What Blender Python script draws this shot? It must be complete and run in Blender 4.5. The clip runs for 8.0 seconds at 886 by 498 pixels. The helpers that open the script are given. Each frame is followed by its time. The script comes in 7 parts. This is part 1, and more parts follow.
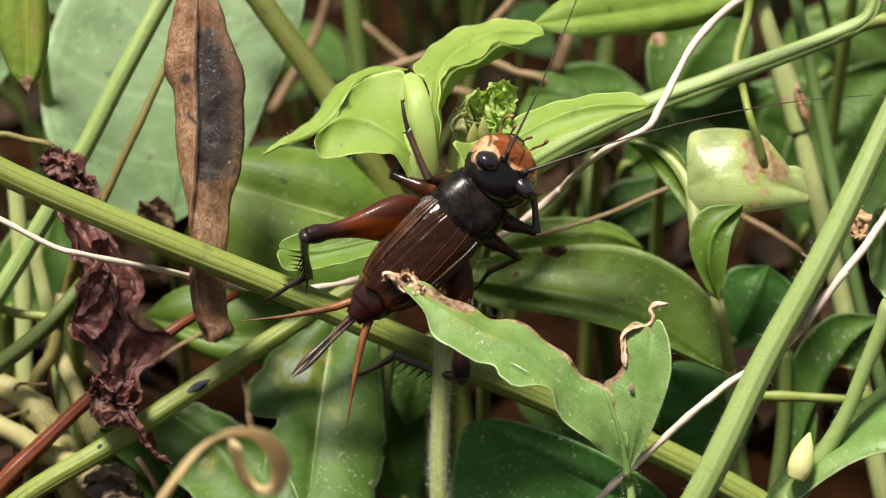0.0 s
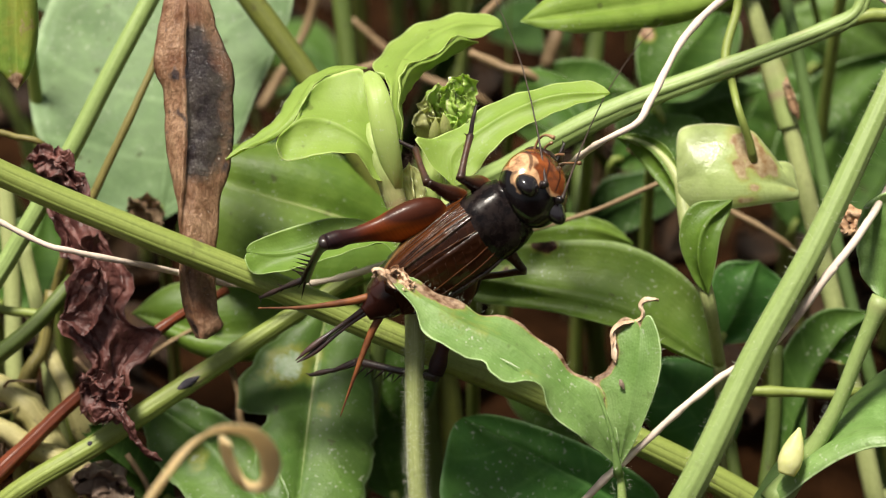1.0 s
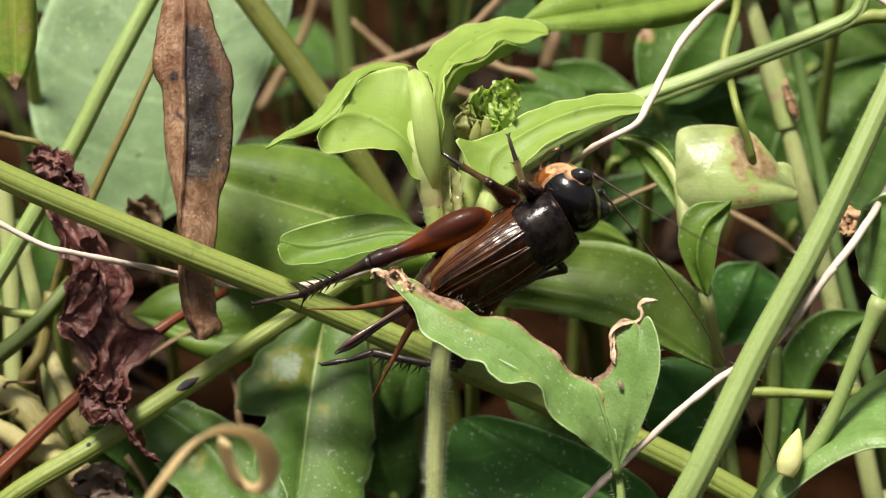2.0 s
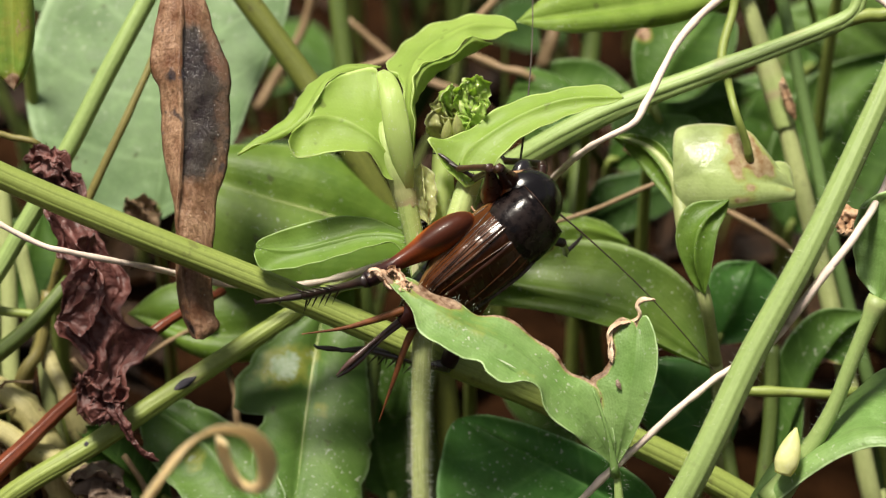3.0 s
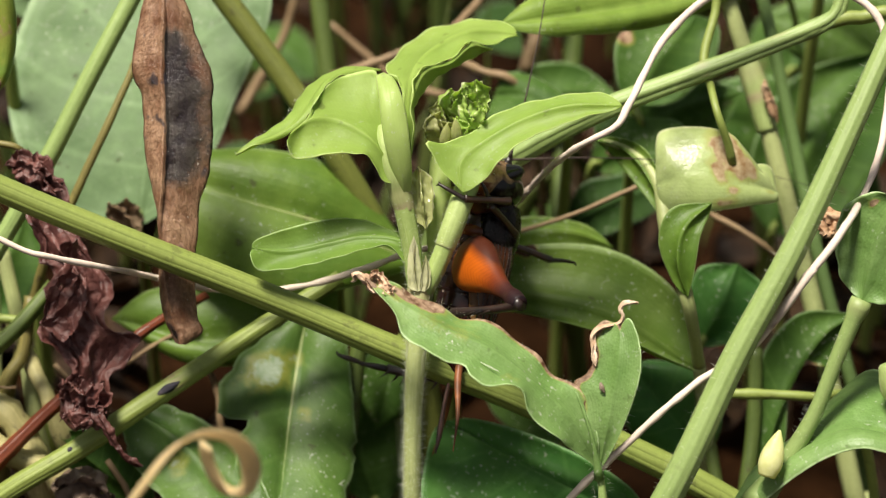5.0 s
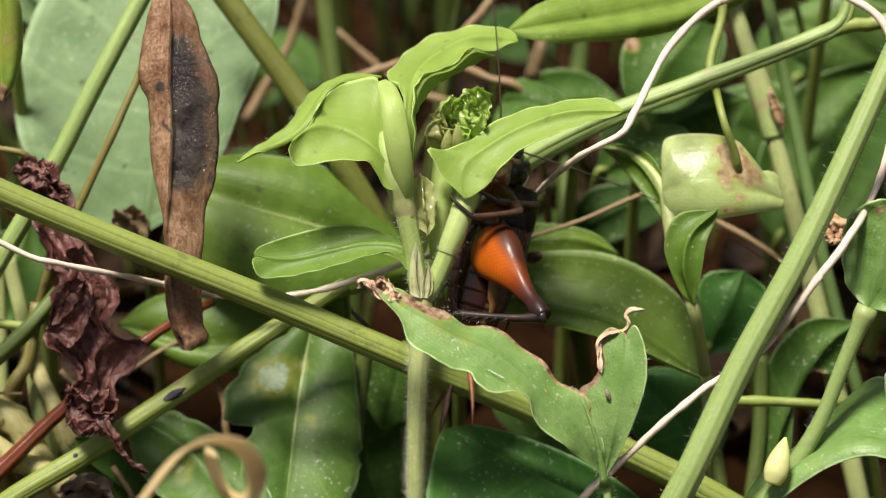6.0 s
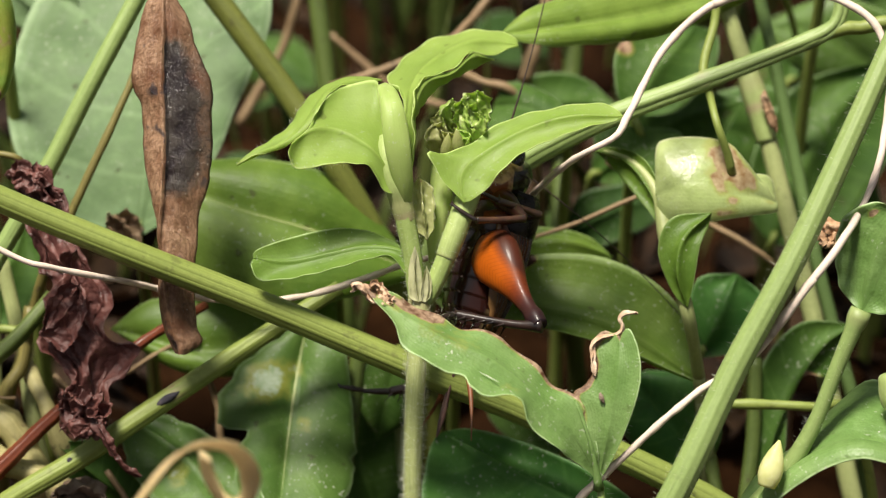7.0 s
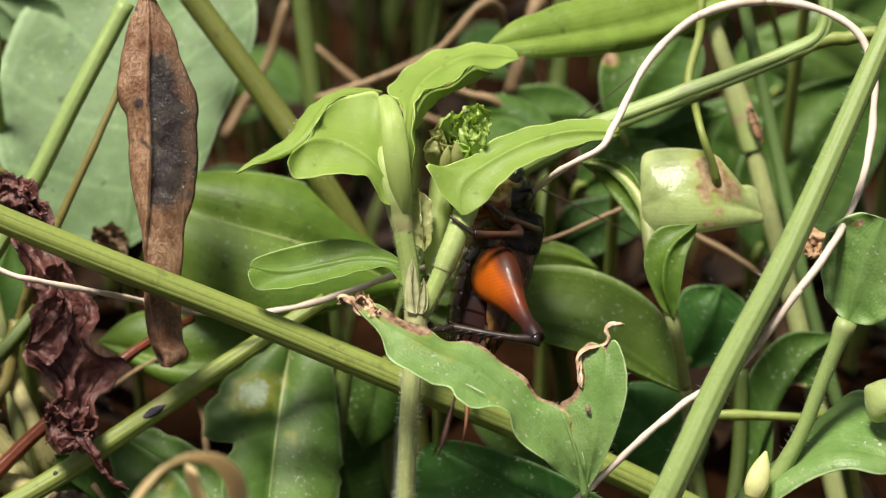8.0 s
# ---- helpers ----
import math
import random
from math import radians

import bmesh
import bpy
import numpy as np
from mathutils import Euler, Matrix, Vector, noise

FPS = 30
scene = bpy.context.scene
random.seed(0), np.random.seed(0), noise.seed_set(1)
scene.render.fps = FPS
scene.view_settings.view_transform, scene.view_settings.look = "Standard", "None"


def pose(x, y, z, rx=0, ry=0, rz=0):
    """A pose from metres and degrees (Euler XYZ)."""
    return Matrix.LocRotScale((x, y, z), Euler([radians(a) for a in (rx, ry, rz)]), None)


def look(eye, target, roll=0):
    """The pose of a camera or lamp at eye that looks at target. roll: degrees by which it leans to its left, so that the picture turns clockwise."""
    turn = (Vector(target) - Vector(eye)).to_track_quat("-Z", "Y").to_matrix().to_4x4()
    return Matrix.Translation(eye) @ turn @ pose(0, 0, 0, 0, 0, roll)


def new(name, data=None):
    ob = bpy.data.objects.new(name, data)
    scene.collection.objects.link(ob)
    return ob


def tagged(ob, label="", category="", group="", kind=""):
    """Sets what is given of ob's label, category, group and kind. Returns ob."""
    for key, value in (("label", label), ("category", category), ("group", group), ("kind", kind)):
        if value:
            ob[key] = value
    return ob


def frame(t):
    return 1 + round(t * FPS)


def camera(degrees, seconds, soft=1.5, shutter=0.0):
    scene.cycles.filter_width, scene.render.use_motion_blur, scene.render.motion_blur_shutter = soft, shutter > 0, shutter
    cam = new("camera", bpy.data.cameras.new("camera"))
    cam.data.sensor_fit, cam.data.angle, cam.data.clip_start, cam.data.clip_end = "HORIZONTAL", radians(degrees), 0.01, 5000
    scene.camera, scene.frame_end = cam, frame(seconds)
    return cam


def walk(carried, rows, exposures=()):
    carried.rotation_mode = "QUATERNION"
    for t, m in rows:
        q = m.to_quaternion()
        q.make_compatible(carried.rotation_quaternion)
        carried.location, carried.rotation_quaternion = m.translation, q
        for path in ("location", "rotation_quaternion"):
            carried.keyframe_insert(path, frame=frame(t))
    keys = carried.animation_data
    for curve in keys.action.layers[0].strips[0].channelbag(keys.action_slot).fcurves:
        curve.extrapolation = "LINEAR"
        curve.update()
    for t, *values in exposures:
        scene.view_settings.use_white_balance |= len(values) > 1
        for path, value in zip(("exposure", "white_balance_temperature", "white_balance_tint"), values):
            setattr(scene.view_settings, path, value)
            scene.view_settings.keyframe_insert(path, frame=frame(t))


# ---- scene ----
MM = 0.001

# camera: stands still on a small support and is panned a little by hand
cam = camera(20, 8.0, soft=1.15, shutter=0.3)
EYE = Vector((0, -216.5, 175)) * MM
AIM = [
    (0, (0, 0, 50)),
    (0.5, (0.45, 0.06, 50.1)),
    (1, (1.01, -0.2, 49.66)),
    (1.5, (1.1, -0.14, 49.76)),
    (3, (1.35, -0.18, 49.68)),
    (3.5, (1.91, -0.31, 49.46)),
    (4, (2.42, -0.59, 48.98)),
    (4.5, (3.71, -0.46, 49.2)),
    (5, (3.04, 0, 50)),
    (5.2, (2.67, 0.44, 50.75)),
    (6.5, (2.45, 0.28, 50.49)),
    (7, (3.09, 0.51, 50.88)),
    (7.5, (3.85, 0.82, 51.41)),
    (8, (4.5, 1.1, 51.9)),
]
walk(cam, [(t, look(EYE, Vector(p) * MM)) for t, p in AIM], exposures=[(0, 0.40), (3.5, 0.40), (8, 0.30)])
cam.data.dof.use_dof, cam.data.dof.focus_distance, cam.data.dof.aperture_fstop = True, 0.248, 26.0

# daylight: high hazy sun, a veiled sky
world = bpy.data.worlds.new("world")
scene.world = world
world.use_nodes = True
SUN_FROM = Vector((-0.22, -0.10, 0.97)).normalized()
sky = world.node_tree.nodes.new("ShaderNodeTexSky")
sky.sky_type, sky.sun_disc = "NISHITA", False
sky.sun_elevation = math.asin(SUN_FROM.z)
sky.sun_rotation = math.atan2(SUN_FROM.x, SUN_FROM.y)
sky.dust_density = 4.0
veil = world.node_tree.nodes.new("ShaderNodeHueSaturation")
veil.inputs["Saturation"].default_value = 0.12
world.node_tree.links.new(sky.outputs[0], veil.inputs["Color"])
world.node_tree.links.new(veil.outputs[0], world.node_tree.nodes["Background"].inputs[0])
world.node_tree.nodes["Background"].inputs[1].default_value = 0.052
sun = new("sun", bpy.data.lights.new("sun", "SUN"))
sun.data.energy, sun.data.angle, sun.data.color = 5.9, radians(15), (1.0, 0.925, 0.79)
sun.matrix_world = look(SUN_FROM * 3, (0, 0, 0))


# ---------------------------------------------------------------- materials
class Net:
    """A node material in the making."""

    def __init__(self, name):
        self.mat = bpy.data.materials.new(name)
        self.mat.use_nodes = True
        self.tree = self.mat.node_tree
        self.bsdf = self.tree.nodes["Principled BSDF"]
        self.out = self.tree.nodes["Material Output"]

    def put(self, socket, value):
        if isinstance(value, bpy.types.NodeSocket):
            self.tree.links.new(value, socket)
        elif value is not None:
            socket.default_value = (*value, 1) if isinstance(value, tuple) and len(value) == 3 and socket.type == "RGBA" else value

    def node(self, kind, out=0, settings=(), **inputs):
        n = self.tree.nodes.new("ShaderNode" + kind)
        settings = dict(settings)
        if "operation" in settings:
            n.operation = settings["operation"]
        if "uv_map" in settings:
            n.uv_map = settings["uv_map"]
        if "attribute_name" in settings:
            n.attribute_name = settings["attribute_name"]
        for k, v in inputs.items():
            self.put(n.inputs[int(k[1:]) if k[0] == "i" and k[1:].isdigit() else k.replace("_", " ")], v)
        return n.outputs[out]

    def coords(self, squash=None):
        c = self.node("TexCoord", out=3)
        if squash:
            c = self.node("Mapping", i0=c, i3=squash)
        return c

    def noise(self, scale, detail=3, rough=0.55, at=None):
        return self.node("TexNoise", Vector=at if at is not None else self.coords(), Scale=scale, Detail=detail, Roughness=rough)

    def ramp(self, value, stops):
        n = self.tree.nodes.new("ShaderNodeValToRGB")
        self.tree.links.new(value, n.inputs[0])
        els = n.color_ramp.elements
        while len(els) < len(stops):
            els.new(0.5)
        for e, (p, c) in zip(els, stops):
            e.position = p
            e.color = (c, c, c, 1) if isinstance(c, (int, float)) else (*c, 1)
        return n.outputs[0]

    def math(self, op, a, b=0.5, c=0.0):
        return self.node("Math", settings={"operation": op}, i0=a, i1=b, i2=c)

    def mix(self, f, a, b, how="MIX"):
        n = self.tree.nodes.new("ShaderNodeMix")
        n.data_type, n.blend_type = "RGBA", how
        for s, v in ((0, f), (6, a), (7, b)):
            self.put(n.inputs[s], v)
        return n.outputs[2]

    def bump(self, height, strength=0.3, distance=0.0002, before=None):
        return self.node("Bump", Strength=strength, Distance=distance, Height=height, Normal=before)

    def finish(self, colour, rough=0.5, normal=None, clear=0.0, translucent=0.0, glow_through=None, **more):
        self.put(self.bsdf.inputs["Base Color"], colour)
        self.put(self.bsdf.inputs["Roughness"], rough)
        self.put(self.bsdf.inputs["Normal"], normal)
        for k, v in more.items():
            self.put(self.bsdf.inputs[k.replace("_", " ")], v)
        if clear:
            self.put(self.bsdf.inputs["Coat Weight"], clear)
            self.put(self.bsdf.inputs["Coat Roughness"], 0.12)
        if translucent:
            tr = self.node("BsdfTranslucent", Color=glow_through if glow_through is not None else colour, Normal=normal)
            m = self.node("MixShader", i0=translucent, i1=self.bsdf.outputs[0], i2=tr)
            self.tree.links.new(m, self.out.inputs[0])
        return self.mat


def leaf_material(name, light, dark, through_col, translucent=0.35, rough=0.42, lines=11, side=0.0, pale=1.25, specks=0.5, sheen=0.4, rib=0.6, dusty=0.5, edge=0.55, vein_mix=0.16, relief=0.6, blotch=0.6, dead=((0.13, 0.06, 0.03), (0.55, 0.39, 0.26))):
    """A living leaf: long veins, blotches, grain, specks and dust, brown where its wear attribute says so."""
    n = Net(name)
    uv = n.node("UVMap", settings={"uv_map": "UVMap"})
    sep = n.tree.nodes.new("ShaderNodeSeparateXYZ")
    n.tree.links.new(uv, sep.inputs[0])
    u, v = sep.outputs[0], sep.outputs[1]
    off = n.math("ABSOLUTE", n.math("SUBTRACT", v, 0.5))
    big = n.noise(110, 4, 0.6)
    mid = n.noise(520, 4, 0.65)
    grain = n.node("TexVoronoi", Vector=n.coords(), Scale=3600.0)
    body = n.mix(n.ramp(big, [(0.34, 0.0), (0.66, 1.0)]), dark, light)
    hue = n.node("ObjectInfo", out=5)
    body = n.mix(n.math("MULTIPLY", hue, 0.25), body, tuple(c * f for c, f in zip(dark, (0.85, 0.95, 0.8))))
    # veins that run along the blade, or slant from the midrib
    if side:
        wave = n.math("SINE", n.math("ADD", n.math("MULTIPLY", u, side), n.math("ADD", n.math("MULTIPLY", off, -9.0), n.math("MULTIPLY", big, 2.5))))
        vein = n.ramp(wave, [(0.90, 0.0), (0.995, 1.0)])
    else:
        wave = n.math("SINE", n.math("ADD", n.math("MULTIPLY", off, lines * 18.0), n.math("MULTIPLY", mid, 1.2)))
        vein = n.ramp(wave, [(0.3, 0.0), (1.0, 1.0)])
    line = n.ramp(n.math("ADD", off, n.math("MULTIPLY", mid, 0.006)), [(0.003, 1.0), (0.016, 0.0)])
    pale_col = tuple(min(1, c * pale + 0.012) for c in light)
    body = n.mix(n.math("MULTIPLY", vein, 0.28 if side else vein_mix), body, pale_col)
    body = n.mix(n.math("MULTIPLY", line, rib), body, pale_col)
    # pale hairy margin, brightened further to paint in the rim light
    body = n.mix(n.ramp(n.math("ADD", off, n.math("MULTIPLY", n.math("SUBTRACT", mid, 0.5), 0.02)), [(0.472, 0.0), (0.490, edge)]), body, tuple(min(0.85, c * 1.5 + 0.17) for c in light))
    body = n.mix(n.ramp(mid, [(0.30, 0.55 * blotch), (0.55, 0.0)]), body, tuple(c * 0.55 for c in dark))
    body = n.mix(n.ramp(mid, [(0.55, 0.0), (0.78, 0.5 * blotch)]), body, pale_col)
    body = n.mix(n.ramp(grain, [(0.0, 0.30 * blotch), (0.5, 0.0)]), body, tuple(c * 0.6 for c in dark))
    speck = n.ramp(n.noise(620, 2, 0.5), [(0.69, 0.0), (0.73, 1.0)])
    body = n.mix(n.math("MULTIPLY", speck, specks), body, (0.055, 0.05, 0.02))
    dust = n.ramp(n.noise(2300, 1, 0.5), [(0.665, 0.0), (0.71, 1.0)])
    dust = n.math("MULTIPLY", dust, n.ramp(n.noise(140, 2), [(0.42, 0.0), (0.62, 1.0)]))
    body = n.mix(n.math("MULTIPLY", dust, dusty), body, (0.60, 0.62, 0.50))
    wear = n.node("Attribute", out=2, settings={"attribute_name": "wear"})
    frayed = n.math("ADD", wear, n.math("MULTIPLY", n.math("SUBTRACT", n.noise(900, 3), 0.5), 0.55))
    brown = n.mix(n.ramp(n.noise(1000, 4), [(0.35, 0.0), (0.65, 1.0)]), dead[0], dead[1])
    gone = n.ramp(frayed, [(0.46, 0.0), (0.56, 1.0)])
    rim = n.ramp(frayed, [(0.24, 0.0), (0.44, 1.0)])
    body = n.mix(n.math("MULTIPLY", rim, 0.5), body, (0.36, 0.34, 0.06))
    body = n.mix(gone, body, brown)
    thru = n.mix(gone, n.mix(0.5, body, through_col), brown)
    h = n.math("ADD", n.math("MULTIPLY", wave, 0.12), n.math("ADD", n.math("MULTIPLY", grain, 0.7), n.math("MULTIPLY", mid, 0.6)))
    nor = n.bump(h, 0.5 * relief, 0.00010, n.bump(n.noise(300, 3), 0.45 * relief, 0.0007))
    r = n.math("ADD", rough - 0.12, n.math("MULTIPLY", mid, 0.35))
    return n.finish(body, r, nor, translucent=translucent, glow_through=thru, Specular_IOR_Level=sheen)


def stem_material(name, light, dark, stripe=0.4, spots=0.5, rough=0.45, translucent=0.12):
    """A green or woody stem: streaks along it, blemishes, fine relief."""
    n = Net(name)
    uv = n.node("UVMap", settings={"uv_map": "UVMap"})
    long = n.node("Mapping", i0=uv, i3=(0.55, 9.0, 1.0))
    streak = n.node("TexNoise", Vector=long, Scale=5.0, Detail=4.0, Roughness=0.6)
    col = n.mix(n.ramp(streak, [(0.35, 0.0), (0.65, 1.0)]), dark, light)
    col = n.mix(n.math("MULTIPLY", n.noise(200, 2), stripe), col, dark)
    hue = n.node("ObjectInfo", out=5)
    col = n.mix(n.math("MULTIPLY", hue, 0.3), col, tuple(c * 0.75 for c in light))
    fine = n.noise(1900, 4, 0.7)
    col = n.mix(n.ramp(fine, [(0.35, 0.30), (0.52, 0.0)]), col, tuple(c * 0.7 for c in dark))
    col = n.mix(n.ramp(fine, [(0.60, 0.0), (0.78, 0.35)]), col, tuple(min(1, c * 1.5) for c in light))
    blot = n.ramp(n.noise(520, 4, 0.65), [(0.62, 0.0), (0.70, 1.0)])
    col = n.mix(n.math("MULTIPLY", blot, spots), col, (0.05, 0.035, 0.02))
    wear = n.node("Attribute", out=2, settings={"attribute_name": "wear"})
    col = n.mix(wear, col, n.mix(n.noise(900, 3), (0.24, 0.15, 0.09), (0.52, 0.40, 0.27)))
    h = n.math("ADD", n.math("MULTIPLY", streak, 0.8), n.math("MULTIPLY", n.noise(2200, 3), 0.4))
    return n.finish(col, n.math("ADD", rough - 0.08, n.math("MULTIPLY", streak, 0.2)), n.bump(h, 0.3, 0.0001), translucent=translucent, glow_through=light)


def dry_material(name, stops, scale=260, fine=1700, rough=0.8, grain=(1, 1, 1), relief=0.6, translucent=0.0, shine=0.5):
    """Dead plant matter: several browns, fibres, cracks."""
    n = Net(name)
    at = n.coords(grain)
    a = n.noise(scale, 5, 0.6, at)
    b = n.noise(fine, 4, 0.65, at)
    col = n.ramp(n.math("ADD", n.math("MULTIPLY", a, 0.75), n.math("MULTIPLY", b, 0.25)), stops)
    nor = n.bump(b, relief, 0.0002, n.bump(a, relief, 0.0006))
    return n.finish(col, rough, nor, translucent=translucent, Specular_IOR_Level=shine)


M_SPRIG = leaf_material("sprig_leaf", (0.36, 0.485, 0.115), (0.265, 0.395, 0.075), (0.645, 0.8, 0.0912), 0.45, 0.42, lines=5, specks=0.4, pale=1.15, edge=0.85, sheen=0.28, dusty=0.2, relief=0.3, blotch=0.25, vein_mix=0.07)
M_LEAF = leaf_material("green_leaf", (0.1755, 0.27, 0.0414), (0.0918, 0.1755, 0.0216), (0.354, 0.52, 0.05), 0.34, 0.40, lines=7, specks=0.7, sheen=0.32, vein_mix=0.08)
M_SPOTTED = leaf_material("spotted_leaf", (0.1445, 0.2226, 0.0386), (0.0949, 0.168, 0.0235), (0.354, 0.52, 0.05), 0.34, 0.40, lines=7, specks=0.7, sheen=0.32, vein_mix=0.08, dead=((0.035, 0.012, 0.008), (0.12, 0.05, 0.025)))
M_CRUSTED = leaf_material("crusted_leaf", (0.120, 0.210, 0.042), (0.064, 0.140, 0.024), (0.354, 0.52, 0.055), 0.34, 0.45, side=30, specks=0.7, dead=((0.26, 0.36, 0.20), (0.46, 0.53, 0.42)))
# leaf of the deep undergrowth, its shade put into the colour
M_LEAF_SHADED = leaf_material("shaded_leaf", (0.0468, 0.095, 0.0228), (0.0229, 0.055, 0.0122), (0.0832, 0.18, 0.0152), 0.18, 0.6, side=46, pale=1.3, sheen=0.12, dusty=0.3)
M_TORN = leaf_material("torn_leaf", (0.300, 0.440, 0.160), (0.150, 0.275, 0.066), (0.395, 0.55, 0.09), 0.30, 0.40, lines=6, specks=0.35, rib=0.0, dusty=1.0, edge=0.9, sheen=0.55, vein_mix=0.07, relief=0.7, blotch=0.55)
# dark green leaves; for the shaded ones the shade is in this colour
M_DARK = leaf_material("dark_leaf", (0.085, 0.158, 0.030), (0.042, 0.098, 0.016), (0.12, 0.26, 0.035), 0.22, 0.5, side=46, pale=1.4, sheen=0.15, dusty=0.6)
M_DIM = leaf_material("upper_leaf", (0.260, 0.370, 0.062), (0.180, 0.285, 0.042), (0.437, 0.6, 0.0608), 0.35, 0.45, lines=5, specks=0.5)
M_GLOSSY = leaf_material("glossy_leaf", (0.112, 0.270, 0.056), (0.056, 0.180, 0.034), (0.16, 0.38, 0.04), 0.28, 0.38, side=34, pale=1.3, sheen=0.25, dusty=1.0, specks=0.3, edge=0.7)
M_MIDFAR = leaf_material("far_leaf", (0.135, 0.235, 0.045), (0.080, 0.155, 0.026), (0.22, 0.36, 0.045), 0.3, 0.5, side=34, specks=0.3)
# darker green than the sprig's other leaves: shade from above put into it
M_LOWER = leaf_material("sprig_lower_leaf", (0.215, 0.330, 0.062), (0.125, 0.225, 0.034), (0.354, 0.52, 0.05), 0.34, 0.42, lines=3, specks=0.4, sheen=0.3, vein_mix=0.04, relief=0.3, blotch=0.35, edge=0.8)
M_PALE = leaf_material("pale_leaf", (0.205, 0.305, 0.145), (0.135, 0.225, 0.092), (0.30, 0.45, 0.12), 0.22, 0.55, side=34, pale=1.55, specks=0.8)
M_OLIVE = leaf_material("grass", (0.13, 0.16, 0.035), (0.06, 0.085, 0.018), (0.2, 0.3, 0.04), 0.25, 0.5, lines=5, specks=0.6)
M_STEM = stem_material("green_stem", (0.285, 0.345, 0.080), (0.210, 0.270, 0.058), spots=0.4)
M_STEM_BRIGHT = stem_material("bright_stem", (0.320, 0.425, 0.150), (0.240, 0.340, 0.100), spots=0.15)
M_STEM_PALE = stem_material("pale_stem", (0.478, 0.51, 0.23), (0.322, 0.38, 0.14), spots=0.3)
M_ROOTING = stem_material("rooting_stem", (0.66, 0.60, 0.30), (0.42, 0.38, 0.15), spots=0.85, rough=0.5)
M_STEM_RIBBED = stem_material("ribbed_stem", (0.40, 0.50, 0.17), (0.27, 0.37, 0.10), spots=0.12)
M_STEM_MILKY = stem_material("milky_stem", (0.46, 0.56, 0.22), (0.35, 0.45, 0.14), spots=0.08)
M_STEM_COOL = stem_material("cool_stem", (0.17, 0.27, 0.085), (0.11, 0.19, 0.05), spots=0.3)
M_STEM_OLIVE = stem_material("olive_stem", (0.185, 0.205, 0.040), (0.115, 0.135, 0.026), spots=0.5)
M_PAPERY = leaf_material("papery_sheath", (0.76, 0.72, 0.54), (0.60, 0.60, 0.36), (0.75, 0.75, 0.45), 0.5, 0.5, lines=1, specks=0.1, rib=0.0, vein_mix=0.0, sheen=0.3, relief=0.8, blotch=0.3, dusty=0.1, edge=0.1)
# darker copy of the green stem, with undergrowth shade put into its colour
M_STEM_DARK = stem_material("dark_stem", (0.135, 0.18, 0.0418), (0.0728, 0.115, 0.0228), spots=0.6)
M_STEM_BROWN = stem_material("brownish_stem", (0.29, 0.25, 0.07), (0.13, 0.11, 0.035), spots=0.9)
M_RED = stem_material("red_twig", (0.27, 0.062, 0.020), (0.040, 0.009, 0.006), spots=0.8, rough=0.34, translucent=0.0)
M_TENDRIL = stem_material("tendril", (0.84, 0.72, 0.62), (0.66, 0.53, 0.44), spots=0.25, rough=0.6, translucent=0.05)
M_STRAW = stem_material("straw", (0.36, 0.25, 0.13), (0.17, 0.105, 0.055), spots=0.5, rough=0.6, translucent=0.05)
M_CURL = stem_material("golden_curl", (0.95, 0.82, 0.56), (0.74, 0.54, 0.22), spots=0.15, rough=0.35, translucent=0.4)
M_HAIR = Net("hair").finish((0.85, 0.88, 0.74), 0.5, translucent=0.5)
M_CRUMPLED = dry_material("crumpled_leaf", [(0.30, (0.016, 0.005, 0.005)), (0.46, (0.080, 0.027, 0.023)), (0.60, (0.15, 0.056, 0.046)), (0.72, (0.40, 0.26, 0.21))], 380, rough=0.45, relief=0.9)
M_DEAD = dry_material("dead_leaf", [(0.30, (0.04, 0.022, 0.014)), (0.5, (0.15, 0.10, 0.07)), (0.7, (0.36, 0.29, 0.22))], 300, rough=0.6)
M_TAN = dry_material("tan_leaf", [(0.30, (0.16, 0.08, 0.04)), (0.5, (0.42, 0.28, 0.17)), (0.7, (0.66, 0.52, 0.38))], 420)
# litter browns lowered to carry the shade of a canopy that isn't built
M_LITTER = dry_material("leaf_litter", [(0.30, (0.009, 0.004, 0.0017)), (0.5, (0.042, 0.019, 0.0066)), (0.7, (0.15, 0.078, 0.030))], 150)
M_LITTER_LIGHT = dry_material("withered_flower", [(0.3, (0.20, 0.09, 0.04)), (0.5, (0.42, 0.25, 0.14)), (0.7, (0.62, 0.46, 0.32))], 500)
# soil near black: the shade of the plants overhead is in its colour
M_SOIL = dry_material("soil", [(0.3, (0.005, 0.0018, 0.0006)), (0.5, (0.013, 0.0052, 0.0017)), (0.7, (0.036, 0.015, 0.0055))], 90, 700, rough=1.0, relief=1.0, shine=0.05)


def bud_material():
    """Smooth waxy petals, paler towards the edge of each fold."""
    n = Net("yellow_bud")
    col = n.mix(n.ramp(n.noise(420, 3), [(0.35, 0.0), (0.65, 1.0)]), (0.66, 0.68, 0.25), (0.84, 0.83, 0.45))
    col = n.mix(n.ramp(n.noise(1500, 2), [(0.62, 0.0), (0.75, 0.5)]), col, (0.90, 0.90, 0.66))
    return n.finish(col, 0.5, n.bump(n.noise(1400, 3), 0.2, 0.0001), translucent=0.3, glow_through=(0.8, 0.82, 0.25))


M_BUD = bud_material()


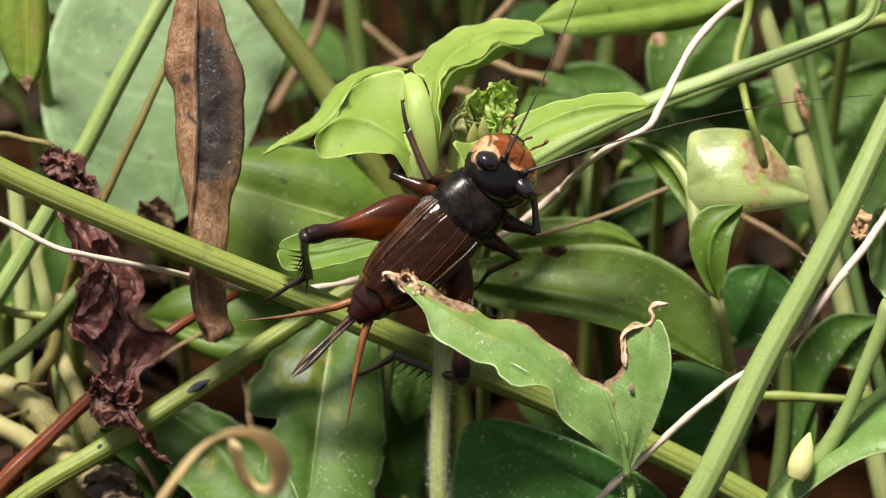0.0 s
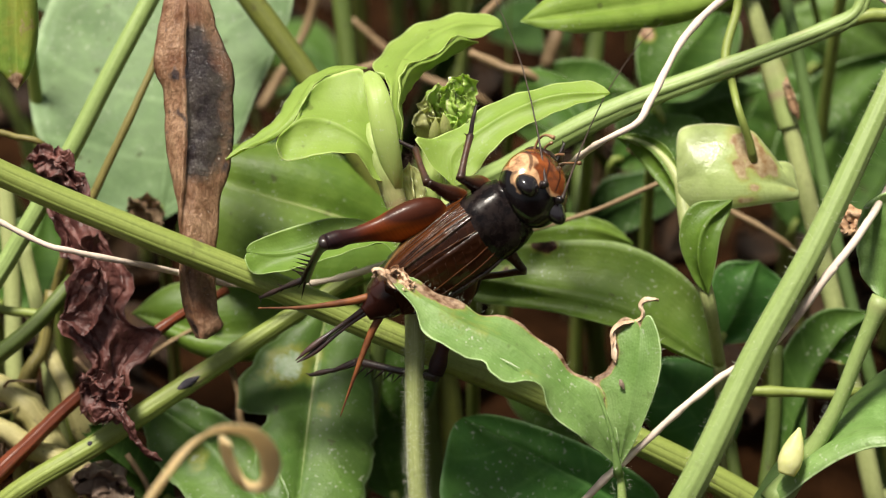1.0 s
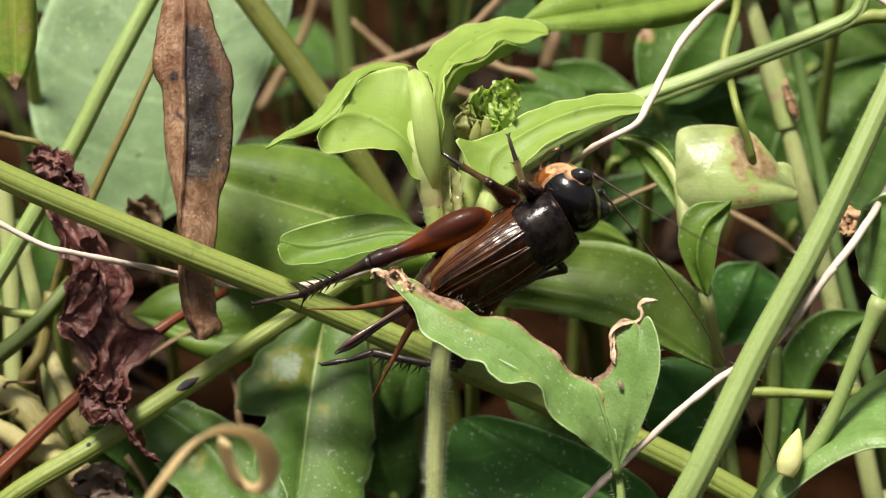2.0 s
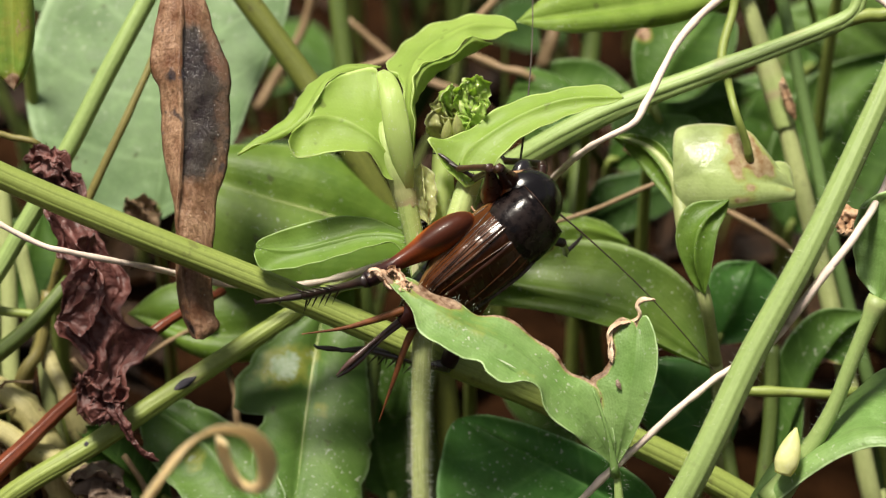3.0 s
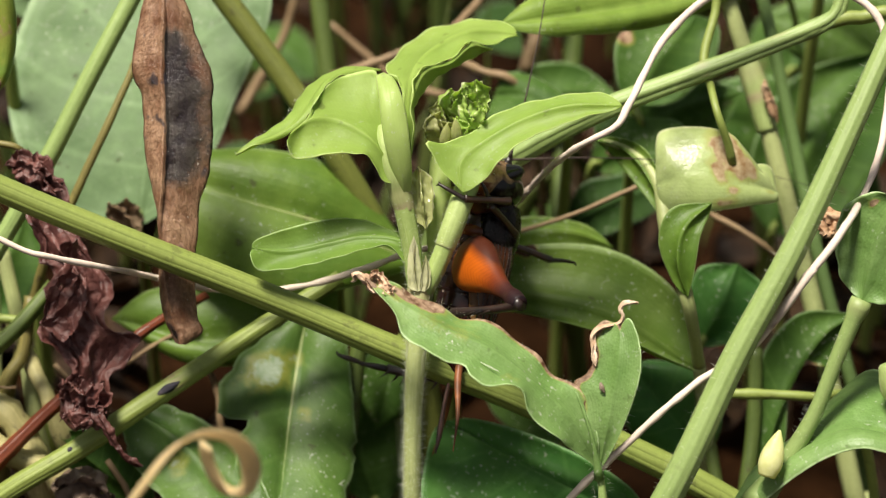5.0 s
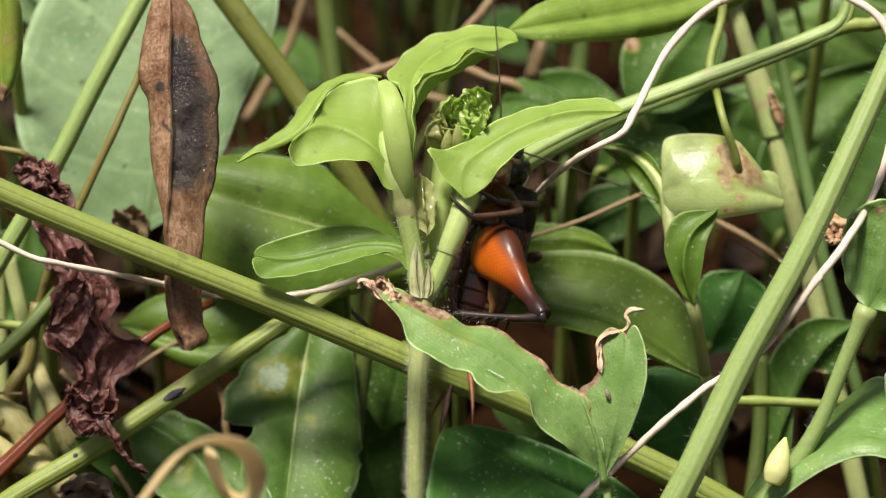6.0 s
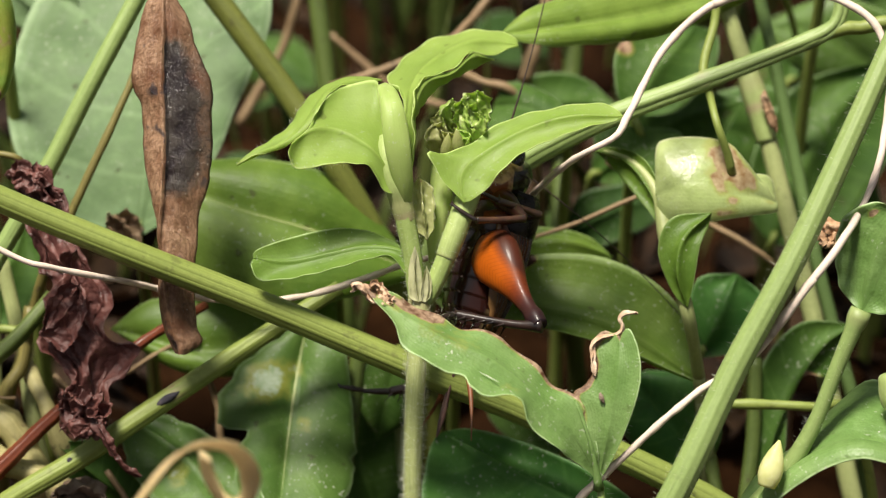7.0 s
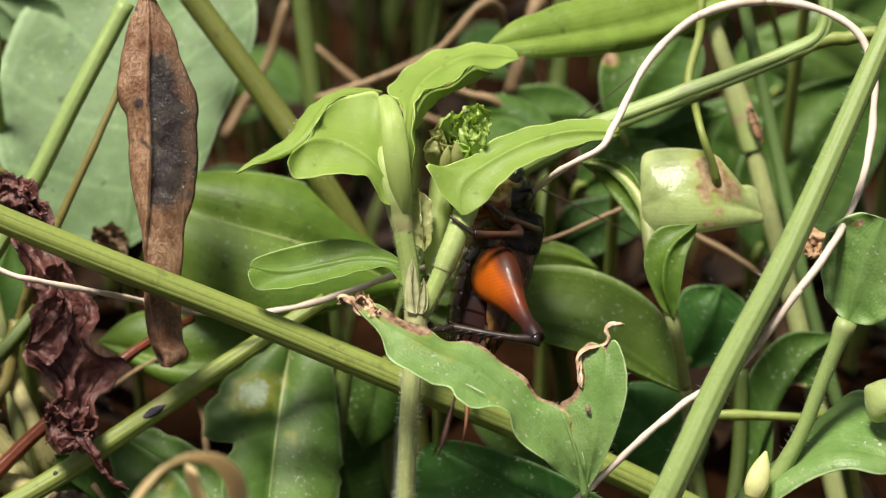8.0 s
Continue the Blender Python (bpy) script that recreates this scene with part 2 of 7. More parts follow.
def pod_material():
    """Dry folded leaf: brown and fibrous, sooty grey where the mould sits; the shaded hollow at its tip is painted in.
    """
    n = Net("dry_pod")
    fib = n.noise(1500, 5, 0.7, n.coords((2.2, 2.2, 0.5)))
    blot = n.noise(300, 5, 0.65)
    fine = n.noise(3200, 3, 0.75)
    col = n.mix(n.ramp(blot, [(0.36, 0.0), (0.62, 1.0)]), (0.15, 0.060, 0.027), (0.40, 0.245, 0.15))
    col = n.mix(n.ramp(fib, [(0.34, 0.65), (0.55, 0.0)]), col, (0.085, 0.036, 0.016))
    col = n.mix(n.ramp(fine, [(0.38, 0.3), (0.52, 0.0)]), col, (0.12, 0.06, 0.032))
    col = n.mix(n.ramp(fine, [(0.62, 0.0), (0.74, 0.3)]), col, (0.48, 0.38, 0.28))
    wear = n.node("Attribute", out=2, settings={"attribute_name": "wear"})
    soot_and_hollow = n.ramp(n.math("ADD", wear, n.math("ADD", n.math("MULTIPLY", n.math("SUBTRACT", blot, 0.5), 0.9), n.math("MULTIPLY", n.math("SUBTRACT", fine, 0.5), 0.25))), [(0.30, 0.0), (0.58, 1.0)])
    col = n.mix(n.math("MULTIPLY", soot_and_hollow, 0.94), col, n.mix(n.ramp(blot, [(0.4, 0.0), (0.6, 1.0)]), (0.010, 0.009, 0.013), (0.042, 0.039, 0.036)))
    dot = n.ramp(n.noise(430, 2), [(0.64, 0.0), (0.69, 1.0)])
    col = n.mix(n.math("MULTIPLY", dot, 0.8), col, (0.030, 0.026, 0.034))
    col = n.mix(n.ramp(n.noise(2700, 1), [(0.75, 0.0), (0.79, 0.6)]), col, (0.62, 0.58, 0.52))
    nor = n.bump(fine, 0.35, 0.00012, n.bump(n.math("ADD", blot, n.math("MULTIPLY", fib, 0.5)), 0.6, 0.0007))
    return n.finish(col, n.math("SUBTRACT", 0.42, n.math("MULTIPLY", soot_and_hollow, 0.18)), nor, Specular_IOR_Level=0.5)


M_POD = pod_material()


# ---------------------------------------------------------------- shaping
rng = random.Random(7)


def spline(pts, n):
    """n + 1 points evenly spread on a smooth line through pts."""
    p = [Vector(q) for q in pts]
    if len(p) == 2:
        return [p[0].lerp(p[1], i / n) for i in range(n + 1)]
    p = [2 * p[0] - p[1]] + p + [2 * p[-1] - p[-2]]
    dense = []
    for i in range(1, len(p) - 2):
        a, b, c, d = p[i - 1:i + 3]
        for k in range(16):
            t = k / 16
            dense.append(0.5 * (2 * b + (c - a) * t + (2 * a - 5 * b + 4 * c - d) * t * t + (3 * b - a - 3 * c + d) * t ** 3))
    dense.append(p[-2])
    run = [0.0]
    for a, b in zip(dense, dense[1:]):
        run.append(run[-1] + (b - a).length)
    out, j = [], 0
    for i in range(n + 1):
        s = run[-1] * i / n
        while j < len(run) - 2 and run[j + 1] < s:
            j += 1
        out.append(dense[j].lerp(dense[j + 1], (s - run[j]) / max(1e-9, run[j + 1] - run[j])))
    return out


def profile(values, t):
    """A smooth value at t (0 to 1) from evenly spread values."""
    if isinstance(values, (int, float)):
        return values
    x = t * (len(values) - 1)
    i = min(int(x), len(values) - 2)
    f = x - i
    b, c = values[i], values[i + 1]
    a = values[i - 1] if i else 2 * b - c
    d = values[i + 2] if i + 2 < len(values) else 2 * c - b
    y = 0.5 * (2 * b + (c - a) * f + (2 * a - 5 * b + 4 * c - d) * f * f + (3 * b - a - 3 * c + d) * f ** 3)
    return min(max(y, min(values)), max(values))


def tube(bm, pts, radius, sides=12, n=None, ridges=0, ridge=0.05, flat=1.0, knots=(), wear=(), wobble=0.0, caps=True):
    """A round stem along pts (mm). radius: one value or several from start to end. knots: (place, swelling, width)."""
    line = [Vector(p) for p in pts]
    length = sum((b - a).length for a, b in zip(line, line[1:]))
    n = n or max(8, min(90, int(length / 1.0)))
    line = spline(pts, n)
    uv = (bm.loops.layers.uv.get("UVMap") or bm.loops.layers.uv.new("UVMap"))
    lay = bm.verts.layers.float.get("wear") or bm.verts.layers.float.new("wear")
    side = None
    rings = []
    for i, c in enumerate(line):
        d = (line[min(i + 1, n)] - line[max(i - 1, 0)]).normalized()
        side = (side - d * side.dot(d)).normalized() if side else d.orthogonal().normalized()
        up = d.cross(side)
        t = i / n
        r = profile(radius, t)
        for k, s, w in knots:
            r *= 1 + s * math.exp(-((t - k) / w) ** 2)
        dry = max([math.exp(-((t - k) / w) ** 2) * s for k, s, w in wear], default=0)
        if wobble:
            r *= 1 + wobble * noise.noise(c * 0.6)
            c = c + Vector((noise.noise(c * 0.35), noise.noise(c * 0.35 + Vector((9, 0, 0))), 0)) * wobble * r
        ring = []
        for k in range(sides):
            a = 2 * math.pi * k / sides
            rr = r * (1 + ridge * math.cos(ridges * a)) if ridges else r
            v = bm.verts.new(c + side * math.cos(a) * rr + up * math.sin(a) * rr * flat)
            v[lay] = dry
            ring.append(v)
        rings.append(ring)
    for i in range(n):
        for k in range(sides):
            q = bm.faces.new((rings[i][k], rings[i][(k + 1) % sides], rings[i + 1][(k + 1) % sides], rings[i + 1][k]))
            for loop, (uu, vv) in zip(q.loops, ((i, k), (i, k + 1), (i + 1, k + 1), (i + 1, k))):
                loop[uv].uv = (uu / n * length / 20, vv / sides)
    if caps:
        bm.faces.new(rings[0][::-1])
        bm.faces.new(rings[-1])
    return line


def hairs(pts, radius, count, long=(0.5, 1.2), seed=1, thick=0.013, span=(0, 1)):
    """Fine upright hairs on a stem, each a thin spike."""
    rg = random.Random(seed)
    bm = bmesh.new()
    line = spline(pts, 120)
    for _ in range(count):
        t = rg.uniform(*span)
        i = min(119, int(t * 120))
        c = line[i].lerp(line[i + 1], t * 120 - i)
        d = (line[i + 1] - line[i]).normalized()
        out = d.orthogonal().normalized()
        out.rotate(Matrix.Rotation(rg.uniform(0, 6.283), 3, d))
        r = profile(radius, t)
        spike(bm, c + out * r * 0.93, (out + d * rg.uniform(-0.3, 0.5)).normalized(), rg.uniform(*long), thick)
    return bm


def spike(bm, base, way, length, thick):
    a = way.orthogonal().normalized() * thick
    b = way.cross(a)
    tip = bm.verts.new(base + way * length)
    foot = [bm.verts.new(base + a * math.cos(k) + b * math.sin(k)) for k in (0, 2.094, 4.189)]
    for i in range(3):
        bm.faces.new((foot[i], foot[(i + 1) % 3], tip))


def blade(mid, left, right, nu=34, nv=16, thick=0.2, bulge=0.0, wave=0.0, waves=7.0, crumple=0.0, wear=(), edge_wear=0.0, seed=0.0, round_ends=True, groove=0.16, ragged=0.0, pleat=0.0):
    """A leaf blade: a skin between its midrib and its two margins (mm), with real thickness.
    bulge: how far each half swells; wave: how far the margins ripple; wear: (u, v, size u, size v, amount) brown places; edge_wear: browned margins."""
    ends = ([mid[0]], [mid[-1]]) if round_ends else ([], [])
    m = spline(mid, nu)
    lf = spline(ends[0] + list(left) + ends[1], nu)
    rt = spline(ends[0] + list(right) + ends[1], nu)
    bm = bmesh.new()
    uv = (bm.loops.layers.uv.get("UVMap") or bm.loops.layers.uv.new("UVMap"))
    lay = bm.verts.layers.float.new("wear")
    grid = []
    for i in range(nu + 1):
        row = []
        for j in range(nv + 1):
            v = 2 * j / nv - 1
            edge = lf[i] if v < 0 else rt[i]
            row.append(m[i].lerp(edge, abs(v)))
        grid.append(row)

    def normal(i, j):
        a = grid[min(i + 1, nu)][j] - grid[max(i - 1, 0)][j]
        b = grid[i][min(j + 1, nv)] - grid[i][max(j - 1, 0)]
        c = a.cross(b)
        return c.normalized() if c.length > 1e-9 else Vector((0, 0, 1))

    middle = normal(nu // 2, nv // 2)
    top, under = [], []
    for i in range(nu + 1):
        row, low = [], []
        for j in range(nv + 1):
            u, v = i / nu, 2 * j / nv - 1
            nrm = normal(i, j)
            if nrm.dot(middle) < -0.2 and i in (0, nu):
                nrm = middle
            p = grid[i][j]
            ends_in = min(1.0, 6 * u, 6 * (1 - u)) if round_ends else 1.0
            lift = bulge * (1 - (2 * abs(v) - 1) ** 2) * ends_in
            lift += wave * abs(v) ** 3 * ends_in * (math.sin(waves * 6.283 * u + (2.0 if v < 0 else 0.3) + seed) * 0.7 + 0.6 * noise.noise(Vector((u * waves * 1.7, v * 2, seed))))
            if crumple:
                q = Vector((u * 5, v * 2.2, seed))
                lift += crumple * (0.7 * noise.noise(q) + 1.3 * (0.3 - abs(noise.noise(q * 1.25))) + 0.5 * (0.3 - abs(noise.noise(q * 2.6))) + 0.24 * (0.3 - abs(noise.noise(q * 5.2))) + 0.12 * noise.noise(q * 7.0))
                p = p + Vector((noise.noise(q * 1.7 + Vector((7, 0, 0))), 0, noise.noise(q * 1.7 + Vector((0, 9, 0))))) * crumple * 0.8
            if pleat:
                q = 2.6 * u + 0.55 * v + 0.45 * noise.noise(Vector((u * 3.1, v * 1.3, seed)))
                lift += pleat * (0.5 - abs(math.sin(q * math.pi)) ** 0.7) * (0.45 + 0.55 * noise.noise(Vector((u * 4, v, seed + 5))) + 0.4)
            if ragged:
                p = p + (grid[i][j] - m[i]) * ragged * abs(v) ** 2 * (noise.noise(Vector((u * 14, v, seed))) + 0.6 * noise.noise(Vector((u * 37, v, seed))))
            lift -= groove * math.exp(-(v / 0.07) ** 2) * ends_in
            h = thick * 0.5 * (0.35 + 0.65 * (1 - abs(v) ** 4)) * (1.4 if abs(v) < 0.06 else 1.0)
            brown = max([s * math.exp(-(((u - a) / su) ** 2 + ((v - b) / sv) ** 2)) for a, b, su, sv, s in wear], default=0.0)
            brown = max(brown, edge_wear * max(0.0, abs(v) - 0.9) * 10)
            for store, sign in ((row, 1), (low, -1)):
                vert = bm.verts.new(p + nrm * (lift + sign * h))
                vert[lay] = brown
                store.append(vert)
        top.append(row)
        under.append(low)
    for i in range(nu):
        for j in range(nv):
            for sheet, flip in ((top, False), (under, True)):
                corners = [(i, j), (i + 1, j), (i + 1, j + 1), (i, j + 1)]
                if flip:
                    corners.reverse()
                q = bm.faces.new([sheet[a][b] for a, b in corners])
                for loop, (a, b) in zip(q.loops, corners):
                    loop[uv].uv = (a / nu, b / nv)
    rim = [(0, j) for j in range(nv)] + [(i, nv) for i in range(nu)] + [(nu, j) for j in range(nv, 0, -1)] + [(i, 0) for i in range(nu, 0, -1)]
    for (a, b), (c, d) in zip(rim, rim[1:] + rim[:1]):
        q = bm.faces.new((top[a][b], top[c][d], under[c][d], under[a][b]))
        for loop, (x, y) in zip(q.loops, ((a, b), (c, d), (c, d), (a, b))):
            loop[uv].uv = (x / nu, y / nv)
    return bm


def ribbon(pts, wide, twist, seed, tip=0.5):
    """A withered strip that twists and crumples along its way."""
    line = spline(pts, 14)
    left, right = [], []
    for i, p in enumerate(line[1:-1], 1):
        d = (line[i + 1] - line[i - 1]).normalized()
        side = d.cross(Vector((0, -1, 0.3))).normalized()
        side.rotate(Matrix.Rotation(twist * i / 14 + seed, 3, d))
        w = wide * (1 + (tip - 1) * i / 14) * (0.8 + 0.5 * noise.noise(Vector((i * 0.7, seed, 0))))
        left.append(p - side * w)
        right.append(p + side * w)
    return blade(line, left, right, nu=60, nv=12, thick=0.16, crumple=wide * 0.28, bulge=wide * 0.4, groove=0.0, seed=seed, ragged=0.25)


def thing(name, base, label, category, group="", kind=""):
    ob = new(name)
    ob.empty_display_size = 0.002
    ob.location = Vector(base) * MM
    return tagged(ob, label, category, group, kind)


def part(name, bm, material, parent=None, label="", kind="", smooth=True, local=False):
    """Links a bmesh (mm, in the world or, if local, in its thing's space) as one mesh under a thing or a part."""
    mesh = bpy.data.meshes.new(name)
    top = parent
    while top is not None and top.parent:
        top = top.parent
    base = Vector((0, 0, 0)) if local or top is None else Vector(top.location)
    for v in bm.verts:
        v.co = v.co * MM - base
    bmesh.ops.recalc_face_normals(bm, faces=bm.faces)
    bm.to_mesh(mesh)
    bm.free()
    mesh.polygons.foreach_set("use_smooth", [smooth] * len(mesh.polygons))
    mesh.materials.append(material)
    ob = new(name, mesh)
    ob.parent = parent
    return tagged(ob, label, kind=kind)


def to_ground(p, lean=(0, 6), sink=1.5):
    """Points on from p down to the soil."""
    p = Vector(p)
    q = Vector((p.x + lean[0], p.y + lean[1], -sink))
    return [p.lerp(q, 0.4) + Vector((lean[0] * 0.15, lean[1] * 0.2, 2)), q]


def stem(name, pts, radius, material, label, category="stem", hair=0, hair_len=(0.5, 1.2), seed=1, joints=(), ribs=(), rib_mat=None, **how):
    """A stem of its own, with a hair coat where it has one. ribs: turns, in degrees, at which a raised rib runs along it."""
    ob = thing(name, pts[0] if pts[0][2] < pts[-1][2] else pts[-1], label, category)
    bm = bmesh.new()
    tube(bm, pts, radius, **how)
    shaft = part("stem", bm, material, ob)
    for turn in ribs:
        way = spline(pts, 60)
        side, run = None, []
        for i, c in enumerate(way):
            d = (way[min(i + 1, 60)] - way[max(i - 1, 0)]).normalized()
            side = (side - d * side.dot(d)).normalized() if side else (Vector((0, -0.87, 0.5)) - d * Vector((0, -0.87, 0.5)).dot(d)).normalized()
            a = radians(turn) + 0.10 * math.sin(i * 0.21 + turn)
            run.append(c + (side * math.cos(a) + d.cross(side) * math.sin(a)) * profile(radius, i / 60) * 0.68)
        bm = bmesh.new()
        wide = profile(radius, 0.5) * 0.345
        tube(bm, run, [wide * 0.8, wide, wide * 1.1, wide], sides=16, n=110, wobble=0.04)
        part("rib", bm, rib_mat or material, ob)
    line = spline(pts, 200) if joints else ()
    for k, wide in joints:
        i = min(197, max(3, int(k * 200)))
        bm = bmesh.new()
        r = profile(radius, k)
        tube(bm, [line[i - 3], line[i - 1], line[i + 1], line[i + 3]], [r * 1.02, r * (1.06 + wide * 0.5), r * (1.1 + wide), r * 1.03], sides=20, n=10, wear=((0.75, 0.4, 0.15),), wobble=0.1)
        part("joint", bm, material, ob, "swollen joint with a brown ring")
    if hair:
        part("hair_coat", hairs(pts, radius, hair, hair_len, seed), M_HAIR, shaft, "fine pale hairs", "stuff")
    return ob


def leaf(name, mid, left, right, material, label, lean=(0, 8), stalk=0.7, stalk_mat=None, rib=0.0, root=True, category="leaf", more=(), **how):
    """A single leaf on a stalk that comes up from the soil."""
    ob = thing(name, mid[0], label, category)
    part("blade", blade(mid, left, right, **how), material, ob)
    if root:
        bm = bmesh.new()
        d = (Vector(mid[1]) - Vector(mid[0])).normalized()
        tube(bm, [Vector(mid[0]) + d * 1.5, Vector(mid[0]), *(more or ()), *to_ground(more[-1] if more else mid[0], lean)], [stalk * 0.6, stalk, stalk, stalk * 1.1], sides=10)
        part("stalk", bm, stalk_mat or M_STEM, ob)
    if rib:
        bm = bmesh.new()
        tube(bm, [Vector(p) for p in mid], [rib, rib * 0.8, rib * 0.4, rib * 0.12], sides=8)
        part("midrib", bm, M_STEM_PALE, ob)
    return ob


# ---------------------------------------------------------------- ground
def ground():
    bm = bmesh.new()
    n = 70
    grid = []
    for i in range(n + 1):
        row = []
        for j in range(n + 1):
            a, b = 2 * i / n - 1, 2 * j / n - 1
            x, y = [math.copysign((abs(q) ** 1.3 * 400 + abs(q) ** 16 * 60000), q) for q in (a, b)]
            p = Vector((x, y + 60, 0))
            h = 7 * noise.noise(p * 0.018) + 2.5 * noise.noise(p * 0.07) + 0.9 * noise.noise(p * 0.22) if abs(x) + abs(y) < 900 else 0
            row.append(bm.verts.new((x, y + 60, h - 3)))
        grid.append(row)
    for i in range(n):
        for j in range(n):
            bm.faces.new((grid[i][j], grid[i + 1][j], grid[i + 1][j + 1], grid[i][j + 1]))
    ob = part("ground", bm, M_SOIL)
    tagged(ob, "soil under the tangle of weeds, darkened for their shade", "ground", kind="structure")


ground()


def litter():
    """Dead leaf scraps and bits of straw lying on the soil, too many to count."""
    bm = bmesh.new()
    rg = random.Random(3)
    for k in range(420):
        x, y = rg.uniform(-130, 130), rg.uniform(10, 260)
        z = 7 * noise.noise(Vector((x, y, 0)) * 0.018) - 2 + rg.uniform(0, 3)
        size, turn = rg.uniform(4, 13), rg.uniform(0, 6.283)
        wide = size * rg.uniform(0.12, 0.5)
        m = Matrix.Translation((x, y, z)) @ Euler((rg.uniform(-0.6, 0.6), rg.uniform(-0.6, 0.6), turn)).to_matrix().to_4x4()
        rows = []
        for i in range(6):
            t = i / 5
            w = wide * math.sin(math.pi * (0.08 + 0.88 * t)) * rg.uniform(0.8, 1.15)
            bend = 2.2 * math.sin(t * 3 + k)
            rows.append([bm.verts.new(m @ Vector((s * w, (t - 0.5) * size * 2, bend + abs(s) * wide * 0.35))) for s in (-1, 0, 1)])
        for i in range(5):
            for j in range(2):
                bm.faces.new((rows[i][j], rows[i + 1][j], rows[i + 1][j + 1], rows[i][j + 1]))
    ext = bmesh.ops.solidify(bm, geom=bm.faces[:], thickness=0.25)
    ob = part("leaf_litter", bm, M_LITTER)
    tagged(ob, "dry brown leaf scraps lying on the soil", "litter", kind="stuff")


litter()


# ---------------------------------------------------------------- the tangle, far to near
def far_plants():
    # stems that stand behind
    def weed(pts, r, m, lab, jointed=False):
        stem("weed", [*pts, *to_ground(pts[-1], (4, 8))], r, m, lab, knots=((0.33, 0.35, 0.012),) if jointed else (), wear=((0.31, 0.9, 0.02),) if m is M_STEM_PALE and jointed else (), joints=((0.33, 0.03),) if jointed else (), ridges=9, ridge=0.035)

    weed([(-22.7, 36.2, 64.7), (-13.8, 30.1, 54.1), (-8.9, 26.4, 47.7), (-3.4, 23.2, 38.1), (1, 19.7, 24.1), (2.9, 16.4, 10.4)], [1.3, 1.35, 1.4, 1.5], M_STEM_OLIVE, "olive green jointed stem leaning behind the sprig")
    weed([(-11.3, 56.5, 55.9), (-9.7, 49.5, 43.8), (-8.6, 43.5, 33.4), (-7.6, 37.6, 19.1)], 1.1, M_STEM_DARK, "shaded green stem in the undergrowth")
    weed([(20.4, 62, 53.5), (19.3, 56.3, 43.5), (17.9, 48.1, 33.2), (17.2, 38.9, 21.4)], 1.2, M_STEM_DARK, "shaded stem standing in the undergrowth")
    line = [(33.5, 37.1, 64.3), (38, 30, 52), (40.6, 25.1, 43.4), (44.8, 17.6, 28.5), (49.1, 9.9, 11.1)]
    ob = stem("weed", [*line, *to_ground(line[-1], (4, 8))], [0.85, 1.05, 1.1, 1.1], M_STEM_PALE, "pale jointed stem with a withered sheath", ridges=9, ridge=0.03, sides=20)
    bm = bmesh.new()
    tube(bm, [(36.3, 32.9, 56.9), (37.3, 31.2, 54.0), (38.3, 29.3, 51.0), (39.0, 27.9, 48.5)], [0.95, 1.15, 1.4, 1.35, 1.15], sides=22, n=26, ridges=5, ridge=0.03, wear=((0.62, 0.8, 0.05), (0.35, 0.3, 0.12)), wobble=0.08)
    part("sheath", bm, M_STEM_MILKY, ob, "pale sheath with a brown ring")
    part("withered_flap", blade([(38.3, 28.0, 54.6), (39.1, 27.4, 52.4), (39.9, 26.9, 50.2)], [(38.1, 28.2, 53.6), (38.9, 27.5, 51.2)], [(38.8, 27.8, 53.9), (39.7, 27.3, 51.4)], nu=20, nv=10, crumple=0.2, bulge=0.3, ragged=0.3, thick=0.15, groove=0.0), M_LITTER_LIGHT, ob, "withered tan flap")
    weed([(38.6, 42.7, 61.9), (42.1, 34.5, 47.7), (45.3, 26.6, 34), (49.5, 19.5, 19.8)], [0.7, 0.75, 0.8], M_STEM_COOL, "thin cool green stem in the undergrowth")
    weed([(-5.8, 14.2, 30.6), (-6.9, 9.9, 23.2), (-8.2, 5, 14.7)], [0.9, 1.05, 1.1], M_STEM_DARK, "shaded dark stem in the undergrowth")
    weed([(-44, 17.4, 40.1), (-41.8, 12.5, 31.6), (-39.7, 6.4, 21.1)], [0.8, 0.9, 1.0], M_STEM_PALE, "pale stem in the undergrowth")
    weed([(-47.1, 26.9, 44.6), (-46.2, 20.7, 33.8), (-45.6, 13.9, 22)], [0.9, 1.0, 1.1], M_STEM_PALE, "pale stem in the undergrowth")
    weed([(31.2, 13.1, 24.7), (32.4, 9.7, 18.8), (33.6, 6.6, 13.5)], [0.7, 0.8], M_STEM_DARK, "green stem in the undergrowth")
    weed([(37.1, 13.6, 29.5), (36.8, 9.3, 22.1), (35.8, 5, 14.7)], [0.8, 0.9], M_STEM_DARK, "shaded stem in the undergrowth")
    # dead straws
    def straw(pts, r):
        stem("dry_straw", [*pts, *to_ground(pts[-1], (6, 14))], [q * 0.72 for q in r], M_STRAW, "dry tan straw caught among the stems", "straw", wobble=0.35, sides=8)

    straw([(-9.4, 44.6, 47.3), (-1.6, 45.9, 49.5), (5, 47.5, 52.2), (11.6, 51.8, 55.8)], [0.7, 0.75, 0.5])
    straw([(4.3, 44, 50.1), (7.8, 43.1, 48.7), (12.4, 42, 46.8)], [0.7, 0.6, 0.4])
    straw([(13.5, 52, 44.1), (14.8, 54.3, 48.1), (17.2, 57.4, 53.3)], [1.2, 1.0, 0.6])
    straw([(9.5, 19.7, 40.1), (16.9, 20.8, 42), (24.8, 22.4, 44.9), (27.9, 23.1, 45.9)], [0.35, 0.4, 0.35])
    straw([(21.5, 27.8, 46.2), (26, 28, 42.6), (32.5, 28.1, 38.6), (40.4, 25.5, 34.2)], [0.35, 0.5, 0.7, 0.4])
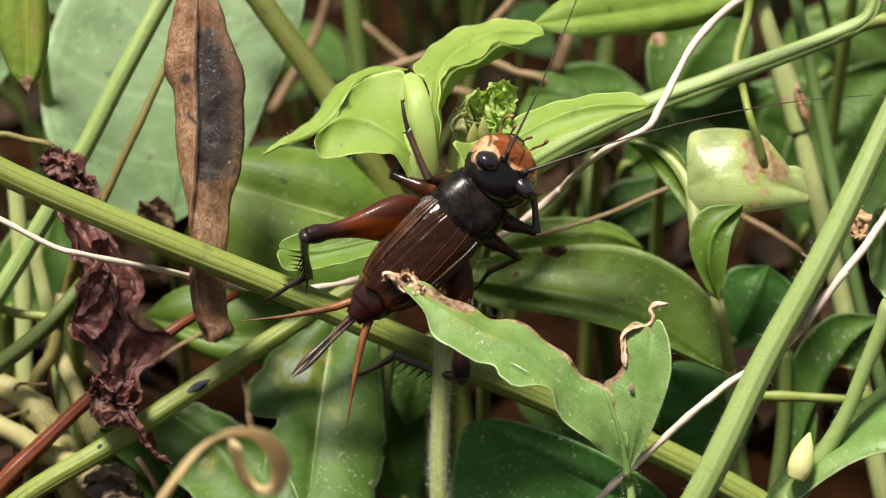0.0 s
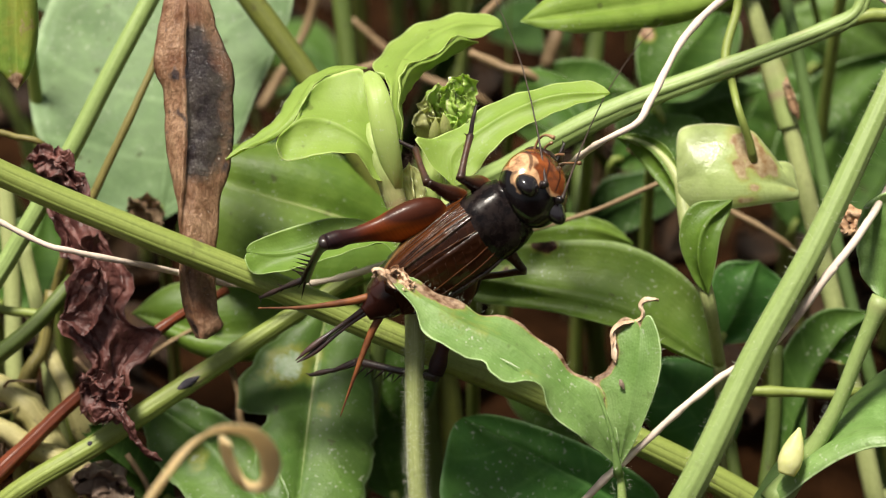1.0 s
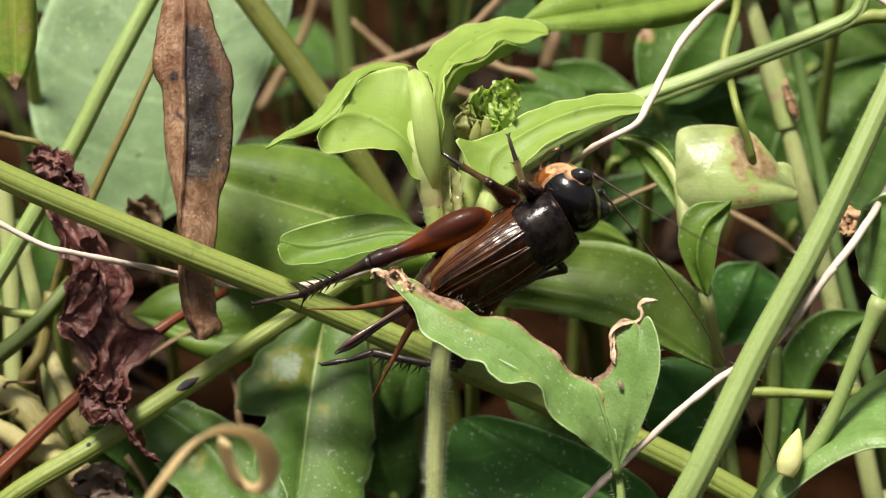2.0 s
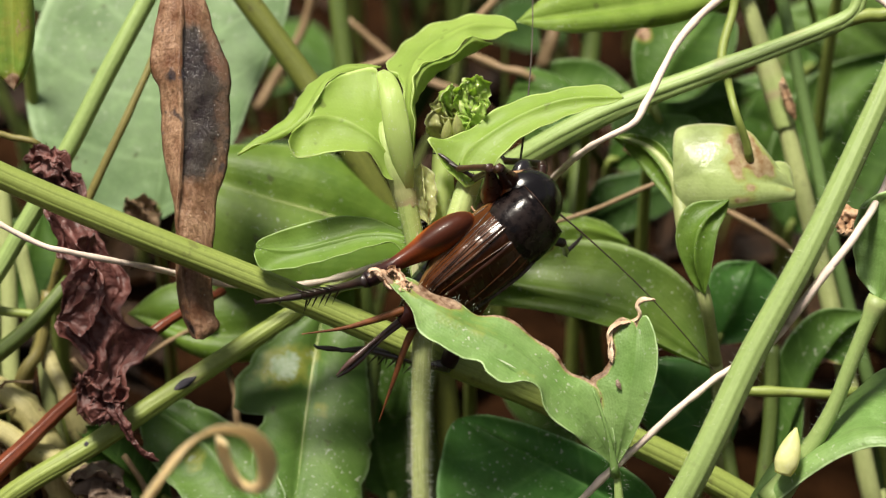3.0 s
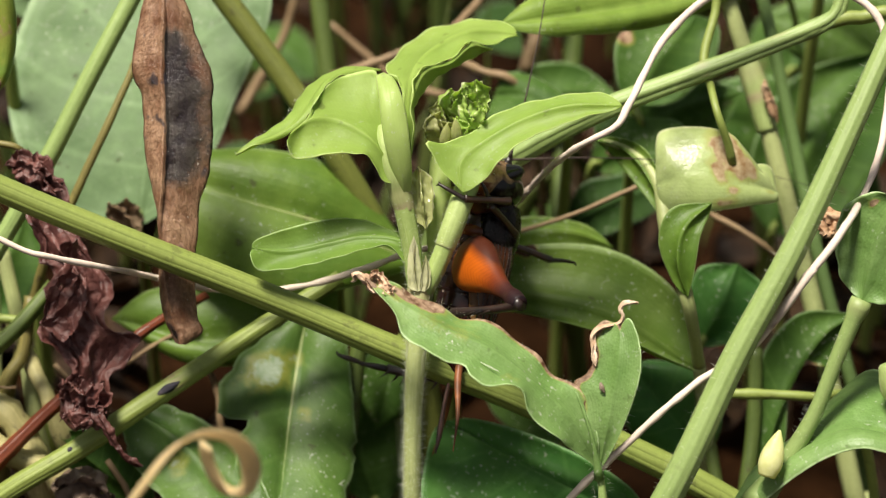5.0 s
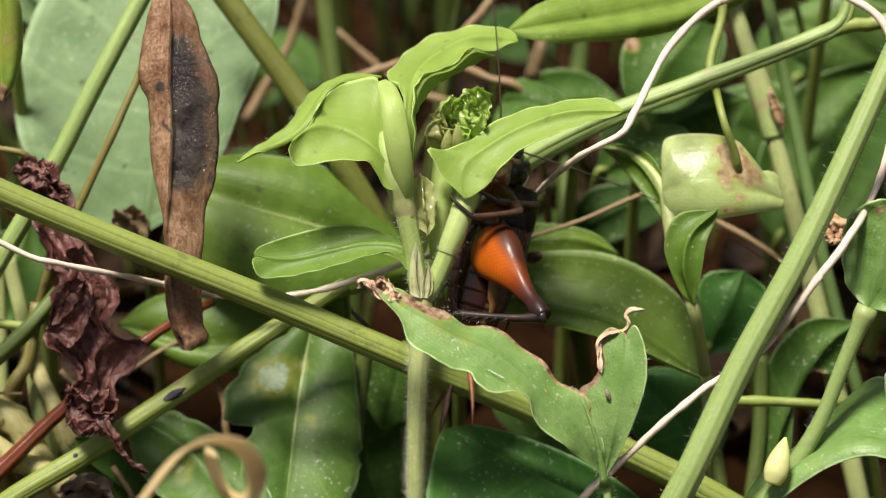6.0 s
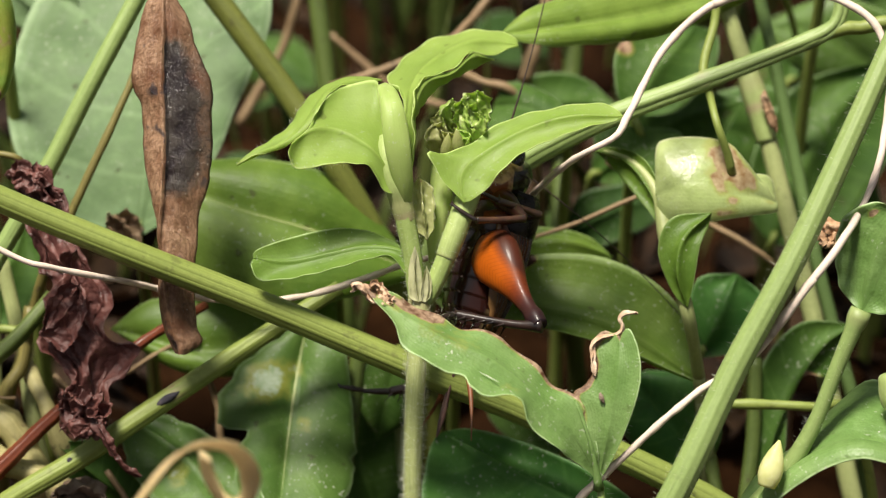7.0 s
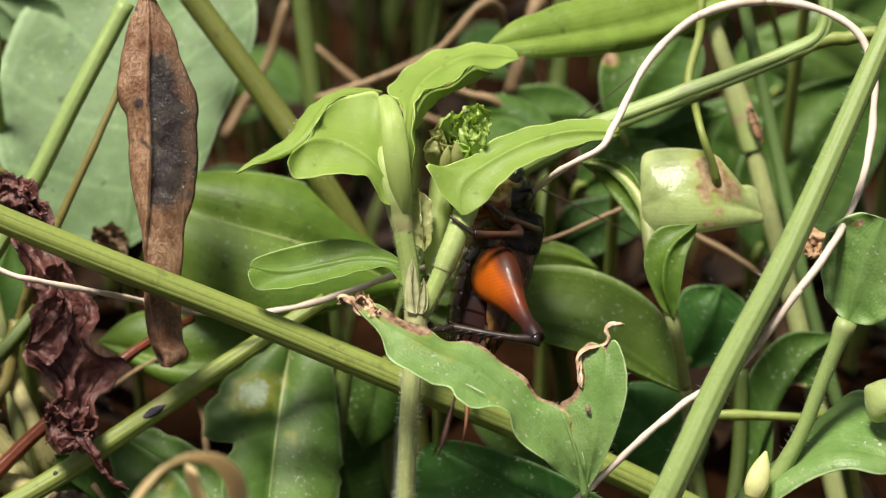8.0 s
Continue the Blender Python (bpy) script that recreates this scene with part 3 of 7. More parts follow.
    straw([(-10, 65.9, 44.2), (-1.7, 62.5, 38.2), (6.7, 60.7, 35.2)], [0.6, 0.7, 0.5])
    straw([(-21.6, 65.7, 31.8), (-15.9, 70.7, 40.5), (-13.1, 74.3, 46.6)], [0.8, 0.7, 0.5])
    straw([(-32.5, 2.8, 22.9), (-30.8, 1.6, 20.8), (-29, 0.1, 18.2)], [0.5, 0.7, 0.8])
    straw([(-38.2, 9.6, 30.6), (-35.2, 8.1, 28), (-31.6, 6, 24.3)], [0.4, 0.5, 0.4])
    straw([(-31.1, 14.7, 27.4), (-27.4, 15.9, 29.5), (-23, 16.5, 30.6)], [0.35, 0.4, 0.3])
    straw([(-22.6, 16.3, 26.3), (-21.4, 14.5, 23.1), (-20.7, 12.3, 19.3)], [0.5, 0.6, 0.5])
    # grass blades in the deep background
    rg = random.Random(11)
    for k in range(64):
        x = rg.uniform(-60, 62)
        y = rg.uniform(52, 190)
        h = rg.uniform(26, 62) + max(0, y - 80) * 0.35
        a = Vector((x, y, -2))
        top = a + Vector((rg.uniform(-30, 30), rg.uniform(-14, 14), h))
        half = rg.uniform(0.7, 1.7)
        across = Vector((math.cos(k), math.sin(k) * 0.4, 0.1)) * half
        mid = [a, a.lerp(top, 0.5) + Vector((0, 0, 7)), top]
        ob = thing("grass_blade", a, "green grass blade in the shaded undergrowth", "grass", "grass blades")
        part("blade", blade(mid, [a.lerp(mid[1], 0.5) - across, mid[1] - across], [a.lerp(mid[1], 0.5) + across, mid[1] + across], nu=14, nv=4, thick=0.15), rg.choice((M_STEM_DARK, M_OLIVE, M_LEAF_SHADED, M_OLIVE)), ob)
    # weeds on the ground farther back, in leaf colours darkened for shade
    for k in range(34):
        x, y = rg.uniform(-75, 75), rg.uniform(58, 200)
        z = rg.uniform(3, 20) + (y - 58) * 0.12
        base = Vector((x, y, z))
        way = Vector((rg.uniform(-1, 1), rg.uniform(-1.0, 0.2), rg.uniform(-0.3, 0.5))).normalized()
        across = way.cross(Vector((rg.uniform(-0.4, 0.4), -0.5, 1))).normalized()
        size = rg.uniform(9, 17)
        half = size * rg.uniform(0.28, 0.42)
        mid = [base, base + way * size * 0.5 + Vector((0, 0, 1.5)), base + way * size]
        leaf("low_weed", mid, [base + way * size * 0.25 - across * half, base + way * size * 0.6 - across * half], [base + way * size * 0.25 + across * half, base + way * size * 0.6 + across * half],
             rg.choice((M_LEAF_SHADED, M_LEAF_SHADED, M_DARK)), "dark green weed leaf in the shaded undergrowth", nu=14, nv=8, bulge=0.6)
    # broad leaves behind
    def big(label, m, mid, left, right, **how):
        return leaf("weed_leaf", mid, left, right, m, label, **how)

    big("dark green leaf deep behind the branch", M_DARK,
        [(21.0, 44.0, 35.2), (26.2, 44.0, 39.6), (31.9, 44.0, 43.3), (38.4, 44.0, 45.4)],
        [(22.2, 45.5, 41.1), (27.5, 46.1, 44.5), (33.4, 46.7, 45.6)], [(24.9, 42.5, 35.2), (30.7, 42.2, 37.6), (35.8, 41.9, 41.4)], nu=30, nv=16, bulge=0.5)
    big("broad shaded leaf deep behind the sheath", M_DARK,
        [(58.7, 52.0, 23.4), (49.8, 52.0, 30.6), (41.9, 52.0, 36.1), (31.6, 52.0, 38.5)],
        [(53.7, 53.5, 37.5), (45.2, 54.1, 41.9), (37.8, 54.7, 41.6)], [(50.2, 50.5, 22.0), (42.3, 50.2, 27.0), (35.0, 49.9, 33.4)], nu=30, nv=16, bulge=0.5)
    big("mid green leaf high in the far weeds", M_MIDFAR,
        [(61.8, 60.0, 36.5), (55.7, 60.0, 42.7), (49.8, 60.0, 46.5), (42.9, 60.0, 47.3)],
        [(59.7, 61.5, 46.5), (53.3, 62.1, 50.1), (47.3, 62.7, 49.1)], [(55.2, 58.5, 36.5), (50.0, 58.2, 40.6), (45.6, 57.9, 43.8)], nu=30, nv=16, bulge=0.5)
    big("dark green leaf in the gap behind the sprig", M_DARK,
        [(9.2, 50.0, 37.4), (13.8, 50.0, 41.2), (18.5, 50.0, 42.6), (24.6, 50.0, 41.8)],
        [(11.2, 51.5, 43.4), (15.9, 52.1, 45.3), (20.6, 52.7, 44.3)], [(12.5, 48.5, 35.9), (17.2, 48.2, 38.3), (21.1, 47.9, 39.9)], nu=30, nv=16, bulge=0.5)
    big("small dark leaf low in the far weeds", M_LEAF_SHADED,
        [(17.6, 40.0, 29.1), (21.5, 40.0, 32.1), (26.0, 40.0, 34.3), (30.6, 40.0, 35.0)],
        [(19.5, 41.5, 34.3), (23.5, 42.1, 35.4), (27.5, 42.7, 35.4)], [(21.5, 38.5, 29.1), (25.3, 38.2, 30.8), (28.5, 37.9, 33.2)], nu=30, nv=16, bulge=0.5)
    big("large pale green leaf lit from above", M_PALE,
        [(-30.5, 27.3, 37.2), (-29.3, 33.2, 45.5), (-28, 41.6, 54.1), (-26.2, 51.1, 62.5)],
        [(-37.3, 27, 38.8), (-43.4, 31.5, 44.2), (-45.4, 38, 50.2), (-43.6, 44, 56.0), (-39.6, 49.0, 60.6), (-33.0, 52.0, 63.4)],
        [(-24.1, 28.6, 41.5), (-19.8, 35.1, 48.8), (-15.6, 43.5, 57.4), (-18.4, 50.1, 60.8)], bulge=1.0, wave=0.5, thick=0.3, rib=0.25)
    big("pale green leaf at the back of the weeds", M_PALE,
        [(-46.6, 47.3, 59.9), (-42.1, 45.4, 56.6), (-37.7, 45, 53.9)], [(-43.2, 46.4, 60.3), (-38.2, 46.6, 58.8)], [(-45.9, 45, 56), (-41.6, 45, 53.9)], bulge=0.6)
    big("yellowish green old leaf hanging on a stem", M_DIM,
        [(-43, 22.7, 71.3), (-42.9, 19.2, 65.2), (-42.9, 16.7, 59)], [(-45.6, 22.7, 69.4), (-46.3, 20.7, 63.9), (-44.8, 18.7, 60.3)], [(-41, 21.2, 68.8), (-40.7, 19.8, 64.3), (-41.5, 17.8, 60.7)], bulge=1.0, wear=((0.5, 0.3, 0.4, 0.9, 0.46), (0.95, 0.0, 0.12, 1.0, 0.8)), more=((-44.5, 31.8, 73.1),))
    big("broad green leaf behind the dry pod", M_LEAF,
        [(1, 21.6, 35.4), (-8.8, 21.2, 40.7), (-18.6, 21.8, 43.8), (-28, 25.1, 45.5)],
        [(-4, 25, 41.4), (-8.9, 26.3, 45.6), (-16.3, 27.2, 47.1), (-23.8, 27, 46.8)],
        [(-5.1, 17.2, 35.9), (-11.2, 14.9, 35.8), (-19.7, 15.2, 36.4), (-25.9, 19.7, 40.1)], bulge=1.2, thick=0.3, rib=0.2)
    big("green leaf in the shade of the sprig", M_LEAF,
        [(-8.3, 21.6, 35.4), (-15, 17.1, 31.6), (-22.4, 15.9, 29.5), (-33.1, 18.8, 30.6)], [(-13.9, 21.6, 35.4), (-22, 20.7, 33.8), (-28.8, 20.4, 33.3)], [(-8.9, 15.9, 29.5), (-16.3, 14.7, 27.4), (-24.9, 14.7, 27.4)], bulge=0.8)
    big("long green leaf with brown spots under the cricket", M_SPOTTED,
        [(1, 15.8, 37.4), (10.6, 12.4, 37.4), (21.3, 10.3, 35.8), (30.6, 7.2, 30.4)],
        [(4, 16.7, 39), (10.6, 16.5, 40.7), (20.3, 15.6, 41.1), (28, 12.4, 37.4)],
        [(4.6, 13.5, 35.3), (12.9, 9.4, 36.4), (21.7, 7.4, 34.8), (27.2, 7.1, 32.2)], bulge=1.0, thick=0.28, wear=((0.30, -0.96, 0.035, 0.12, 1.3), (0.325, -0.86, 0.022, 0.10, 1.2), (0.20, -0.42, 0.022, 0.10, 1.1)), lean=(-4, 10))
    big("green leaf edge behind the long leaf", M_LEAF,
        [(4.7, 22.5, 37.1), (10.9, 22.5, 38.9), (17.1, 22.6, 39.2), (22.1, 22.5, 37.1)], [(7.2, 23.8, 39.2), (13.4, 24.3, 40), (19, 23.8, 39.2)], [(7.1, 19.6, 35.9), (13.3, 19.6, 35.9), (18.9, 20.8, 35.9)], bulge=0.5)
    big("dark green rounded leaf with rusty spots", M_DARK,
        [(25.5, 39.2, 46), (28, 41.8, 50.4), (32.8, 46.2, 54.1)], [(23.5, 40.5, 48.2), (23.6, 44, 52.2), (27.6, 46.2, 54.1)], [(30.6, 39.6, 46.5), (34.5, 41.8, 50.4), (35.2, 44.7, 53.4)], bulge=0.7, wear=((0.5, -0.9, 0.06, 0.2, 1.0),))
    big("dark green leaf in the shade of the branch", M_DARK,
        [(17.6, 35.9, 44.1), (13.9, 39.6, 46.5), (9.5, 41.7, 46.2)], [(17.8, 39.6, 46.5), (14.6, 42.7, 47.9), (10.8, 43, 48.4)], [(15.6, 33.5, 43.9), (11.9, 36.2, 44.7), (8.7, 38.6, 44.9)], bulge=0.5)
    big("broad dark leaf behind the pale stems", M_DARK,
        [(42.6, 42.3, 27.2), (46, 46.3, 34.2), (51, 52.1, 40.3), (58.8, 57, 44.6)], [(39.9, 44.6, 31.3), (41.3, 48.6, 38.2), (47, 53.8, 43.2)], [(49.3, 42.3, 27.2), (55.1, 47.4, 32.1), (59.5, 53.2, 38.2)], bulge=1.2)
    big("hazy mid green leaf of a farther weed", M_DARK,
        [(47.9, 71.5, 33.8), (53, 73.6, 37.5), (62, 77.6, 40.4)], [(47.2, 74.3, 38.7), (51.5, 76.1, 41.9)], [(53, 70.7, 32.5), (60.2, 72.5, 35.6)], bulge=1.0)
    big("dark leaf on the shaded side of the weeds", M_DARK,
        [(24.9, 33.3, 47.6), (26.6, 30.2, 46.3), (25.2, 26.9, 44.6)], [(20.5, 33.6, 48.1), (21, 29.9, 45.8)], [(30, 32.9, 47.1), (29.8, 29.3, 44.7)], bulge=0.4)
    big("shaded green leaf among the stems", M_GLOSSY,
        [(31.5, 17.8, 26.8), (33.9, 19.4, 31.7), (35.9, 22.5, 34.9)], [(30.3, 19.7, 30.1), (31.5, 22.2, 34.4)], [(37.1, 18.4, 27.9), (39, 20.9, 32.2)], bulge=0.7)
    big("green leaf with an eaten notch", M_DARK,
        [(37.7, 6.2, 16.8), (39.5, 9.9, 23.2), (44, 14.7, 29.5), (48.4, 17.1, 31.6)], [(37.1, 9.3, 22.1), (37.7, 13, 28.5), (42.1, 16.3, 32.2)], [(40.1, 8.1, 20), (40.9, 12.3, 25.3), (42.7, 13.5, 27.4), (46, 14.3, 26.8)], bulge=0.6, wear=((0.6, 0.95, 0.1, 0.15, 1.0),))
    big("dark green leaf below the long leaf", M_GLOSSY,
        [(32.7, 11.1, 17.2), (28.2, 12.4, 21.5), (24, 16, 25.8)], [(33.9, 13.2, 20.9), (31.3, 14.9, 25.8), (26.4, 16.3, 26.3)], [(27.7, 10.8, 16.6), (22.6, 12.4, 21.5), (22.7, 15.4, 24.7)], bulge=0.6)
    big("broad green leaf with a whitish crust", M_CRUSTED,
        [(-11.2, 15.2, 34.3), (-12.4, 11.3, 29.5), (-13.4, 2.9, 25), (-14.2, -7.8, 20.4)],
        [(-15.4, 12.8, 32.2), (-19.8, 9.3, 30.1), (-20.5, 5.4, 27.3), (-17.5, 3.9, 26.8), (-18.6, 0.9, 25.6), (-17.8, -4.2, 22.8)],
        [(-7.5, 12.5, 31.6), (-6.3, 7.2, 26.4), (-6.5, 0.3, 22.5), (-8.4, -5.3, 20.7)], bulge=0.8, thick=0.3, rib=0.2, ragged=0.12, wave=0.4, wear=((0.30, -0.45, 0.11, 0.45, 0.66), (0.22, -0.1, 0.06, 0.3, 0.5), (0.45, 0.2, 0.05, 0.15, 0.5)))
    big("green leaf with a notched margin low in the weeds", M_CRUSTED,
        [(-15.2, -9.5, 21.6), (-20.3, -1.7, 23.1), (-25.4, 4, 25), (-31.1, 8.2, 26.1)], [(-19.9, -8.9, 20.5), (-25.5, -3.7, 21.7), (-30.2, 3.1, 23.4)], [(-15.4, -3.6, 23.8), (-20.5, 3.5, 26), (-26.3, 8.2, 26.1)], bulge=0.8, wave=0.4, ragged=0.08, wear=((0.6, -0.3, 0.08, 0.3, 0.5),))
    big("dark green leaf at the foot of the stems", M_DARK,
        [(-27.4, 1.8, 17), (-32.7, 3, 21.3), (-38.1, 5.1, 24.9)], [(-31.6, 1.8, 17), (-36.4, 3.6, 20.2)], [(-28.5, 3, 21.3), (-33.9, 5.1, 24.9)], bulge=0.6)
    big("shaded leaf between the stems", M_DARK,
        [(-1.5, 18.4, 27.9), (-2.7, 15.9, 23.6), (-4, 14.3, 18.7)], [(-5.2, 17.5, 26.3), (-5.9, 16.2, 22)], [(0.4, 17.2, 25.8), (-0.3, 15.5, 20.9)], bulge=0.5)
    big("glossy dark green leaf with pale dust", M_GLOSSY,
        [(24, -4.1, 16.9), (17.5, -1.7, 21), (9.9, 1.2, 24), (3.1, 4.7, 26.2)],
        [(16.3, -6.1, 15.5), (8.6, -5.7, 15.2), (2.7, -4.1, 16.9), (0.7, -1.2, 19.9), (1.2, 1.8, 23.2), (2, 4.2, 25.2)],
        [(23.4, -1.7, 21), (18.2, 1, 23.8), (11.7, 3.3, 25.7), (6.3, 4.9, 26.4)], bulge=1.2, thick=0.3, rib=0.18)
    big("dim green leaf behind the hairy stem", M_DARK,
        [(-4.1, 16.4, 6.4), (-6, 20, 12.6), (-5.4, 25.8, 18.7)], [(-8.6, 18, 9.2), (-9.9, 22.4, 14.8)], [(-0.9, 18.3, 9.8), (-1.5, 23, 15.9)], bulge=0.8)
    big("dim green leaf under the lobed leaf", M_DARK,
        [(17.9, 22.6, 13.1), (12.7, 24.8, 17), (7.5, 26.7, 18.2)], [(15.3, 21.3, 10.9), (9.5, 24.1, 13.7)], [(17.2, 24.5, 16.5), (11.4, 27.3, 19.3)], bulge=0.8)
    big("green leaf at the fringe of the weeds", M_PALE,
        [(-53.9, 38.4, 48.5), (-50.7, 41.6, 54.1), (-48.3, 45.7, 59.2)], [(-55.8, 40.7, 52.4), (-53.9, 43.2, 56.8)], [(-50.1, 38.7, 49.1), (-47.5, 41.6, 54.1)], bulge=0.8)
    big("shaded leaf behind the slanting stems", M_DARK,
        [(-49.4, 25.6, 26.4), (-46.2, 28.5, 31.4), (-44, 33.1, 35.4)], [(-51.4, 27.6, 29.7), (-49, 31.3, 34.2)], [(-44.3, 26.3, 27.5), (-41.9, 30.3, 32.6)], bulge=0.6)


far_plants()


def mid_plants():
    stem("creeper", [(-66.1, 4.7, 70.2), (-54.2, 2.6, 64.5), (-43.7, 2.1, 57.7), (-29.6, 1.6, 50.8), (-15.1, 1.2, 44.1), (0.9, -0.5, 37.1), (12.5, -1.2, 31.9), (30.2, -3.8, 23.4), (48.1, -7.8, 12.4), *to_ground((57.4, -9.8, 5), (6, 4))],
         [1.2, 1.3, 1.4, 1.42, 1.5, 1.5], M_STEM, "thick ridged green stem lying across the weeds", ribs=(-30, 24), ridges=7, ridge=0.022, sides=42, n=120)
    stem("vine", [*to_ground((-1.5, 16.6, 34.8), (2, 4))[::-1], (3.4, 17.4, 44.2), (8.7, 16.3, 50.3), (18.6, 17.3, 56), (30.3, 18.7, 60.3), (38.5, 20.2, 63), (43.3, 21.2, 64.8), (44.7, 22.2, 66.5), (44.8, 24.5, 70.5)],
         [1.5, 1.5, 1.45, 1.35, 1.2, 0.9, 0.6], M_STEM_BRIGHT, "ridged green branch rising behind the sprig", ribs=(-40, 20), ridges=8, ridge=0.03, sides=40, n=100, knots=((0.79, 0.12, 0.015), (0.91, 0.25, 0.02)), wear=((0.875, 0.5, 0.006), (0.79, 0.3, 0.004)))
    stem("vine", [(42.9, 21.1, 64.5), (46.7, 21.4, 65.1), (52.8, 21.3, 62.9), *to_ground((58, 19.3, 55.4), (10, 4))], [0.75, 0.7, 0.6], M_STEM, "green side twig of the branch")
    stem("creeper", [(-7.6, 9.8, 41), (-15.6, 6.4, 37.2), (-25.8, 2.3, 31.9), (-34.7, -1.5, 27.3), (-44.1, -4.5, 22.3), *to_ground((-49.4, -6.2, 19.2), (-8, 0))],
         [0.8, 1.05, 1.1, 1.1, 1.2], M_STEM, "green stem with dark scars slanting down", ribs=(-50, -5, 40), ridges=6, ridge=0.03, sides=30, wear=((0.28, 0.5, 0.01),))
    low = [o for o in scene.objects if o.name.startswith("creeper")][-1]
    for a, b, r in (((-27, 1.2, 31.7), (-24.1, 2.1, 33.2), 0.42), ((-35.7, -2.4, 27.5), (-35, -2.1, 27.9), 0.3), ((-41.8, -4.3, 24.4), (-39.3, -3.5, 25.7), 0.32), ((-30.5, -0.6, 29.7), (-29.8, -0.4, 30), 0.2), ((-16.7, 5.6, 37.2), (-13.2, 7, 38.9), 0.2)):
        bm = bmesh.new()
        tube(bm, [a, Vector(a).lerp(Vector(b), 0.5), b], [r * 0.3, r, r * 0.9, r * 0.2], sides=12, n=10, wobble=0.4)
        part("scar", bm, M_SCAR, low, "dark purplish scar")
    stem("tall_weed", [(-28.3, 27.3, 67.3), (-33.8, 21.2, 58.7), (-38.2, 16.9, 51.3), (-43.9, 12, 42.8), (-48.9, 7.7, 35.3), *to_ground((-51.9, 5, 30.7), (-6, 2))],
         [0.95, 0.98, 1.0, 1.05], M_STEM_BRIGHT, "smooth pale green stem standing at a slant", ribs=(-35, 15), ridges=10, ridge=0.015, sides=30)
    stem("tall_weed", [(-28.4, 24.7, 60.7), (-31.5, 20.2, 54.9), (-35.7, 15.8, 47.3), (-39.1, 13, 40.5), *to_ground((-42.4, 10.8, 32.7), (-4, 4))], [0.4, 0.5, 0.55, 0.6], M_STEM_BROWN, "thin brownish stem with a dark tip", wobble=0.15)
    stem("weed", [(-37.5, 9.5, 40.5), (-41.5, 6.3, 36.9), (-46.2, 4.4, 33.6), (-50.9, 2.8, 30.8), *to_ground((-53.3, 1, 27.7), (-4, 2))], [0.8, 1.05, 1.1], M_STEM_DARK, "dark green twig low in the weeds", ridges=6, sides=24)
    stem("weed", [(-40.3, 10.1, 35.6), (-44.5, 10.4, 36), (-50.5, 10.4, 36.1), *to_ground((-54.1, 9.1, 33.8), (-4, 2))], 0.5, M_STEM, "thin green twig low in the weeds")
    stem("weed", [(-40.5, 12.4, 37.4), (-41.4, 9.3, 32.2), (-43.5, 7.2, 28.6), *to_ground((-44.8, 4.8, 22.3), (0, 4))], [0.7, 0.8, 1.0], M_STEM_BROWN, "yellowish stem joint low in the weeds")
    stem("creeper", [(-52.7, 10.5, 32.2), (-48.3, 7.9, 29.7), (-44.2, 6, 28.3), (-41.2, 4.2, 25.2), (-39.6, 2.4, 20.2), *to_ground((-39.4, 1.2, 16), (2, 3))], [1.0, 1.25, 1.5, 1.3, 1.2, 1.1], M_ROOTING, "thick pale stem with swollen joints", knots=((0.28, 0.3, 0.03), (0.42, 0.35, 0.03)), wobble=0.3, joints=((0.35, 0.2),))
    stem("creeper", [(-50.3, 4.2, 27.3), (-45.7, 2.7, 26.6), (-42.4, 1.5, 24.5), (-37.8, 1.2, 22.2), *to_ground((-35.1, 0.9, 17.6), (3, 3))], [1.1, 1.2, 1.0, 0.9], M_ROOTING, "pale rooting stem low in the weeds", knots=((0.4, 0.4, 0.04),), wobble=0.3)
    stem("creeper", [(-42.9, 12.9, 34.3), (-40.6, 9.6, 30.6), (-38.1, 6, 26.5), *to_ground((-37, 4.2, 21.2), (3, 3))], [0.8, 0.9, 1.0], M_ROOTING, "pale green shoot low in the weeds", knots=((0.35, 0.3, 0.04),), wobble=0.2)
    for k in range(7):
        p = Vector((-43.2, 4.1, 27.1)) + Vector((rng.uniform(-3, 5), rng.uniform(-1, 3), rng.uniform(-4, 4)))
        stem("root_thread", [p, p + Vector((rng.uniform(-4, 4), 1, rng.uniform(-5, -1))), *to_ground(p + Vector((rng.uniform(-4, 4), 4, -7)), (1, 4))], [0.16, 0.2, 0.15], M_STRAW if k % 2 else M_STEM_BROWN, "thin dry root thread", "root", sides=6, wobble=0.3)
    stem("dead_twig", [(-21.9, 12.4, 37.4), (-28.6, 6.9, 36), (-36.9, 3.5, 30), (-42.7, -0.2, 25.7), (-47.8, -3.9, 21.2), *to_ground((-49.5, -5.7, 18.1), (-3, 0))], [0.45, 0.6, 0.9, 1.15, 1.2], M_RED, "reddish brown dead twig", "twig", wobble=0.15, ridges=7, ridge=0.07, sides=28)
    # the dry tendril: from the left behind the main stem and the sprig, up over an arch and down again
    line = [(-57.3, 0, 62.1), (-40.2, -2, 52.5), (-35.4, -2, 50.5), (-29.6, 1.5, 47.0), (-26.2, 6.2, 43.2), (-22.4, 7.0, 41.7), (-16.5, 5.7, 41.8), (-10.7, 6.5, 42.1), (-4.9, 7.5, 43.4), (-0.2, 8.9, 44.5), (5.7, 12.7, 44.1), (11.1, 15.1, 47.2), (13.9, 10.1, 53.5), (16.7, 5.1, 58.8), (20.4, 5.2, 61), (22, 7.8, 62.6)]
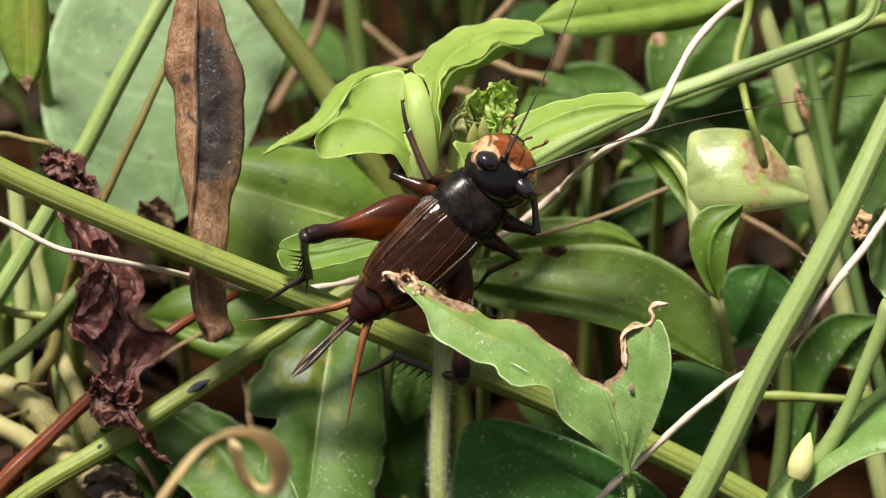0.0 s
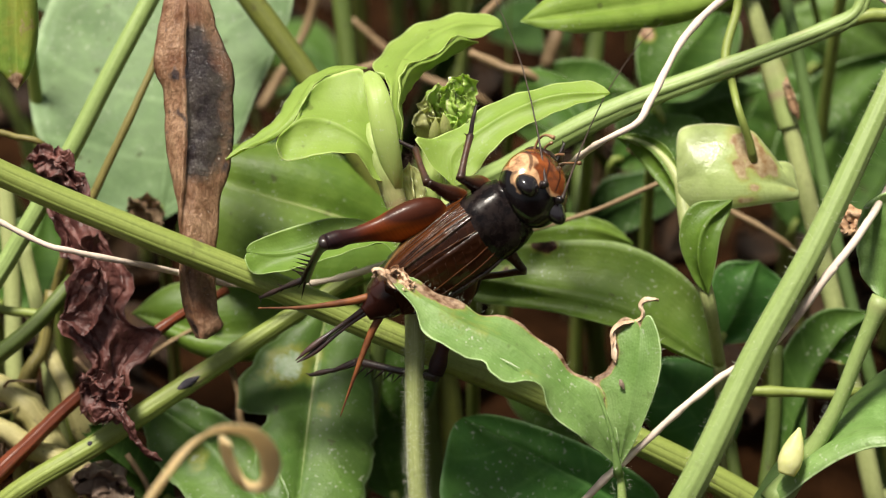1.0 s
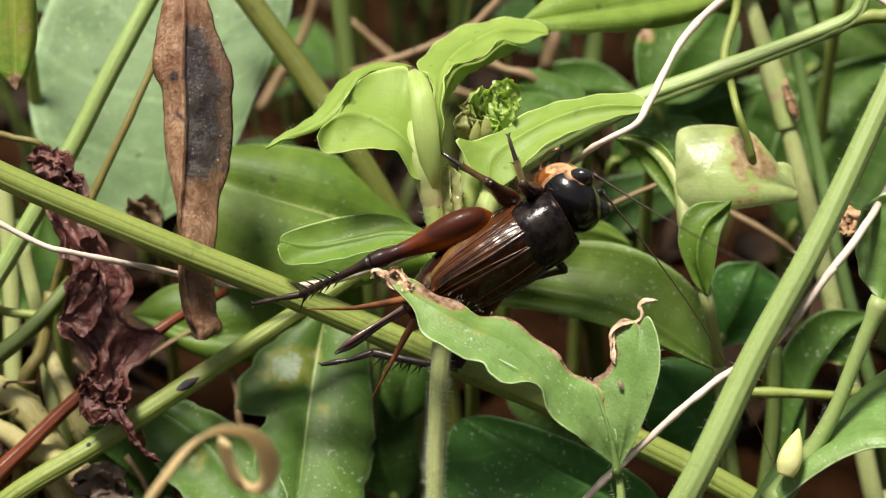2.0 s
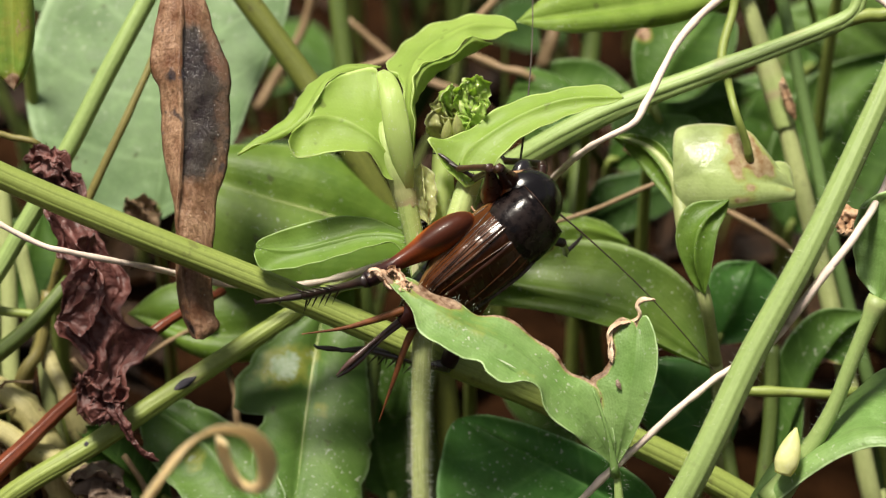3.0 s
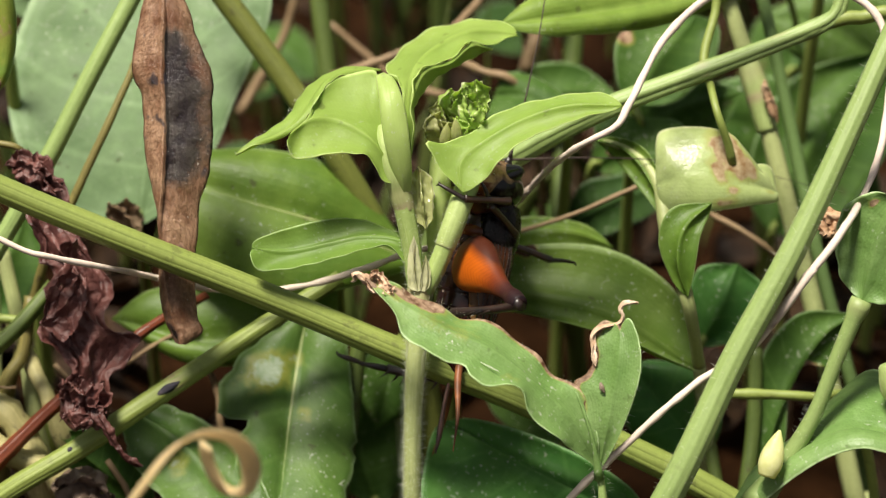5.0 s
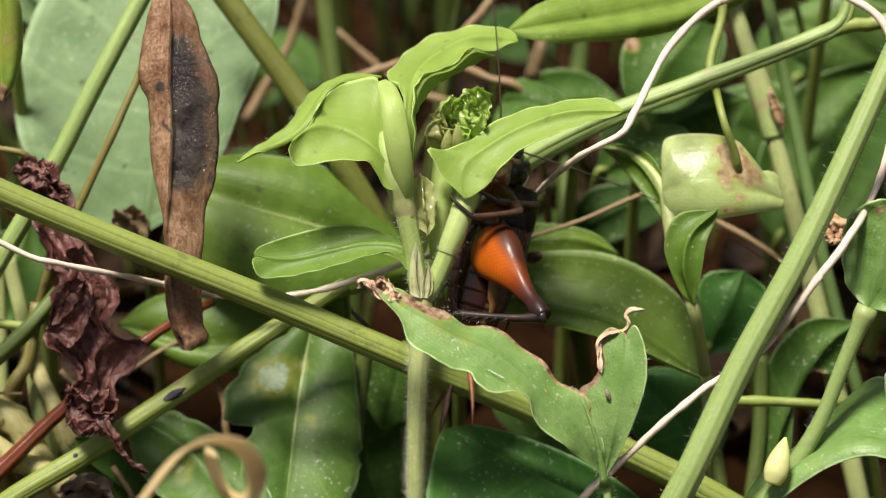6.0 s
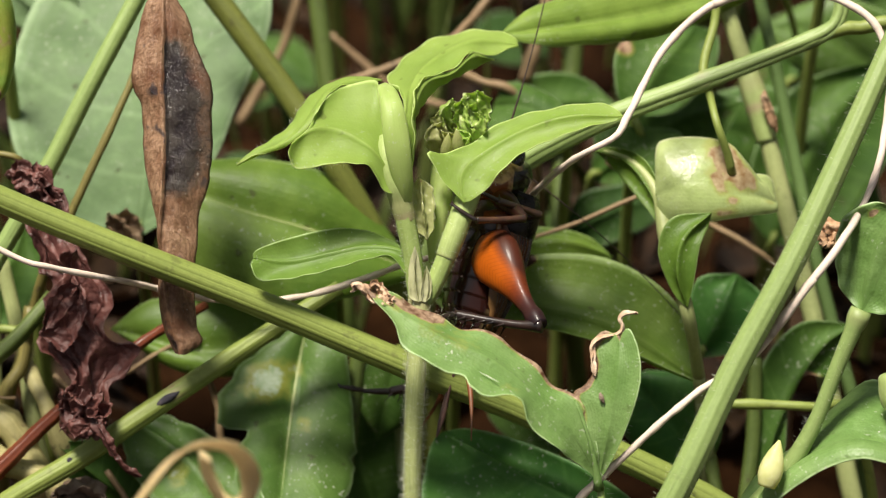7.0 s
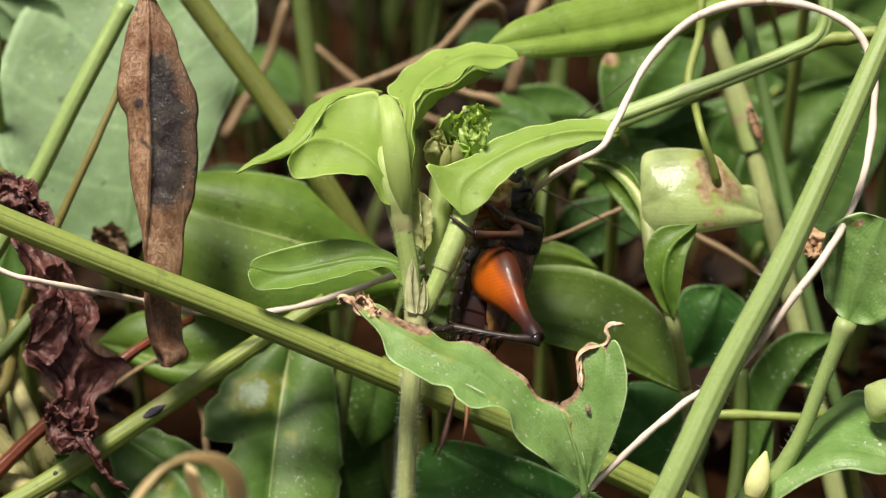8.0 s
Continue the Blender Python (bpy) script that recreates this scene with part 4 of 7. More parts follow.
    line += [(26.2, 15.3, 66.4), (31.3, 17.3, 69.9), (36.5, 17.9, 71), (42.2, 17.6, 70.5), (46.6, 15.5, 68.8), (48.3, 12, 64.8), (47.3, 6.5, 59.3), (44.4, -1.5, 57.3), (40.7, -7.5, 55), (36, -10.8, 50.1), (32.8, -11.9, 45.8), (28.1, -13.2, 43.1), (23.1, -15.5, 39.9), (15.3, -15.7, 30.8), (10, -13.8, 22.1), *to_ground((8.3, -14.4, 19), (-2, 2))]
    stem("dry_tendril", line, [0.30, 0.31, 0.33, 0.34, 0.37, 0.40, 0.37, 0.35, 0.37, 0.37], M_TENDRIL, "long dry whitish tendril looped through the weeds", "tendril", joints=((0.18, 0.15), (0.335, 0.2), (0.52, 0.15), (0.73, 0.2)), wobble=0.35, sides=12, n=260)
    # dry folded leaf that hangs like a pod
    ob = thing("dry_pod", (-25.2, 18.1, 71.4), "dry brown folded leaf hanging like a pod", "dry leaf")
    n = 110
    west = spline([(-25.6, 19.7, 72.2), (-26.8, 18.4, 69.9), (-27.4, 17.6, 68.4), (-28, 16.1, 65.9), (-28.4, 14.8, 63.7), (-28.2, 13.9, 62.1), (-27.5, 13.2, 60.9), (-27.3, 11.8, 58.5), (-27.2, 10.4, 56), (-26.9, 9.4, 54.2), (-26.5, 8.4, 52.5), (-26, 7.2, 50.5), (-25.8, 5.9, 48.2), (-25.8, 4.6, 46), (-25.8, 3.2, 43.5), (-25.3, 1.8, 41.1), (-24.2, 0.5, 38.9)], n)
    east = spline([(-24.9, 19.7, 72.2), (-23.6, 18.4, 69.9), (-22.6, 17.6, 68.4), (-21.8, 16.1, 65.9), (-20.6, 14.7, 63.5), (-20.1, 13.7, 61.7), (-20.3, 12.8, 60.2), (-20.2, 11.7, 58.2), (-20.3, 10.4, 56), (-20.7, 8.9, 53.5), (-21.6, 7.6, 51.2), (-21.8, 6.1, 48.5), (-22.1, 4.9, 46.5), (-22.1, 3.2, 43.5), (-21.9, 1.9, 41.3), (-21.4, 1.1, 39.9), (-22.9, 0.5, 38.8)], n)
    crest = spline([(-25.1, 18.8, 72.6), (-24.9, 16.7, 68.9), (-25.1, 13.8, 63.9), (-24.9, 10.9, 58.9), (-25.1, 8.9, 55.4), (-25.3, 7.5, 53), (-25.6, 6.2, 50.7), (-25.5, 5, 48.7), (-25.1, 3.8, 46.5), (-24.8, 2.3, 44), (-24.2, 0.9, 41.5), (-23.6, -0.4, 39.4)], n)
    bm = bmesh.new()
    lay = bm.verts.layers.float.new("wear")
    uv = bm.loops.layers.uv.new("UVMap")
    rows = []
    for i in range(n + 1):
        t = i / n
        row = []
        fade = min(1.0, 8 * t, 7 * (1 - t) + 0.25) * (1.0 if t < 0.5 else 1.0 - 0.45 * (t - 0.5))
        for k in range(48):
            front = k < 32
            s = k / 31 if front else 1 - (k - 31.5) / 16.5
            if front:
                # lapped fold: one panel up to the crest, then a step down to the other
                p = west[i].lerp(crest[i], s / 0.42) if s < 0.42 else crest[i].lerp(east[i], (s - 0.42) / 0.58)
                q = (s - 0.42) / 0.58
                lift = 1.15 * max(0.0, math.sin(min(1.0, s / 0.42) * 1.45)) ** 0.8 if s < 0.42 else 0.50 * max(0.0, 1 - q) ** 0.4 + 0.55 * math.sin(q * math.pi) * (1 - 0.5 * q)
                lift += 0.55 * math.exp(-((s - 0.400) / 0.028) ** 2) * (1.0 if t < 0.62 else max(0.0, 1 - (t - 0.62) * 8))
                lift = lift * fade + 0.20 * noise.noise(Vector((s * 3, t * 9, 3.0))) + 0.10 * noise.noise(Vector((s * 8, t * 26, 1.0)))
            else:
                p = west[i].lerp(east[i], s)
                lift = -1.1 * math.sin(s * math.pi) * fade
            ripple = 0.10 * noise.noise(Vector((t * 30, 2.0 if s < 0.5 else 7.0, 0.0)))
            v = bm.verts.new(p + Vector((ripple, -lift, 0)))
            dark = 0.0
            if front and s > 0.425:
                q = (s - 0.42) / 0.58
                dark = (0.82 - 0.36 * max(0.0, min(1.0, (q - 0.40) / 0.4))) * max(0.0, 1 - ((t - 0.365) / 0.25) ** 4)
            # first spot paints the dark inside of the open tip, the others are blotches
            dark = max(dark, 0.8 * math.exp(-(((t - 0.97) / 0.025) ** 2 + ((s - 0.30) / 0.22) ** 2)), 0.6 * math.exp(-(((t - 0.30) / 0.02) ** 2 + ((s - 0.26) / 0.1) ** 2)), 0.5 * math.exp(-(((t - 0.52) / 0.05) ** 2 + ((s - 0.85) / 0.12) ** 2)))
            v[lay] = dark
            row.append(v)
        rows.append(row)
    for i in range(n):
        for k in range(48):
            q = bm.faces.new((rows[i][k], rows[i][(k + 1) % 48], rows[i + 1][(k + 1) % 48], rows[i + 1][k]))
            for loop, (uu, vv) in zip(q.loops, ((i, k), (i, k + 1), (i + 1, k + 1), (i + 1, k))):
                loop[uv].uv = (uu / n, vv / 48)
    bm.faces.new(rows[0][::-1])
    part("body", bm, M_POD, ob)
    bm = bmesh.new()
    tube(bm, [crest[2], (-25.5, 22.6, 73.2), (-26.2, 25.3, 75.8), (-27, 34.1, 81.1), (-22.9, 50.3, 77), *to_ground((-17.5, 62.9, 68.9), (10, 20))], [0.7, 0.5, 0.5, 0.6], sides=8)
    part("stalk", bm, M_STEM_BROWN, ob)
    # crumpled dark brown leaf
    ob = thing("crumpled_leaf", (-39.3, 12.6, 53.9), "crumpled purplish brown dead leaf hanging on the stem", "dead leaf")
    part("blade", blade(
        [(-39.6, 14, 53.2), (-37.7, 11, 50.3), (-36.2, 8, 47.4), (-34.4, 5.5, 44.3), (-34.7, 3.6, 40.9), (-34.2, 1.6, 37.5), (-33.2, -0.6, 34.9), (-33.2, -3, 31.8)],
        [(-41.5, 13.5, 52.8), (-40.7, 11, 50.3), (-39.9, 9.6, 48.5), (-38.8, 8, 46.5), (-38.7, 6.6, 44.7), (-37.4, 6.2, 43.7), (-38.3, 5.2, 42.7), (-37.6, 4.2, 41.2), (-38.3, 3.2, 39.5), (-37.9, 2.2, 38.1), (-35.3, 0.8, 36.2), (-35, 0.2, 35.4), (-36.3, -0.8, 34), (-36.1, -2, 32.5), (-34.7, -3.2, 30.6)],
        [(-36.2, 13, 50.8), (-35.3, 10.6, 48.5), (-33.5, 8.2, 46), (-31.5, 6.4, 43.7), (-31, 5, 42), (-31.7, 3.8, 40.1), (-30.5, 3, 38.6), (-28.2, 2.6, 37.8), (-29.5, 1.2, 36), (-30.9, 0.4, 35), (-31, -0.8, 33.7), (-31.4, -2.2, 31.9), (-32.5, -3, 30.9)],
        nu=170, nv=60, thick=0.22, crumple=0.95, pleat=1.5, bulge=-0.5, ragged=0.10, groove=0.0, seed=4.0), M_CRUMPLED, ob)
    part("fold", blade(
        [(-41.5, 12.6, 53), (-39.5, 11.2, 54.1), (-37.4, 10.2, 53.4), (-35.8, 9.8, 51.9)], [(-40.7, 11.4, 52.3), (-38.6, 9.8, 52.3), (-36.7, 9.4, 51.4)], [(-40.4, 13, 54.2), (-38.3, 12.4, 54.5), (-36.3, 11, 52.8)], nu=60, nv=30, thick=0.2, crumple=0.7, pleat=0.7, bulge=-0.6, ragged=0.3, groove=0.0, seed=2.0), M_CRUMPLED, ob)
    part("fold", blade(
        [(-34.0, 4.6, 44.6), (-35.2, 2.6, 42.6), (-37.9, 1.8, 40.4)], [(-35.6, 4.2, 44.8), (-37.3, 2.6, 43.0)], [(-33.2, 2.6, 42.6), (-35.2, 0.8, 39.2)], nu=50, nv=30, thick=0.2, crumple=0.45, bulge=-0.8, ragged=0.15, groove=0.0, seed=6.0), M_CRUMPLED, ob)
    part("fold", blade(
        [(-35.6, -1.4, 35.4), (-33.4, -2.6, 34.4), (-31.4, -2.9, 32.6)], [(-36.1, -2, 32.8), (-33.8, -3.8, 31.2)], [(-32.9, -0.6, 35.6), (-30.6, -2.0, 34.1)], nu=60, nv=34, thick=0.22, crumple=1.0, pleat=0.8, bulge=-0.8, ragged=0.4, groove=0.0, seed=8.0), M_CRUMPLED, ob)
    part("shred", ribbon([(-32.6, -2.8, 33.2), (-31.2, -3.8, 31.5), (-30.4, -4.2, 30.2), (-29.3, -4.8, 28.9), (-27.7, -5.2, 27.7)], 0.9, 2.0, 3.0), M_CRUMPLED, ob)
    bm = bmesh.new()
    tube(bm, [(-40.4, 14.8, 53.6), (-42.5, 15.1, 54.2), (-48.6, 15.4, 52.7), *to_ground((-51.3, 13.9, 46.1), (-5, 4))], [0.35, 0.4, 0.4], sides=8)
    part("stalk", bm, M_STEM_BROWN, ob)
    # smaller dead scrap low down
    leaf("dead_leaf", [(-31.7, -0.9, 20.4), (-34.2, -0.8, 22.5), (-37.6, -0, 22)], [(-32.8, -0.2, 23.6), (-35.7, 0, 24.1)], [(-32.3, -1.7, 19.1), (-35.9, -1.2, 19.9)], M_DEAD, "curled grey brown dead leaf", category="dead leaf", crumple=1.0, bulge=1.5, nu=40, nv=20, stalk=0.3, stalk_mat=M_STEM_BROWN)
    leaf("dead_leaf", [(-29.8, 21.4, 39.1), (-30.9, 21.8, 41.7), (-32.8, 22.4, 42.8)], [(-31.7, 21.4, 39.1), (-33.4, 21.8, 41.7)], [(-29.2, 22.7, 41.3), (-30.9, 22.7, 43.3)], M_TAN, "small curled tan dead leaf", category="dead leaf", crumple=0.8, bulge=1.0, nu=24, nv=12, stalk=0.3, stalk_mat=M_STEM_BROWN)
    # sheath with a browned patch, on its stem, with the small leaf below
    ob = thing("sheath_sprig", (29.2, 6.8, 33.8), "pale green cupped sheath with a browned patch", "plant")
    bm = bmesh.new()
    tube(bm, [(30.3, 7.6, 31.2), (28.3, 4.1, 41), (26.5, 9.3, 46.1), (25.7, 13.7, 49.7), (23.5, 17.1, 51.5), (20.1, 19.6, 51.9)], [0.7, 0.65, 0.8, 0.85, 0.5, 0.3], sides=14)
    tube(bm, [(30.3, 7.6, 31.2), *to_ground((31.1, 7.2, 26.4), (2, 5))], [0.7, 0.75], sides=14)
    st = part("stalk", bm, M_STEM_PALE, ob)
    part("sheath", blade([(25.4, 12.8, 50.1), (28.4, 11.8, 51.5), (33, 11.6, 51.1), (38.2, 13.2, 48.9)], [(25.5, 15.9, 53.5), (26.4, 17, 54.4), (29.8, 16.7, 54.9), (33, 15.9, 54.6), (34.5, 14.7, 53.5), (36.2, 14.1, 51.4)], [(25.7, 11.8, 48.5), (26.7, 10.9, 47.9), (30.7, 10.1, 48.4), (35.1, 10.8, 48.7), (37.9, 12.3, 48.3)], bulge=-0.4, thick=0.25, nu=44, nv=24, groove=0.0, wear=((0.60, -0.55, 0.13, 0.50, 0.95), (0.66, -0.25, 0.08, 0.25, 0.9), (0.50, -0.15, 0.08, 0.35, 0.72), (0.74, -0.45, 0.07, 0.4, 0.85), (0.60, 0.30, 0.06, 0.22, 0.7), (0.55, 0.75, 0.12, 0.25, 0.6), (0.9, 0.2, 0.08, 0.3, 0.5))), M_SHEATH, ob, "translucent pale sheath with brown patch")
    part("lobe", blade([(33.8, 12.5, 49.6), (36.2, 13.4, 51.2), (38.2, 12.8, 48.1)], [(35.1, 14.5, 51.2), (37.5, 14.5, 51.2)], [(35.6, 11.9, 48.6), (37.3, 11.8, 48.4)], bulge=0.5, nu=16, nv=8), M_SHEATH, ob)
    part("leaflet", blade([(28.2, 3.5, 42), (27.1, 4.4, 45.6), (27.7, 6.1, 48.5), (30.7, 8.3, 50.5)], [(26.6, 4.4, 43.5), (25.2, 6.4, 47.1), (26.6, 8.1, 50)], [(28.8, 4.1, 45.1), (29.4, 5.8, 48), (30.4, 7.7, 49.3)], bulge=0.4, thick=0.25), M_LEAF, ob)
    part("leaflet", blade([(26.3, 10.7, 46.6), (25.1, 13.7, 49.7), (22.6, 17.2, 51.8), (19.2, 19.6, 52)], [(24.8, 12.8, 48.1), (22.6, 16, 49.7), (20.7, 19, 50.9)], [(26.3, 12.5, 49.6), (24.6, 16.3, 52.3), (21.8, 18.8, 52.6)], bulge=0.4), M_LEAF, ob)
    stem("flower_stalk", [(31, 19.4, 59.6), (31.4, 13.9, 58.1), (32.7, 13.1, 54.6), (33.2, 13, 52.5)], [0.45, 0.4, 0.42, 0.5], M_STEM, "thin green flower stalk hanging from the branch", sides=10)
    stem("flower_stalk", [(30.5, 19.3, 59.4), (30.8, 21.6, 61.5), (32.1, 24.6, 64.6), (32.8, 27.9, 68.4), (38.1, 39.6, 68.6), *to_ground((43.4, 52.3, 60.6), (10, 20))], [0.5, 0.42, 0.4], M_STEM, "thin green stalk crossing the branch", sides=10)
    # upper leaf that shows its lit underside
    leaf("upper_leaf", [(39.5, 38.4, 64.5), (30.3, 32.8, 62.9), (19.6, 28.1, 62.7), (9.3, 24.8, 62.9)], [(33.9, 39, 65.5), (25.5, 35.6, 65.7), (16.7, 30.6, 64.9), (12.1, 27.8, 64.2)], [(37.5, 35.9, 62.2), (27.8, 30.3, 60.4), (19.6, 26.1, 61.2), (13.5, 24.2, 62)], M_DIM, "bright green leaf with eaten brown margin", bulge=0.8, wave=0.25, wear=((0.55, -0.95, 0.04, 0.2, 1.2), (0.3, -0.95, 0.05, 0.2, 1.2)), thick=0.25, more=((46.3, 43.6, 65.6),))
    stem("weed", [(32.9, 1.9, 31.3), (37.3, 1.8, 31.2), (41.6, 1.7, 30.9), (46.1, 3.8, 28.7), *to_ground((48.2, 3.1, 23.4), (3, 3))], [0.5, 0.55, 0.6], M_STEM, "short green twig with a cut end", knots=((0.05, 0.25, 0.02),), sides=12)


M_SCAR = dry_material("scar", [(0.3, (0.012, 0.010, 0.016)), (0.6, (0.04, 0.035, 0.05)), (0.75, (0.12, 0.10, 0.09))], 600)
M_SHEATH = leaf_material("sheath", (0.53, 0.60, 0.28), (0.41, 0.50, 0.19), (0.58, 0.72, 0.26), 0.38, 0.24, lines=6, specks=0.5, rib=0.0, vein_mix=0.06, sheen=0.5, relief=0.4, blotch=0.6, dead=((0.30, 0.18, 0.08), (0.56, 0.46, 0.28)))
mid_plants()


def near_plants():
    # hairy stem on the right
    line = [(54.1, 12.9, 84.4), (46.6, 3.4, 72), (42.6, -1.7, 65.1), (36.6, -8.7, 55), (30.7, -14.1, 45.7), (24.2, -20.6, 34.2), *to_ground((19.2, -25.4, 26.1), (-8, 2))]
    stem("hairy_weed", line, [0.95, 1.05, 1.2, 1.32, 1.4, 1.42, 1.4], M_STEM_BRIGHT, "thick bright green stem with fine hairs", hair=1500, hair_len=(0.3, 1.1), ridges=11, ridge=0.028, sides=44, n=110)
    # the second plant on the right: sheath, stem, leaves, bud
    ob = thing("side_sprig", (33.1, -15.3, 29.4), "green sprig with curved leaf and yellow bud", "plant")
    bm = bmesh.new()
    pts = [(33.4, -15.3, 29.4), (36.4, -13.4, 32.8), (39.3, -11.7, 37.7), (41.4, -9.8, 43), (43.7, -7.8, 48.5)]
    tube(bm, pts, [1.5, 1.0, 0.75, 0.75, 0.9], sides=18, knots=((0.97, 0.3, 0.04),), wear=((0.97, 0.25, 0.03),))
    tube(bm, [(33.4, -15.3, 29.4), *to_ground((30.9, -17, 26.5), (-4, 3))], [1.5, 1.5], sides=14)
    st = part("shaft", bm, M_STEM_BRIGHT, ob)
    part("hair_coat", hairs(pts, 0.8, 240, (0.3, 0.8), 5), M_HAIR, st, "fine pale hairs", "stuff")
    part("leaf", blade([(43.7, -7.9, 48.3), (44.6, -6.9, 52.1), (45.5, -6.1, 55.5), (46.9, -5.5, 58.5)], [(41.9, -6, 49.7), (41.4, -4.3, 52.5), (41.9, -3.4, 56.1), (44.4, -4.3, 58.5)], [(46.6, -9.6, 49.3), (48.9, -9.4, 53.6), (49.2, -8.4, 57.4)], bulge=0.5, wave=0.3, thick=0.25, wear=((0.78, -0.65, 0.05, 0.1, 1.1),)), M_TORN, ob)
    part("leaf", blade([(31.3, -14.5, 28.8), (35.9, -13.5, 32.7), (39.6, -13, 35.5), (43.3, -13.3, 37), (49.2, -14.8, 36.4)], [(33.5, -16.2, 30), (37.1, -16.4, 33.6), (40.2, -16.3, 35.8), (43.3, -16.7, 37.1), (46.6, -17, 36.6)], [(34.6, -10.7, 31.5), (38.9, -7.6, 32.9), (43.2, -3.9, 35.2), (46.6, -2.8, 37.2), (49.3, -7.3, 37.4)], bulge=0.6, thick=0.25, nu=40), M_TORN, ob)
    part("bud", bud_shape((34.3, -16.3, 33.6), (35.6, -14.2, 37.6), 1.2), M_BUD, ob, "pale yellow flower bud")
    part("bud", bud_shape((48.5, -11.2, 40.6), (45.6, -10.2, 42.3), 2.4), M_SHEATH, ob, "pale green bud")
    part("knot", blade([(40.3, 1.2, 52), (41.5, 0.4, 52.7), (42.6, -0.3, 51.5)], [(40.8, 0.6, 51), (41.8, -0.4, 51.3)], [(40.8, 1.8, 53.1), (42.3, 0.8, 53.5)], crumple=0.8, nu=20, nv=10), M_LITTER_LIGHT, ob, "tan withered flower")
    # the leaf with the gnawed notch, on its own stalk
    ob = thing("torn_leaf_sprig", (18.3, -17.8, 31.2), "green leaf with gnawed brown margin and two lobes", "plant")
    part("blade", blade(
        [(18, -16.1, 34.1), (15.8, -15.7, 38.9), (12.8, -14.8, 42.3), (7.9, -13.2, 46.1), (3, -11.8, 48.1), (-2.1, -9.8, 50.3), (-4.6, -8.3, 51.6)],
        [(16.8, -16.4, 35.7), (14.4, -17.6, 38.6), (12.7, -17.9, 40.2), (10.8, -17.5, 42.5), (10.1, -16.8, 44.1), (8.6, -16.6, 44.9), (6.5, -17.2, 45), (5.3, -16.6, 45.6), (4.7, -15.5, 46.3), (2.7, -15.4, 46.9), (0.9, -14.7, 47.4), (-0.8, -13.5, 48.2), (-1.8, -11.7, 49.7)],
        [(17.7, -15.4, 38.2), (16.4, -13.6, 41.2), (15.2, -12.7, 42.4), (13.4, -12, 43.1), (11.5, -10.9, 44.7), (9.4, -10.1, 46.2), (6.6, -9.3, 47.5), (4.2, -9.1, 47.8), (0.9, -8.4, 49.4), (-2.1, -7.8, 50.8)],
        nu=80, nv=28, bulge=0.25, wave=0.35, waves=6, thick=0.22, groove=0.0, ragged=0.03, seed=1.0, wear=((0.865, 0.62, 0.05, 0.30, 1.0), (0.80, 0.98, 0.05, 0.30, 1.1), (0.99, 0.0, 0.035, 1.5, 1.4), (0.81, 0.9, 0.075, 0.45, 1.3), (0.72, 0.2, 0.2, 0.9, 0.33), (0.45, -0.5, 0.12, 0.4, 0.27), (0.38, 1.02, 0.14, 0.14, 1.35), (0.60, 1.0, 0.13, 0.10, 1.0), (0.90, 0.2, 0.05, 0.5, 0.55))), M_TORN, ob)
    part("lobe", blade(
        [(18, -16.1, 34.1), (18.7, -15.6, 39), (19.4, -14.2, 42.6), (19.9, -12.6, 45.4), (20, -10.7, 47.4)],
        [(17.1, -15.4, 38.2), (16.3, -13.7, 41.2), (15.5, -12.8, 42.4), (16.9, -12.4, 43.3), (17.7, -11.4, 45), (17.4, -10.1, 46.4), (18.6, -9.6, 47.4)],
        [(19.4, -16.4, 37.5), (20.9, -15.7, 41.6), (21.8, -14.3, 44.9), (21.6, -12.4, 47.2), (20.8, -10.8, 48.4)],
        nu=56, nv=20, bulge=0.2, thick=0.22, groove=0.0, ragged=0.03, wear=((0.58, -1.0, 0.22, 0.15, 1.35), (1.0, 0.0, 0.03, 1.5, 1.2), (0.86, -0.98, 0.08, 0.22, 1.2))), M_TORN, ob)
    bm = bmesh.new()
    tube(bm, [(18, -16.7, 33.7), (17.5, -16.1, 36.7), (16.7, -15.1, 39.6), (15.6, -13.4, 42)], [0.55, 0.24, 0.16, 0.08], sides=8)
    part("midrib", bm, M_TORN, ob)
    part("withered_tip", ribbon([(-2, -9.5, 50.5), (-2.9, -9, 51), (-3.8, -8.8, 50.9), (-4.3, -8.3, 51.5), (-5, -7.9, 52), (-5.7, -7.8, 51.8), (-5.7, -8.2, 51.2)], 0.95, 1.3, 0.6), M_WITHERED, ob, "withered tan leaf tip")
    part("withered_tip", ribbon([(-2.5, -9.3, 50.8), (-3, -8.7, 51.7), (-3.7, -8.3, 52.2), (-4.1, -8.5, 51.7)], 0.8, 1.2, 5.6), M_WITHERED, ob, "withered tan leaf tip")
    part("withered_tip", ribbon([(17.6, -12.5, 44.0), (17.6, -11.6, 45.3), (17.5, -10.7, 46.4), (18.3, -10.4, 47.0), (19.4, -10.3, 47.1), (20.3, -9.9, 47.5), (20.4, -9.6, 48.2), (20.1, -9.3, 48.8), (20.8, -9.2, 49.1), (21.8, -9.0, 49.0)], 0.55, 0.8, 7.0, 0.2), M_WITHERED, ob, "withered tan leaf tip")
    for a, b, r, m, lab in (((6.4, -14.8, 46.1), (8.2, -15.5, 45.4), 0.055, M_HAIR, "thin white scratch"), ((18, -13.8, 43), (18.4, -14.3, 42.1), 0.22, M_DEAD, "small grey blemish")):
        bm = bmesh.new()
        tube(bm, [a, Vector(a).lerp(Vector(b), 0.5), b], [r * 0.4, r, r * 0.3], sides=8, n=8, wobble=0.4)
        part("blemish", bm, m, ob, lab)
